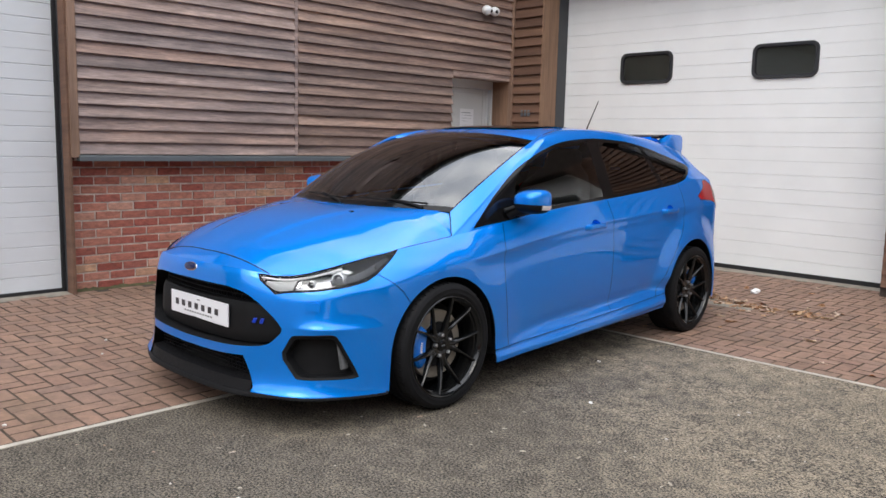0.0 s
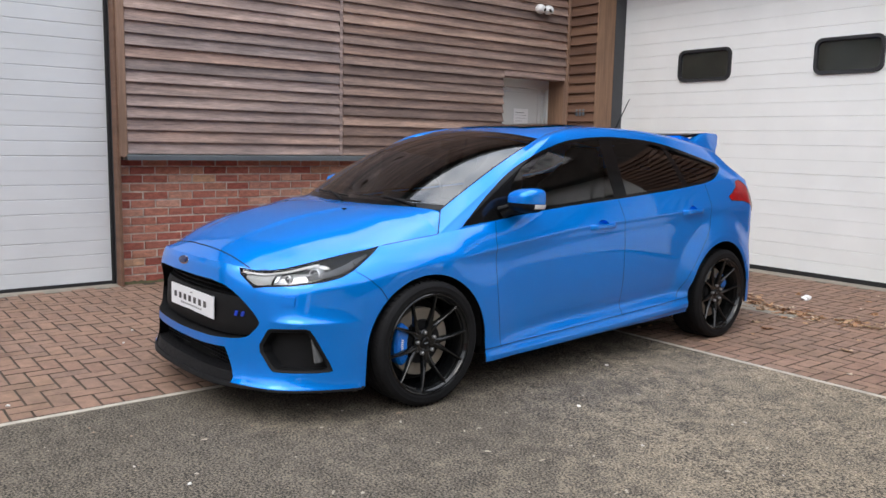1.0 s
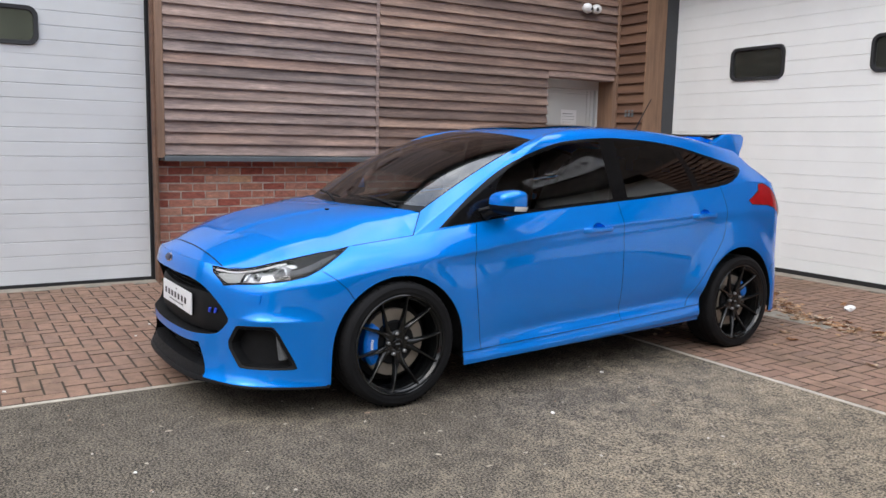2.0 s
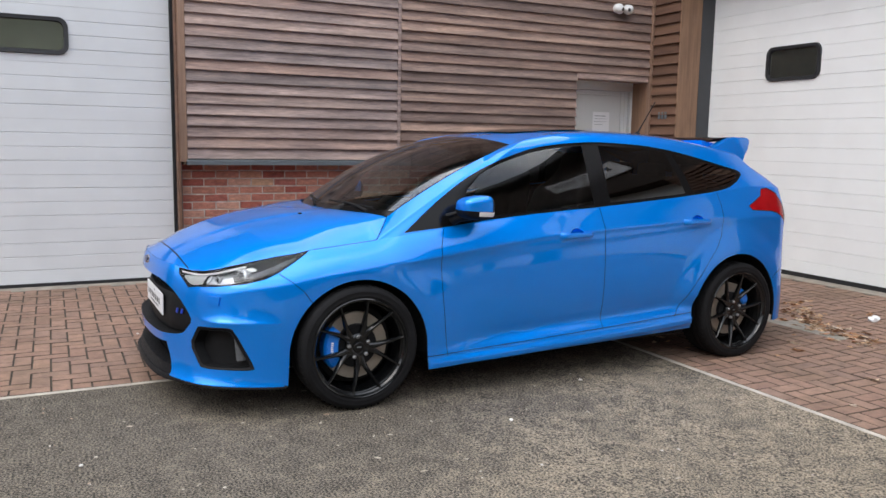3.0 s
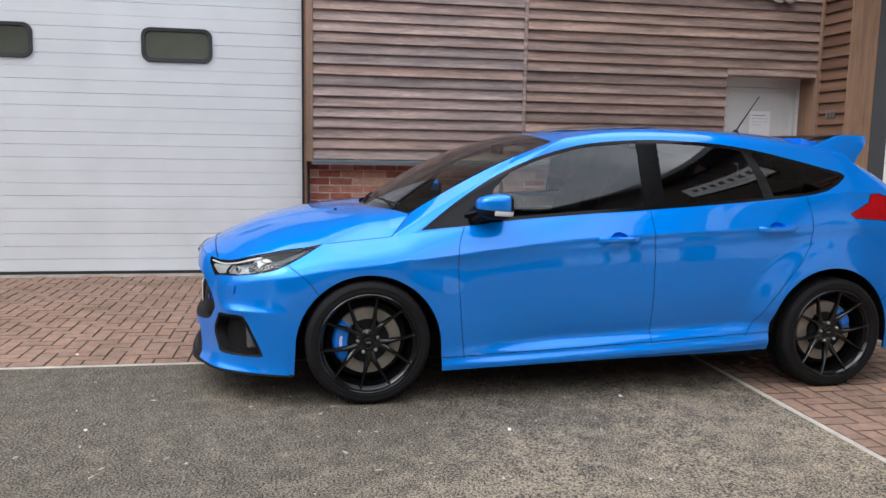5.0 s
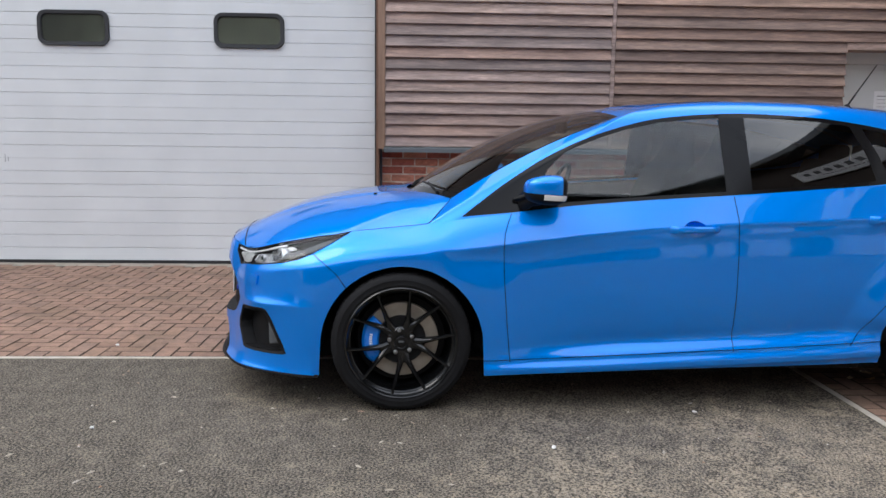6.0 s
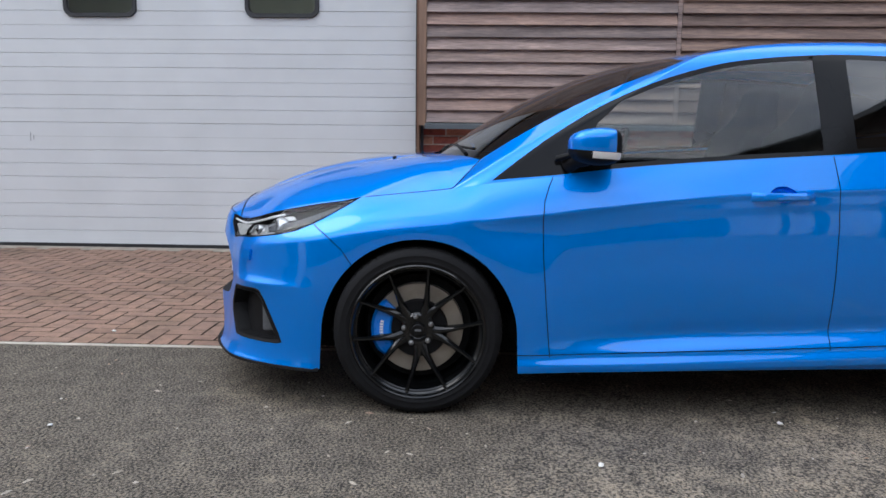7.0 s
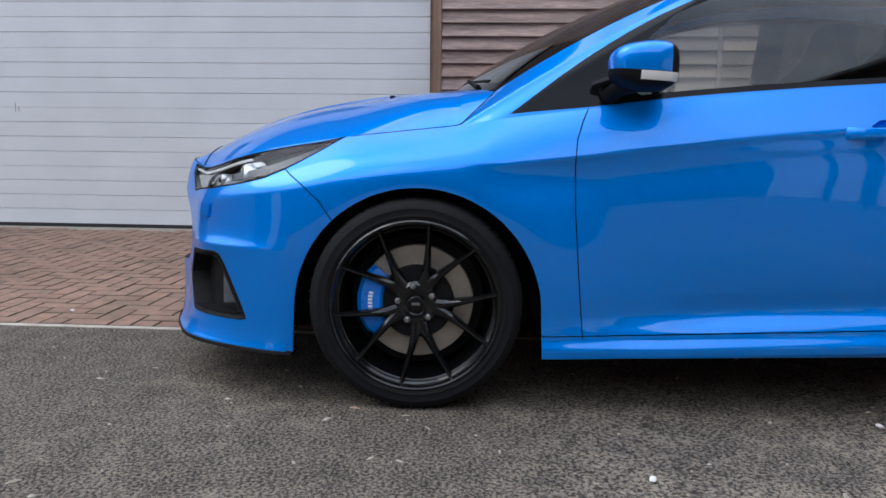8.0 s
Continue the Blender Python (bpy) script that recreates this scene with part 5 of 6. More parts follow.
# -- roof, screen and tailgate
roof_z = curve((0.985, 1.391), (1.3, 1.438), (1.6, 1.457), (1.9, 1.464), (2.3, 1.458), (2.6, 1.440), (2.9, 1.392))
tt = np.linspace(0, 1, 90)
Gy = 1.03 + (2.80 - 1.03) * tt
Re = np.stack([np.interp(Gy, G1[:, 1], G1[:, i]) for i in range(3)], -1)
cy = 0.985 + (2.9 - 0.985) * tt
T2, F2 = np.meshgrid(tt, np.linspace(0, 1, 30), indexing="ij")
R = np.stack([Re[:, 0][:, None] * F2, cy[:, None] + (Re[:, 1] - cy)[:, None] * F2 ** 2, roof_z(cy)[:, None] + (Re[:, 2] - roof_z(cy))[:, None] * F2 ** 2.3], -1)
rs = Sheet(np.stack([T2, F2], -1), R)
SUN = rounder([(0.10, -0.1), (0.10, 0.72), (0.42, 0.74), (0.42, -0.1)], 1)
sf = rs.cut(dense(SUN, 0.03))
roof_data = rs.read(sf)
rs.drop(sf)
roof = panel("roof", rs.read(list(rs.bm.faces)), PAINT, car, (1, -1))
panel("sunroof", ([c + Vector((0, 0, 0.008)) for c in roof_data[0]], roof_data[1], roof_data[2]), DARK_GLASS, car, (1, -1), "dark glass sunroof")
rs.bm.free()
under_roof = Sheet(np.stack([T2, F2], -1), R - np.array([0, 0, 0.03]))
panel("headlining", under_roof.read(list(under_roof.bm.faces)), LINER, car, (1, -1))
under_roof.bm.free()
hh = np.concatenate([[0, 0.045], np.linspace(0.07, 0.93, 40), [0.955, 1.0]])
ff = np.concatenate([np.linspace(0, 0.975, 34), [0.988, 1.0]])
F2, H2 = np.meshgrid(ff, hh, indexing="ij")
S0 = np.stack([0.671 * F2, 0.045 + 0.183 * F2 ** 2.2, 0.948 + 0.008 * F2], -1)
S1 = np.stack([0.585 * F2, 0.985 + 0.045 * F2 ** 2, 1.391 - 0.043 * F2 ** 2.3], -1)
S = S0 + (S1 - S0) * H2[..., None]
S[..., 0] += F2 * 4 * H2 * (1 - H2) * 0.038
S[..., 2] += 4 * H2 * (1 - H2) * (0.072 - 0.0345 * F2 ** 3)
ss = Sheet(np.stack([F2, H2], -1), S)
edge = [f for f in ss.bm.faces if not (f.calc_center_median().x < 0.985 and 0.05 < f.calc_center_median().y < 0.95)]
frit = ss.read(edge)
ss.drop(edge)
windscreen = panel("windscreen", ss.read(list(ss.bm.faces)), FRONT_GLASS, car, (1, -1), "clear laminated windscreen")
panel("frit", frit, TRIM, windscreen, (1, -1), "black painted glass border")
ss.bm.free()
tq = np.linspace(0, 1, 40)
B0 = flank(TAIL + REAR_SPAN * tq, 1.0)
B1 = np.stack([0.45 * (1 - tq ** 1.1), 2.80 + 0.10 * np.sqrt(tq), 1.352 + 0.04 * tq], -1)
hh = np.linspace(0, 1, 24)
D = B0[:, None] + (B1 - B0)[:, None] * hh[None, :, None]
D[..., 2] += 4 * hh * (1 - hh) * 0.03
ds = Sheet(np.stack(np.meshgrid(tq, hh, indexing="ij"), -1), D)
gf = [f for f in ds.bm.faces if f.calc_center_median().x > 0.4 and 0.2 < f.calc_center_median().y < 0.95]
rear_data = ds.read(gf)
ds.drop(gf)
tailgate = panel("tailgate", ds.read(list(ds.bm.faces)), PAINT, car, (1, -1))
panel("rear_screen", rear_data, DARK_GLASS, tailgate, (1, -1), "dark rear glass")
ds.bm.free()

# -- wheels
R_TYRE, TRACK = 0.316, 0.787


def spoke(angle, side):
    """One branch of a forked spoke: it leaves the hub with its twin and swings out to its own place on the rim."""
    bm = bmesh.new()
    rings = []
    for r, o, w, t, turn in ((0.030, 0.066, 0.034, 0.038, 3.0), (0.060, 0.070, 0.027, 0.036, 5.5), (0.085, 0.074, 0.021, 0.033, 8.0), (0.11, 0.079, 0.0175, 0.030, 11.0), (0.14, 0.085, 0.0145, 0.026, 13.6), (0.175, 0.092, 0.0120, 0.021, 15.8),
                             (0.205, 0.097, 0.0105, 0.018, 17.2), (0.228, 0.101, 0.0100, 0.016, 18.0), (0.244, 0.103, 0.0125, 0.014, 18.0)):
        a = radians(angle + side * turn)
        u, n = Vector((0, math.cos(a), math.sin(a))), Vector((0, -math.sin(a), math.cos(a)))
        sec = [(-w, -t * 0.95), (-w * 0.85, -0.006), (-w * 0.30, 0.001), (w * 0.30, 0.001), (w * 0.85, -0.006), (w, -t * 0.95)]
        rings.append([bm.verts.new(u * r + n * k * 0.78 + Vector((o + d, 0, 0))) for k, d in sec])
    for a, b in zip(rings, rings[1:]):
        for k in range(6):
            bm.faces.new((a[k], a[(k + 1) % 6], b[(k + 1) % 6], b[k]))
    bm.faces.new(rings[0]), bm.faces.new(rings[-1][::-1])
    bmesh.ops.recalc_face_normals(bm, faces=bm.faces)
    return bm


def wheel(place, s, turn, cal_angle, cal_span, cal_in, cal_out):
    w = tagged(new("wheel"), "gloss black alloy wheel with five forked spokes")
    w.parent = car
    w.matrix_basis = Matrix.Translation(place) @ Matrix.Diagonal((s, 1, 1, 1))
    tyre = part("tyre", lathe([(0.236, 0.094), (0.246, 0.106), (0.256, 0.113), (0.262, 0.1145), (0.266, 0.1165), (0.272, 0.1145), (0.288, 0.1165), (0.292, 0.1145), (0.302, 0.109), (0.309, 0.102), (0.3135, 0.09), (0.316, 0.07), (0.3165, 0.05), (0.312, 0.049), (0.312, 0.043), (0.3165, 0.042),
                               (0.3165, 0.006), (0.311, 0.005), (0.311, -0.005), (0.3165, -0.006), (0.316, -0.07), (0.309, -0.1), (0.285, -0.116), (0.236, -0.1)], 96), TYRE, w, "low-profile black tyre", smooth=30)
    bm = bmesh.new()
    for k in range(60):
        a = radians(6 * k)
        for side_ in (0.075, -0.075):
            add_box(bm, (side_ - 0.024, -0.0015, 0.3120), (side_ + 0.024, 0.0015, 0.3172), m=Matrix.Rotation(a, 4, "X"))
    tagged(part("tread_cut", bm, LINER, tyre), kind="stuff")
    rim = part("rim", lathe([(0.2535, 0.108), (0.2545, 0.113), (0.250, 0.1165), (0.245, 0.114), (0.2425, 0.106), (0.238, 0.100), (0.233, 0.094), (0.2325, 0.080), (0.2285, 0.078), (0.225, 0.03), (0.215, 0.0), (0.213, -0.08), (0.235, -0.105), (0.246, -0.105)], 96), RIM, w, smooth=35)
    for k in range(5):
        for side_ in (1, -1):
            part("spoke", spoke(turn - 18 + 72 * k, side_), RIM, w, smooth=40)
    part("hub", lathe([(0.0, 0.072), (0.022, 0.072), (0.029, 0.070), (0.030, 0.066), (0.038, 0.070), (0.056, 0.070), (0.066, 0.062), (0.068, 0.02), (0.0, 0.02)], 40), RIM, w, smooth=35)
    cap = part("cap", lathe([(0.0, 0.0755), (0.020, 0.0755), (0.0235, 0.073), (0.0235, 0.066)], 30), TRIM, w, "centre cap with a worn emblem", smooth=35)
    bm = box((0.0752, -0.012, -0.004), (0.0768, 0.012, 0.004), 0.001)
    part("emblem", bm, STEEL_GREY, cap)
    for k in range(5):
        a = radians(turn + 18 + 72 * k)
        part("wheel_nut", lathe([(0, 0.086), (0.006, 0.0855), (0.0095, 0.082), (0.0095, 0.06)], 6), NUT, w, "steel wheel nut", at=pose(0, 0.054 * math.cos(a), 0.054 * math.sin(a)))
    bm = lathe([(0.0, 0.045), (0.105, 0.045), (0.112, 0.028), (0.114, 0.026), (0.169, 0.026), (0.171, 0.022), (0.171, -0.004), (0.09, -0.004)], 72)
    disc = part("brake_disc", bm, DISC, w, "worn steel brake disc", smooth=25)
    bm = lathe([(0.0, 0.047), (0.106, 0.047), (0.1125, 0.03)], 40)
    part("disc_bell", bm, MATT, disc, smooth=35)
    bm = bmesh.new()
    n = 14
    rings = []
    for k in range(n + 1):
        a = radians(cal_angle - cal_span + 2 * cal_span * k / n)
        e = abs(k / n - 0.5) * 2
        r0, r1, o = cal_in + 0.012 * e ** 3, cal_out - 0.012 * e ** 4, 0.060 - 0.012 * e ** 4
        sec = [(r0, 0.02), (r0, o - 0.008), (r0 + 0.008, o), (r1 - 0.012, o), (r1, o - 0.012), (r1, -0.02)]
        rings.append([bm.verts.new((d, r * math.cos(a), r * math.sin(a))) for r, d in sec])
    for a, b in zip(rings, rings[1:]):
        for k in range(5):
            bm.faces.new((a[k], a[k + 1], b[k + 1], b[k]))
    bm.faces.new(rings[0]), bm.faces.new(rings[-1][::-1])
    bmesh.ops.recalc_face_normals(bm, faces=bm.faces)
    cal = part("caliper", bm, CALIPER, w, "bright blue brake caliper", smooth=35)
    for k in range(6 if cal_span > 30 else 0):
        a = radians(cal_angle - 2 - 4.3 * k + 13)
        part("mark", box((0.0595, -0.0065, -0.0036), (0.0612, 0.0065, 0.0036)), PLATE, cal, at=Matrix.Rotation(a, 4, "X") @ Matrix.Translation((0, 0.138, 0)))
    part("hub_carrier", lathe([(0.0, -0.01), (0.20, -0.01), (0.215, -0.07), (0.0, -0.07)], 30), LINER, w)
    return w


for s in (1, -1):
    wheel((s * TRACK, 0.0, R_TYRE), s, 9, 179, 40, 0.102, 0.178)
    wheel((s * (TRACK - 0.012), 2.647, R_TYRE), s, 9, 36, 25, 0.098, 0.162)
    for cy, cz, r in ((0.004, 0.296, 0.378), (2.625, 0.31, 0.394)):
        bm = bmesh.new()
        prof = []
        for k in range(33):
            a = radians(-8 + 196 * k / 32)
            prof.append([bm.verts.new((s * x, cy + r * math.cos(a), max(0.12, cz + r * math.sin(a)))) for x in (0.50, 0.855)])
        for a, b in zip(prof, prof[1:]):
            bm.faces.new((a[0], a[1], b[1], b[0]))
        c0 = [p[0] for p in prof]
        bm.faces.new(c0)
        part("wheel_arch_liner", bm, LINER, car)

# -- underside, front splitter
bm = bmesh.new()
add_box(bm, (-0.52, -0.70, 0.15), (0.52, 3.2, 0.26), 0.02)
add_box(bm, (-0.80, 0.42, 0.18), (0.80, 2.2, 0.27), 0.02)
part("underbody", bm, LINER, car)


def lip_point(q, out):
    p, e = flank(q, 0.0), flank(q + 0.004, 0.0) - flank(q, 0.0)
    n = np.array([e[1], -e[0], 0.0])
    n /= np.linalg.norm(n)
    if n[1] > 0.2:
        n = -n
    return p + n * out


bm = bmesh.new()
ring = []
for s in (-1, 1):
    line = np.linspace(C0, NOSE + 0.008, 40)
    for q in (line[::-1] if s < 0 else line[1:]):
        f = np.clip((NOSE - q) / 0.85, 0, 1)
        g = float(np.clip((0.60 - flank(q, 0.0)[0]) / 0.16, 0, 1)) ** 1.5
        o, i = lip_point(q, 0.002 + 0.006 * g), lip_point(q, -0.06)
        zt, zb = 0.163, 0.150 - 0.010 * g
        ring.append([bm.verts.new((s * o[0], o[1], zb + 0.008)), bm.verts.new((s * o[0], o[1], zb)), bm.verts.new((s * i[0], i[1], zb)), bm.verts.new((s * i[0], i[1], zt)), bm.verts.new((s * lip_point(q, -0.001)[0], lip_point(q, -0.001)[1], zt))])
for a, b in zip(ring, ring[1:]):
    for k in range(5):
        bm.faces.new((a[k], a[(k + 1) % 5], b[(k + 1) % 5], b[k]))
bmesh.ops.recalc_face_normals(bm, faces=bm.faces)
part("front_splitter", bm, BEZEL, car, "matt black front splitter", smooth=40)
bm = bmesh.new()
ring = []
for k in range(25):
    x = -0.46 + 0.92 * k / 24
    q = q_of_x(abs(x), 0.17)
    p = skin(q, 0.17)
    ring.append([bm.verts.new((x, p.y + 0.002, 0.152)), bm.verts.new((x, p.y + 0.02, 0.208)), bm.verts.new((x, p.y + 0.09, 0.214)), bm.verts.new((x, p.y + 0.09, 0.15))])
for a, b in zip(ring, ring[1:]):
    for k in range(4):
        bm.faces.new((a[k], a[(k + 1) % 4], b[(k + 1) % 4], b[k]))
bmesh.ops.recalc_face_normals(bm, faces=bm.faces)
part("splitter_ramp", bm, BEZEL, car, smooth=35)

# -- number plate, emblem, nozzles
plate_ob = part("show_plate", box((-0.240, -0.854, 0.426), (0.286, -0.846, 0.536), 0.004), PLATE, car, "white plate with dark marks")
for k in range(7):
    part("mark", box((-0.193 + 0.061 * k, -0.8555, 0.468), (-0.163 + 0.061 * k, -0.8535, 0.498), 0.0), PLATE_INK, plate_ob)
for k in range(11):
    part("small_mark", box((-0.106 + 0.024 * k, -0.8555, 0.447), (-0.093 + 0.024 * k, -0.8535, 0.455)), INK, plate_ob)
part("small_mark", box((0.014, -0.8555, 0.515), (0.039, -0.8535, 0.520)), INK, plate_ob)
bm = lathe([(0.0, 0.010), (0.8, 0.009), (1.0, 0.004), (1.0, -0.01)], 40)
for v in bm.verts:
    v.co = Vector((v.co.y * 0.056, -v.co.x, v.co.z * 0.022))
badge = part("emblem", bm, CHROME, car, "oval emblem, dark blue in a chrome rim", smooth=35, at=Matrix.Translation((0.01, -0.881, 0.684)) @ Matrix.Rotation(radians(-22), 4, "X"))
bm = lathe([(0.0, 0.0122), (0.8, 0.0112), (0.86, 0.0095)], 40)
for v in bm.verts:
    v.co = Vector((v.co.y * 0.056, -v.co.x, v.co.z * 0.022))
part("enamel", bm, NAVY, badge, smooth=35)
for k, (w, sl) in enumerate(((0.022, 0.4), (0.022, 0.4))):
    x = 0.43 + 0.032 * k
    bm = box((-w / 2, -0.004, -0.013), (w / 2, 0.002, 0.013), 0.003)
    for v in bm.verts:
        v.co.x += v.co.z * sl
    p = skin(q_of_x(x, 0.475), 0.475)
    part("grille_mark", bm, BLUE_MARK, grille, "blue enamel mark", at=pose(x, p.y + 0.042, 0.478, 0, 0, 14))
for s in (1, -1):
    bm = bmesh.new()
    loop_o = [bm.verts.new(v) for v in (skin(q_of_x(x, z), z, -0.008) for x, z in ((0.672, 0.543), (0.672, 0.586), (0.722, 0.586), (0.722, 0.543)))]
    f = bm.faces.new(loop_o)
    e = bmesh.ops.extrude_face_region(bm, geom=[f])
    bmesh.ops.translate(bm, vec=(-0.006, 0.008, 0), verts=[v for v in e["geom"] if isinstance(v, bmesh.types.BMVert)])
    bmesh.ops.recalc_face_normals(bm, faces=bm.faces)
    bmesh.ops.bevel(bm, geom=list(bm.edges), offset=0.002, segments=2, affect="EDGES")
    if s < 0:
        for v in bm.verts:
            v.co.x *= -1
        bmesh.ops.reverse_faces(bm, faces=bm.faces)
    part("washer_cover", bm, PAINT, car)
    i = int(np.argmin(np.abs(B[:, 55, 1] + 0.134)))
    pt = B[i, 55]
    part("washer_nozzle", box((-0.013, -0.008, -0.002), (0.013, 0.010, 0.006), 0.003), MATT, bonnet, "black washer jet", at=pose(s * pt[0], pt[1], pt[2], 4))

# -- door handles and mirrors
for key, hy, hz in HANDLES:
    for n, s in enumerate((1, -1)):
        bm = bmesh.new()
        rings = []
        for f, deep in ((1.0, 0.0), (0.96, 0.006), (0.86, 0.014), (0.66, 0.021), (0.35, 0.024), (0.05, 0.025)):
            pts = [skin(hy + (y - hy) * f, hz + (z - hz) * f) for y, z in CUPS[key]]
            rings.append([bm.verts.new((s * (p.x - deep), p.y, p.z)) for p in pts])
        for a, b in zip(rings, rings[1:]):
            for k in range(len(a)):
                j = (k + 1) % len(a)
                bm.faces.new((a[k], a[j], b[j], b[k]) if s > 0 else (a[k], b[k], b[j], a[j]))
        bm.faces.new(rings[-1] if s > 0 else rings[-1][::-1])
        part("handle_cup", bm, PAINT, doors[key][n], "hollow behind the handle", smooth=40)
        bm = bmesh.new()
        ring = []
        for k in range(17):
            t = k / 16
            y = hy - 0.116 + 0.232 * t
            lift = 0.024 * min(1, (math.sin(math.pi * t) * 2.4)) ** 0.7
            base = skin(y, hz + 0.006 * (t - 0.5))
            h = 0.0155 * (1.12 - 0.24 * t)
            x = base.x - 0.004 + lift
            ring.append([bm.verts.new((s * x, y, base.z + h)), bm.verts.new((s * (x + 0.005), y, base.z + h * 0.4)), bm.verts.new((s * (x + 0.005), y, base.z - h * 0.5)), bm.verts.new((s * x, y, base.z - h)), bm.verts.new((s * (x - 0.016), y, base.z - h * 0.8)), bm.verts.new((s * (x - 0.016), y, base.z + h * 0.8))])
        for a, b in zip(ring, ring[1:]):
            for k in range(6):
                bm.faces.new((a[k], a[(k + 1) % 6], b[(k + 1) % 6], b[k]))
        bm.faces.new(ring[0]), bm.faces.new(ring[-1])
        bmesh.ops.recalc_face_normals(bm, faces=bm.faces)
        part("door_handle", bm, PAINT, doors[key][n], smooth=28)


def mirror_shell(lo=None):
    bm = bmesh.new()
    bmesh.ops.create_uvsphere(bm, u_segments=40, v_segments=26, radius=1.0)
    for v in bm.verts:
        p = [math.copysign(abs(c) ** 0.58, c) for c in v.co]
        x, y, z = p
        yy = y * (0.098 if y < 0 else 0.088)
        xx = x * 0.088 * (1.0 - 0.10 * max(0, -y))
        zz = z * (0.063 if z > 0 else 0.070) * (1.0 - 0.22 * max(0, -y)) + 0.006 * x
        v.co = Vector((0.906 + xx, 0.625 + yy, 1.016 + zz))
    return bm


for n, s in enumerate((1, -1)):
    mirror = tagged(new("door_mirror"), "blue door mirror with clear indicator")
    mirror.parent = doors["front_door"][n]
    shell = mirror_shell()
    cap = shell.copy()
    bmesh.ops.bisect_plane(cap, geom=cap.verts[:] + cap.edges[:] + cap.faces[:], plane_co=(0.9, 0.62, 0.999), plane_no=(0, 0.05, 1), clear_inner=True)
    bmesh.ops.bisect_plane(cap, geom=cap.verts[:] + cap.edges[:] + cap.faces[:], plane_co=(0.9, 0.682, 1), plane_no=(0, 1, 0.0), clear_outer=True)
    base = shell.copy()
    for v in base.verts:
        c = Vector((0.906, 0.625, 1.016))
        v.co = c + (v.co - c) * 0.985
    shell.free()
    amber = mirror_shell()
    for v in amber.verts:
        c = Vector((0.906, 0.625, 1.016))
        v.co = c + (v.co - c) * 1.016
    for co, no in (((0, 0.63, 0.997), (0, 0.05, 1)), ((0, 0.702, 0), (0, 1, 0))):
        bmesh.ops.bisect_plane(amber, geom=amber.verts[:] + amber.edges[:] + amber.faces[:], plane_co=co, plane_no=no, clear_outer=True)
    for co, no in (((0, 0.63, 0.973), (0, 0.05, 1)), ((0, 0.60, 0), (0, 1, 0)), ((0.90, 0, 0), (1, 0, 0))):
        bmesh.ops.bisect_plane(amber, geom=amber.verts[:] + amber.edges[:] + amber.faces[:], plane_co=co, plane_no=no, clear_inner=True)
    glass = box((0.868, 0.7065, 0.988), (0.94, 0.7105, 1.04))
    for v in glass.verts:
        v.co.x = min(v.co.x, 0.985)
    arm = tube([(0.80, 0.545, 0.940), (0.83, 0.565, 0.962), (0.87, 0.60, 0.972), (0.90, 0.62, 0.98)], [0.032, 0.031, 0.030, 0.026], 12)
    sail = tube([(0.815, 0.50, 0.965), (0.85, 0.55, 0.982), (0.875, 0.585, 0.985)], [0.012, 0.012, 0.008], 8)
    for nm, bm, m, lb in (("cap", cap, PAINT, "blue painted cap"), ("base", base, MATT, "matt black casing"), ("indicator", amber, LAMP_WHITE, "clear indicator lens"), ("mirror_glass", glass, CHROME, "mirror glass"), ("arm", arm, MATT, ""), ("brace", sail, MATT, "")):
        if s < 0:
            for v in bm.verts:
                v.co.x *= -1
            bmesh.ops.reverse_faces(bm, faces=bm.faces)
        part(nm, bm, m, mirror, lb, smooth=45)

# -- rear wing, aerial
spoiler = tagged(new("rear_wing"), "roof wing, black blade between blue ends")
spoiler.parent = car
END = [(2.60, 1.372), (2.687, 1.380), (2.76, 1.408), (2.842, 1.441), (2.884, 1.447), (3.015, 1.446), (3.034, 1.436), (3.038, 1.42), (3.0, 1.363), (2.955, 1.322), (2.942, 1.300), (2.889, 1.250), (2.87, 1.250), (2.757, 1.296), (2.65, 1.335)]
for s in (1, -1):
    bm = prism(END, 0, 0.0, 0.075, 0.006)
    for v in bm.verts:
        y, z, d = v.co.y, v.co.z, v.co.x
        v.co.x = s * (0.475 + d + (1.44 - z) * 0.36 - max(0, y - 2.6) * 0.06)
    if s < 0:
        bmesh.ops.reverse_faces(bm, faces=bm.faces)
    part("end_plate", bm, PAINT, spoiler, "blue end plate", smooth=35)
bm = prism([(2.66, 1.405), (2.72, 1.432), (2.82, 1.443), (3.015, 1.449), (3.015, 1.441), (2.85, 1.426), (2.74, 1.412)], 0, -0.50, 0.50)
part("blade", bm, TRIM, spoiler, "gloss black blade", smooth=40)
bm = prism([(2.62, 1.418), (2.74, 1.40), (2.95, 1.372), (2.95, 1.355), (2.74, 1.372), (2.62, 1.38)], 0, -0.49, 0.49)
part("lower_wing", bm, PAINT, spoiler, smooth=40)
aerial = tagged(new("aerial"), "thin black roof aerial")
aerial.parent = car
part("foot", lathe([(0.0, 0.022), (0.010, 0.02), (0.02, 0.008), (0.026, 0.0), (0.026, -0.02)], 20, "z"), MATT, aerial, smooth=40, at=pose(0, 2.485, 1.452))
part("mast", tube([(0, 2.488, 1.465), (0, 2.56, 1.575), (0, 2.638, 1.692)], [0.0055, 0.004, 0.003], 8), MATT, aerial, smooth=60)

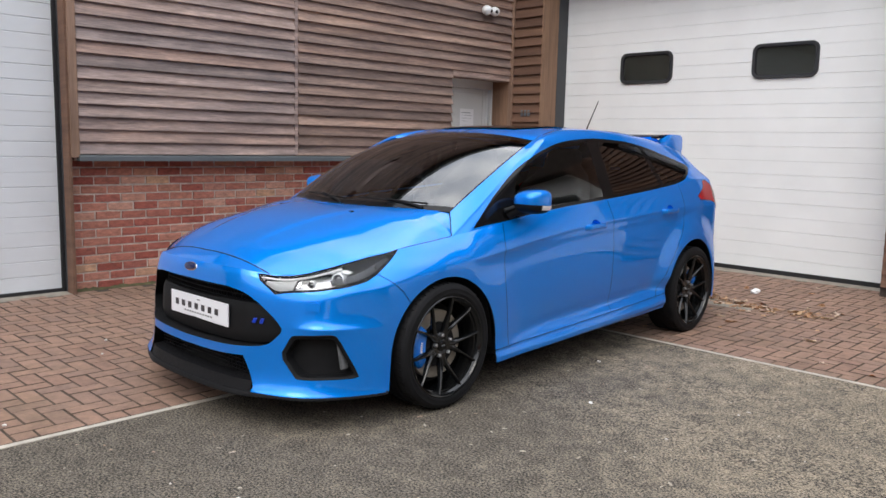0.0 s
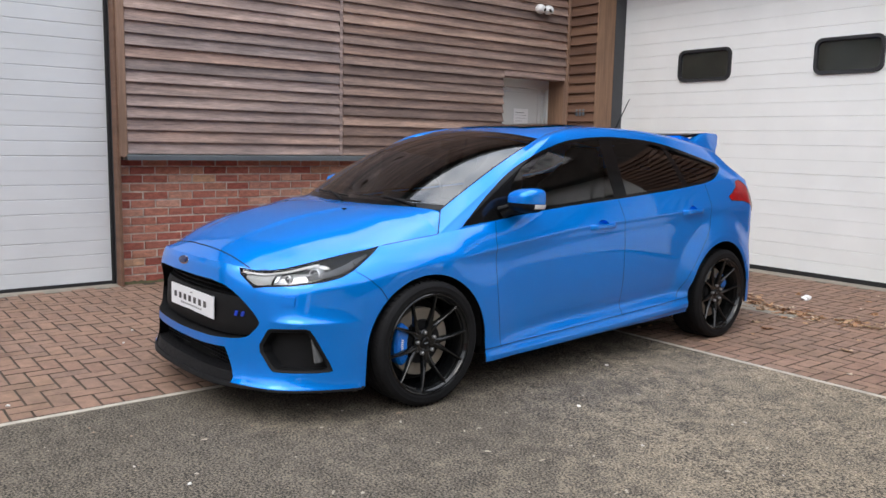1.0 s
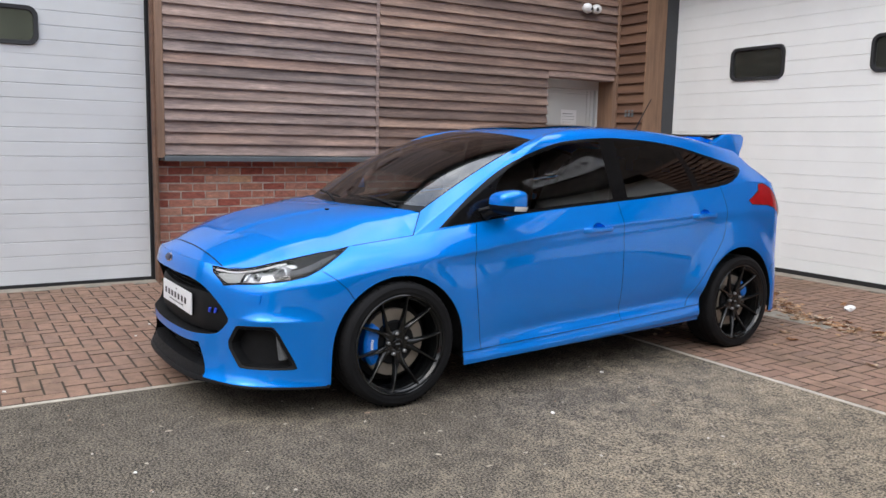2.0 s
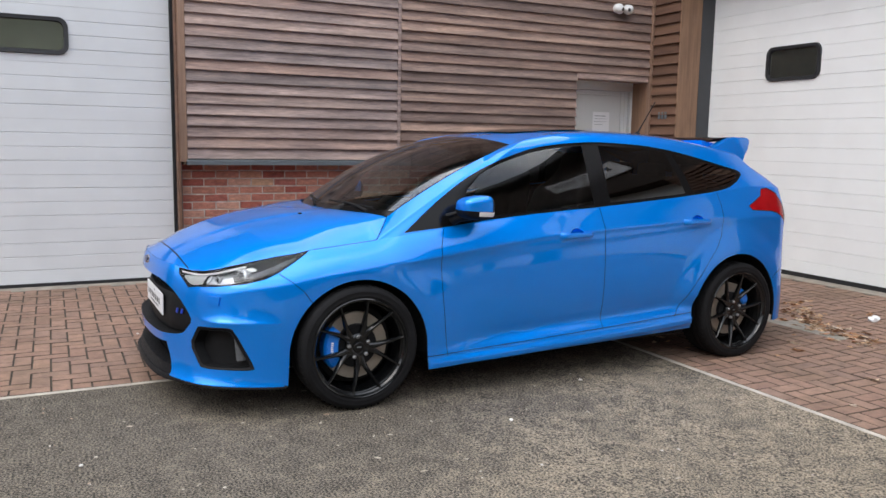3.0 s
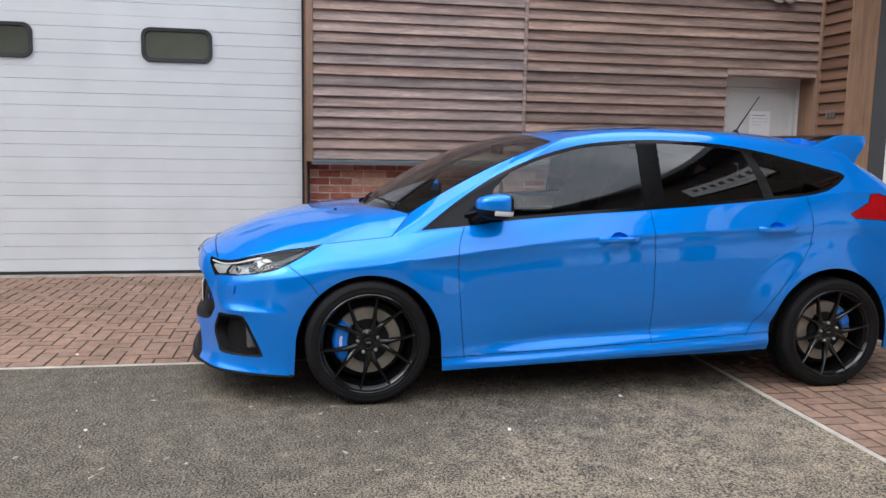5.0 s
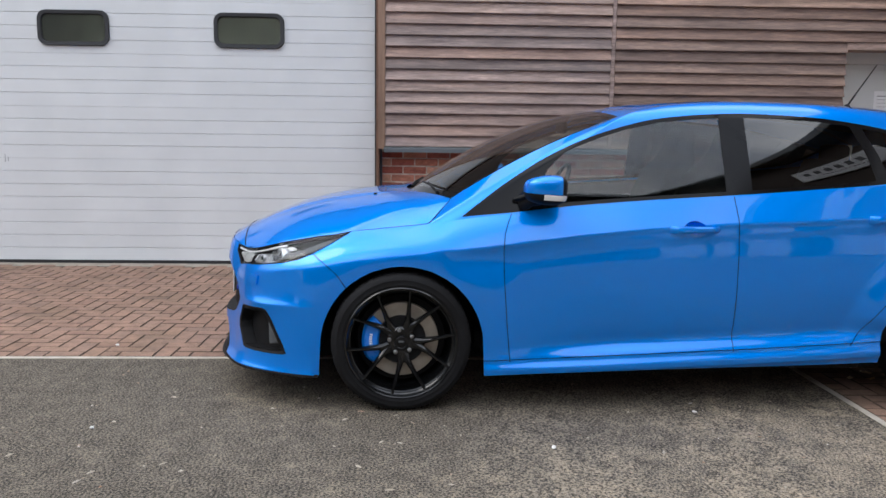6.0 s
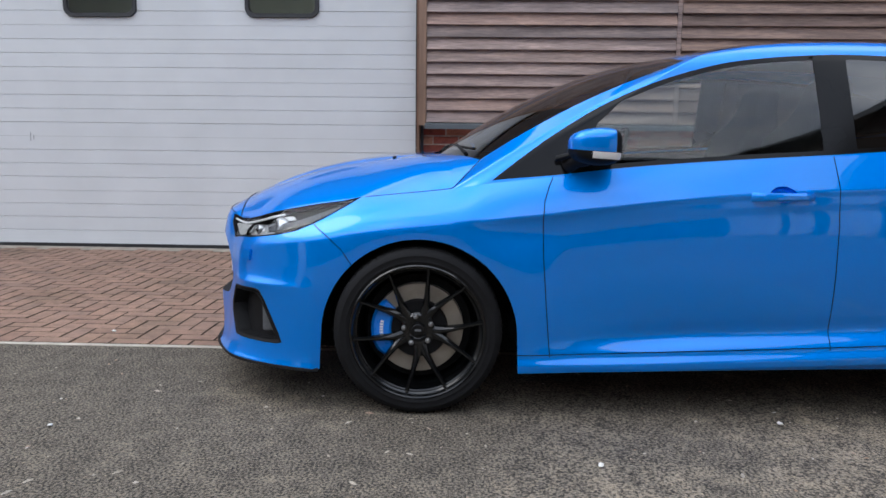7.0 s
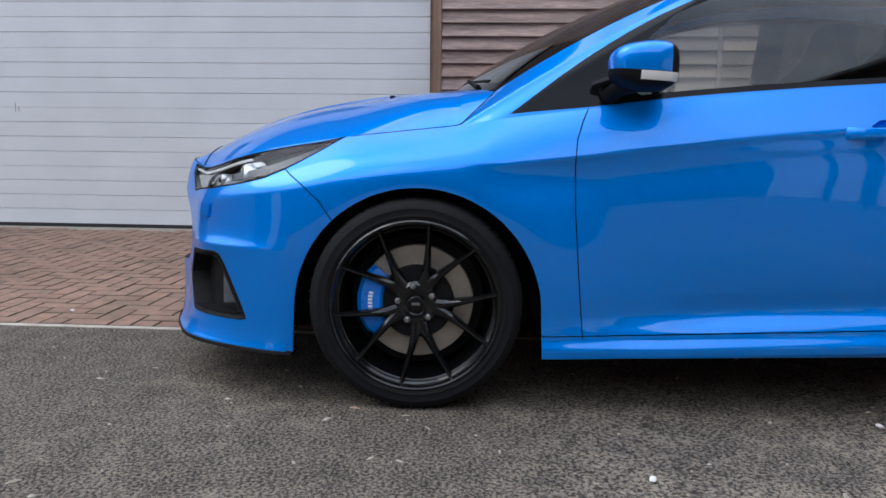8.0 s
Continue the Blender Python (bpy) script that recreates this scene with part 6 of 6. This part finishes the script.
# -- cowl and wipers
bm = bmesh.new()
ring = []
for k in range(33):
    x = -0.66 + 1.32 * k / 32
    f = abs(x) / 0.668
    y0, z0 = 0.018 + 0.192 * f ** 2.2, 0.945 + 0.002 * f
    ring.append([bm.verts.new((x, y0 - 0.03, z0 - 0.015)), bm.verts.new((x, y0 + 0.01, z0 - 0.001)), bm.verts.new((x, y0 + 0.045, z0 + 0.012)), bm.verts.new((x, y0 + 0.06, z0 - 0.02))])
for a, b in zip(ring, ring[1:]):
    for k in range(3):
        bm.faces.new((a[k], a[k + 1], b[k + 1], b[k]))
bmesh.ops.recalc_face_normals(bm, faces=bm.faces)
part("cowl_panel", bm, MATT, car, "black cowl panel under the windscreen", smooth=40)


def on_screen(f, h, lift=0.0):
    x, sg = abs(f), math.copysign(1, f)
    a = Vector((0.671 * x, 0.045 + 0.183 * x ** 2.2, 0.948 + 0.008 * x))
    b = Vector((0.585 * x, 1.06 - 0.03 * x * x, 1.405 - 0.057 * x ** 2.3))
    p = a + (b - a) * h
    return Vector((sg * p.x, p.y - lift * 0.45, p.z + 4 * h * (1 - h) * (0.05 - 0.0125 * x * x) + lift * 0.9))


for f0, f1, h1 in ((0.80, 0.12, 0.07), (-0.02, -0.72, 0.065)):
    wiper = tagged(new("wiper"), "black flat-blade wiper")
    wiper.parent = car
    part("blade", tube([on_screen(f0 + (f1 - f0) * k / 12, 0.055 + (h1 - 0.055) * math.sin(math.pi * k / 24), 0.004) for k in range(13)], 0.006, 6), MATT, wiper)
    part("arm", tube([on_screen(f0 + (f1 - f0) * 0.02, 0.02, 0.004), on_screen(f0 + (f1 - f0) * 0.2, 0.04, 0.012), on_screen(f0 + (f1 - f0) * 0.55, 0.068, 0.012)], [0.009, 0.007, 0.005], 6), MATT, wiper)

# -- cabin
cabin = tagged(new("cabin"), "dark cloth and plastic interior")
cabin.parent = car
part("floor", box((-0.72, 0.35, 0.26), (0.72, 2.9, 0.33)), LINER, cabin)
bm = prism([(0.20, 0.885), (0.36, 0.925), (0.56, 0.95), (0.74, 0.93), (0.82, 0.86), (0.80, 0.70), (0.72, 0.5), (0.3, 0.5)], 0, -0.72, 0.72, 0.015)
part("dashboard", bm, MATT, cabin, "black dashboard", smooth=40)
part("binnacle", prism([(0.66, 0.93), (0.72, 0.985), (0.82, 0.975), (0.84, 0.90)], 0, -0.52, -0.22, 0.01), MATT, cabin, smooth=40)
bm = bmesh.new()
n, m2 = 32, 8
for i in range(n):
    a = 2 * math.pi * i / n
    for j in range(m2):
        b = 2 * math.pi * j / m2
        r = 0.175 + 0.014 * math.cos(b)
        bm.verts.new((r * math.cos(a), 0.014 * math.sin(b), r * math.sin(a)))
bm.verts.ensure_lookup_table()
for i in range(n):
    for j in range(m2):
        bm.faces.new([bm.verts[k] for k in (i * m2 + j, ((i + 1) % n) * m2 + j, ((i + 1) % n) * m2 + (j + 1) % m2, i * m2 + (j + 1) % m2)])
for a in (10, 170, 270):
    add_box(bm, (0.03, -0.01, -0.016), (0.17, 0.01, 0.016), m=Matrix.Rotation(radians(-a), 4, "Y"))
add_box(bm, (-0.06, -0.02, -0.05), (0.06, 0.015, 0.05), 0.012)
bmesh.ops.recalc_face_normals(bm, faces=bm.faces)
part("steering_wheel", bm, MATT, cabin, "black three-spoke steering wheel", smooth=40, at=pose(-0.37, 0.93, 0.93, -24))


def seat(x):
    seat_ob = tagged(new("seat"), "dark bucket seat")
    seat_ob.parent = car
    bm = box((x - 0.25, 1.02, 0.42), (x + 0.25, 1.55, 0.60), 0.05)
    for v in bm.verts:
        if abs(v.co.x - x) > 0.17 and v.co.z > 0.5:
            v.co.z += 0.05
    part("cushion", bm, SEAT, seat_ob, smooth=50)
    bm = bmesh.new()
    rings = []
    for h, wd, y, th in ((0.55, 0.23, 1.50, 0.12), (0.72, 0.27, 1.535, 0.12), (0.92, 0.275, 1.585, 0.11), (1.06, 0.25, 1.625, 0.10), (1.14, 0.19, 1.65, 0.085), (1.20, 0.125, 1.665, 0.075), (1.28, 0.115, 1.68, 0.07), (1.31, 0.08, 1.69, 0.05)):
        ring = []
        for k in range(20):
            a = 2 * math.pi * k / 20
            c, sn = math.cos(a), math.sin(a)
            dx, dy = wd * math.copysign(abs(c) ** 0.6, c), th * math.copysign(abs(sn) ** 0.6, sn)
            ring.append(bm.verts.new((x + dx, y + dy - (0.06 * (abs(c) ** 3) if h < 1.1 else 0), h)))
        rings.append(ring)
    for a, b in zip(rings, rings[1:]):
        for k in range(20):
            bm.faces.new((a[k], a[(k + 1) % 20], b[(k + 1) % 20], b[k]))
    bm.faces.new(rings[-1]), bm.faces.new(rings[0][::-1])
    bmesh.ops.recalc_face_normals(bm, faces=bm.faces)
    part("backrest", bm, SEAT, seat_ob, smooth=50)
    return seat_ob


seat(0.37), seat(-0.37)
bench = tagged(new("rear_bench"), "dark cloth rear bench")
bench.parent = car
part("cushion", box((-0.62, 1.95, 0.42), (0.62, 2.45, 0.62), 0.05), SEAT, bench, smooth=50)
bm = box((-0.62, -0.07, 0.0), (0.62, 0.07, 0.62), 0.05)
part("backrest", bm, SEAT, bench, smooth=50, at=pose(0, 2.47, 0.56, -16))
for x in (0.36, -0.36, 0.0):
    part("headrest", box((x - 0.12, 2.60, 1.14), (x + 0.12, 2.68, 1.25), 0.03), SEAT, bench, smooth=50)
part("door_card", box((0.72, 0.6, 0.3), (0.79, 2.4, 0.9), 0.02), LINER, cabin)
part("door_card", box((-0.79, 0.6, 0.3), (-0.72, 2.4, 0.9), 0.02), LINER, cabin)
part("rear_view_mirror", box((-0.11, 0.86, 1.27), (0.11, 0.885, 1.33), 0.012), TRIM, cabin, smooth=40)

# ---- fallen leaves ----
random.seed(21)


def leaf_mesh(k):
    bm = bmesh.new()
    n = 10
    rim_ = []
    for i in range(n):
        a = 2 * math.pi * i / n
        r = (0.6 + 0.4 * (i % 2)) * random.uniform(0.75, 1.1)
        rim_.append(bm.verts.new((r * math.cos(a), 0.7 * r * math.sin(a), random.uniform(0.02, 0.35))))
    c = bm.verts.new((0, 0, 0.05))
    for i in range(n):
        bm.faces.new((c, rim_[i], rim_[(i + 1) % n]))
    e = bmesh.ops.solidify(bm, geom=bm.faces[:], thickness=0.03)
    return finish("leaf", bm, LEAF)


leaf_meshes = [leaf_mesh(k) for k in range(6)]


def drop_leaf(x, y, size, name="fallen_leaf"):
    lf = part(name, leaf_meshes[random.randrange(6)], None, at=pose(x, y, ground_z(x, y) + 0.003, random.uniform(-12, 12), random.uniform(-12, 12), random.uniform(0, 360)) @ Matrix.Diagonal((size, size, size, 1)))
    return tagged(lf, "dry curled brown leaf on the paving", "leaf", "fallen leaves")


structure("drain_strip", box((-4.5, 6.56, -0.06), (-2.85, 6.80, max(ground_z(x, y) for x in (-4.5, -2.85) for y in (6.56, 6.8)) + 0.003), 0.004), CONCRETE, "pale concrete strip set in the paving")
for k in range(248):
    t = random.betavariate(1.5, 1.7)
    x = -3.95 + 1.75 * t
    y = 6.69 + 1.575 * (t - 0.68) ** 2 + random.gauss(0, 0.085)
    drop_leaf(x, y, random.uniform(0.018, 0.052))
for k in range(34):
    drop_leaf(random.uniform(-4.1, -0.6), random.uniform(5.25, 8.1), random.uniform(0.012, 0.036))
for x, y, sz in ((-2.92, 6.17, 0.05), (-2.77, 6.04, 0.055), (-2.11, 5.9, 0.06), (-1.83, 5.35, 0.035), (-1.52, 5.29, 0.04), (-2.5, 7.2, 0.05), (-2.29, 6.73, 0.06), (-3.3, 7.5, 0.045)):
    drop_leaf(x, y, sz)
bm = bmesh.new()
bmesh.ops.create_icosphere(bm, subdivisions=2, radius=0.045)
for v in bm.verts:
    v.co *= random.uniform(0.6, 1.15)
    v.co.z = v.co.z * 0.6 + 0.02
tagged(part("paper_scrap", bm, PAPER, at=pose(-3.14, 7.33, ground_z(-3.14, 7.33) + 0.004)), "crumpled white paper scrap lying on the paving", "litter")
def pebble(x, y, size):
    bm = bmesh.new()
    bmesh.ops.create_icosphere(bm, subdivisions=1, radius=size)
    for v in bm.verts:
        v.co *= random.uniform(0.7, 1.15)
        v.co.z *= 0.6
    ob = part("pebble", bm, CHALK, smooth=60, at=pose(x, y, ground_z(x, y) + 0.004 + size * 0.3, 0, 0, random.uniform(0, 360)))
    return tagged(ob, "small white stone lying on the ground", "stone", "loose white stones")


CHALK = plain("white_stone", (0.72, 0.70, 0.66), 0.85, grain=90, vary=0.15)
for x, y, size in ((-3.89, 1.21, 0.012), (-5.12, 2.17, 0.011), (-4.81, 2.02, 0.010), (-2.54, 1.59, 0.010), (-2.76, 4.235, 0.014), (-2.32, 3.505, 0.011)):
    pebble(x, y, size)
chips_v, chips_f = [], []
for k in range(420):
    x, y = random.uniform(-3.5, 0.2), random.uniform(0.3, 5.0)
    r, a = random.choice((0.003, 0.004, 0.005, 0.006, 0.008)), random.uniform(0, 6.28)
    st = random.choice((1.0, 1.3, 2.6))
    o, z = len(chips_v), ground_z(x, y)
    for i in range(5):
        b = 2 * math.pi * i / 5
        px, py = r * st * math.cos(b), r * math.sin(b) * random.uniform(0.6, 1.1)
        chips_v.append((x + px * math.cos(a) - py * math.sin(a), y + px * math.sin(a) + py * math.cos(a), z))
    chips_v.append((x, y, z + r * 0.7))
    chips_f += [[o + i, o + (i + 1) % 5, o + 5] for i in range(5)]
me = bpy.data.meshes.new("grit")
me.from_pydata(chips_v, [], chips_f)
GRIT = piece_material("pale_grit", ((0.0, (0.30, 0.26, 0.2)), (0.5, (0.42, 0.38, 0.32)), (0.8, (0.25, 0.14, 0.08)), (1.0, (0.55, 0.52, 0.48))), 0.9, 40.0, 0.3, dirt=0.1)
me.materials.append(GRIT)
tagged(part("grit", me, None), "pale stone chips and leaf crumbs on the asphalt", "grit", kind="stuff")

# ---- opposite side of the yard, seen only as reflections ----
opp = tagged(new("workshop_building"), "dark timber workshop with white garage doors across the yard", "building")
OX = 13.0
part("wall", box((OX, -22, 0), (OX + 6, 20, 6.2)), STAINED, opp)
part("roof", prism([(OX - 0.4, 6.6), (OX + 6.4, 6.6), (OX + 3, 8.4)], 1, -22.4, 20.4), LEDGE, opp)
for y, w, h in ((-14, 3.6, 3.6), (10.0, 1.75, 2.9), (12.0, 1.0, 2.9), (17.0, 2.6, 3.2)):
    gd = part("garage_door", box((OX - 0.04, y, 0), (OX - 0.002, y + w, h)), DOOR_WHITE, opp)
    part("rail", box((OX - 0.06, y - 0.1, h), (OX - 0.002, y + w + 0.1, h + 0.15)), STEEL_GREY, gd)
for name, x0, x1 in (("door_4", 3.2, 4.45), ("door_5", 4.9, 5.65), ("door_6", 5.95, 8.1)):
    dd = tagged(new(name), "white steel door further along the wall, closed", "door", kind="structure")
    part("leaf", box((x0, RET_Y - 0.02, 0.02), (x1, RET_Y + 0.025, 2.3), 0.004), DOOR_WHITE, dd)
    part("frame", box((x0 - 0.06, RET_Y - 0.01, 0), (x0, RET_Y + 0.025, 2.36), 0.004), STEEL_GREY, dd)
sign = tagged(new("wall_sign"), "long pale sign board with dark marks high on the wall", "sign")
part("board", box((-0.95, RET_Y - 0.03, 4.2), (1.85, RET_Y + 0.02, 4.85), 0.006), PLATE, sign)
for k in range(7):
    part("mark", box((-0.62 + 0.33 * k, RET_Y - 0.034, 4.48), (-0.44 + 0.33 * k, RET_Y - 0.029, 4.68)), PLATE_INK, sign)
for k in range(11):
    part("small_mark", box((-0.25 + 0.13 * k, RET_Y - 0.034, 4.34), (-0.18 + 0.13 * k, RET_Y - 0.029, 4.38)), INK, sign)
house = tagged(new("brick_building"), "brick units closing the end of the yard", "building")
part("wall", box((-30, -26, 0), (12, -20, 5.0)), BRICK, house)
part("roof", prism([(-26.4, 5.0), (-19.6, 5.0), (-23, 7.5)], 0, -30.4, 12.4), LEDGE, house)

# ---- bricks of the plinth ----
random.seed(8)


def brick(half):
    bm = box((-0.102, -half, -0.031), (0.0, half, 0.031), 0.0038)
    for v in bm.verts:
        v.co += Vector((random.uniform(-0.0022, 0.0015), random.uniform(-0.0025, 0.0025), random.uniform(-0.0028, 0.0028)))
    return finish("brick", bm, BRICK)


brick_meshes, half_mesh = [brick(0.1055) for k in range(9)], brick(0.05)
random.seed(5)
for c in range(-1, 15):
    z, y = 0.037 + c * 0.0742, 2.618
    if c % 2:
        part("brick", half_mesh, None, wall_w, at=pose(BRICK_X, y + 0.05, z))
        y += 0.11
    while y + 0.213 < 6.99:
        part("brick", random.choice(brick_meshes), None, wall_w, at=pose(BRICK_X + random.uniform(-0.003, 0.004), y + 0.1065, z + random.uniform(-0.0015, 0.0015), random.uniform(-0.6, 0.6), 0, random.uniform(-0.5, 0.5)))
        y += 0.2235

moss = bmesh.new()
rows = []
for k in range(130):
    y = 2.63 + 4.38 * k / 129
    g = ground_z(-6.86, y)
    h, w = random.uniform(0.005, 0.016) * (1.0 + 0.4 * math.sin(k * 0.6)), random.uniform(0.02, 0.055)
    rows.append([moss.verts.new((BRICK_X - 0.004, y, g + h + 0.012)), moss.verts.new((BRICK_X + w * 0.5, y, g + h * random.uniform(0.5, 0.9))), moss.verts.new((BRICK_X + w, y, g - 0.004))])
for a, b in zip(rows, rows[1:]):
    moss.faces.new((a[0], a[1], b[1], b[0])), moss.faces.new((a[1], a[2], b[2], b[1]))
bmesh.ops.recalc_face_normals(moss, faces=moss.faces)
tagged(part("moss", moss, MOSS, smooth=60), "green-brown moss and soil along the foot of the brick wall", "moss", kind="stuff")

# ---- block paving ----
bed = bmesh.new()
for x0, x1, y0, y1 in ((-7.0, EDGE_X, -3.4, EDGE_Y), (-7.0, 3.9, EDGE_Y, 8.6)):
    gx, gy = np.linspace(x0, x1, int((x1 - x0) / 0.3) + 2), np.linspace(y0, y1, int((y1 - y0) / 0.3) + 2)
    g = [[bed.verts.new((x, y, ground_z(x, y) - 0.0015)) for y in gy] for x in gx]
    for a, b in zip(g, g[1:]):
        for i in range(len(gy) - 1):
            bed.faces.new((a[i], b[i], b[i + 1], a[i + 1]))
pavement = structure("pavement", bed, BED, "brown block paving laid in herringbone")


def paver(bm, lx, ly):
    add_box(bm, (-lx / 2, -ly / 2, -0.03), (lx / 2, ly / 2, 0.0))
    tops = [f for f in bm.faces if f.normal.z > 0.9]
    r = bmesh.ops.inset_region(bm, faces=tops, thickness=0.005, depth=0.0)
    for f in tops:
        for v in f.verts:
            v.co.z += 0.004
    for f in bm.faces:
        f.material_index = 0 if f in tops else 1
    return bm


long_mesh = finish("paver", paver(bmesh.new(), 0.1945, 0.0945), [PAVER, CHAMFER])
cross_mesh = finish("paver", paver(bmesh.new(), 0.0945, 0.1945), [PAVER, CHAMFER])
rest_v, rest_f, rest_m = [], [], []
random.seed(11)
half_paver = finish("paver", paver(bmesh.new(), 0.096, 0.096), [PAVER, CHAMFER])
shapes = {m_.name: (np.array([v.co[:] for v in m_.vertices]), [list(p.vertices) for p in m_.polygons], [p.material_index for p in m_.polygons]) for m_ in (long_mesh, cross_mesh, half_paver)}
count = 0
for i in range(-75, 45):
    for j in range(-40, 90):
        c = (i - j) % 4
        if c not in (0, 3):
            continue
        flat = c == 0
        x, y = (i + (1 if flat else 0.5)) * 0.1, (j + (0.5 if flat else 1)) * 0.1
        hx, hy = (0.098, 0.048) if flat else (0.048, 0.098)
        x -= 0.055
        y += 0.085
        if not (-6.85 < x < 3.8 and -3.3 < y < 8.36 and (x - hx < EDGE_X - 0.02 or y + hy > EDGE_Y + 0.02)):
            continue
        mesh_ = long_mesh if flat else cross_mesh
        if flat and y < EDGE_Y and x + hx > EDGE_X:
            x, mesh_ = x - 0.05, half_paver
        elif not flat and x > EDGE_X and y - hy < EDGE_Y:
            y, mesh_ = y + 0.05, half_paver
        z = ground_z(x, y) + random.uniform(-0.0015, 0.0015)
        sx, sy = (ground_z(x + 0.1, y) - ground_z(x - 0.1, y)) / 0.2, (ground_z(x, y + 0.1) - ground_z(x, y - 0.1)) / 0.2
        if -5.05 < x and y < 2.35 and y > 0.2 and count < 300:
            count += 1
            part("paver", mesh_, None, pavement, at=pose(x, y, z, math.degrees(sy) + random.uniform(-0.5, 0.5), -math.degrees(sx) + random.uniform(-0.5, 0.5), random.uniform(-0.6, 0.6)))
        else:
            bv, bf, bi = shapes[mesh_.name]
            o = len(rest_v)
            tx, ty = random.uniform(-0.008, 0.008), random.uniform(-0.008, 0.008)
            rest_v += [(x + p[0], y + p[1], z + p[2] + p[0] * (sx + tx) + p[1] * (sy + ty)) for p in bv]
            rest_f += [[o + k for k in f] for f in bf]
            rest_m += bi
me = bpy.data.meshes.new("paving_blocks")
me.from_pydata(rest_v, [], rest_f)
me.materials.append(PAVER), me.materials.append(CHAMFER)
me.polygons.foreach_set("material_index", rest_m)
tagged(part("paving_blocks", me, None, pavement), kind="stuff")
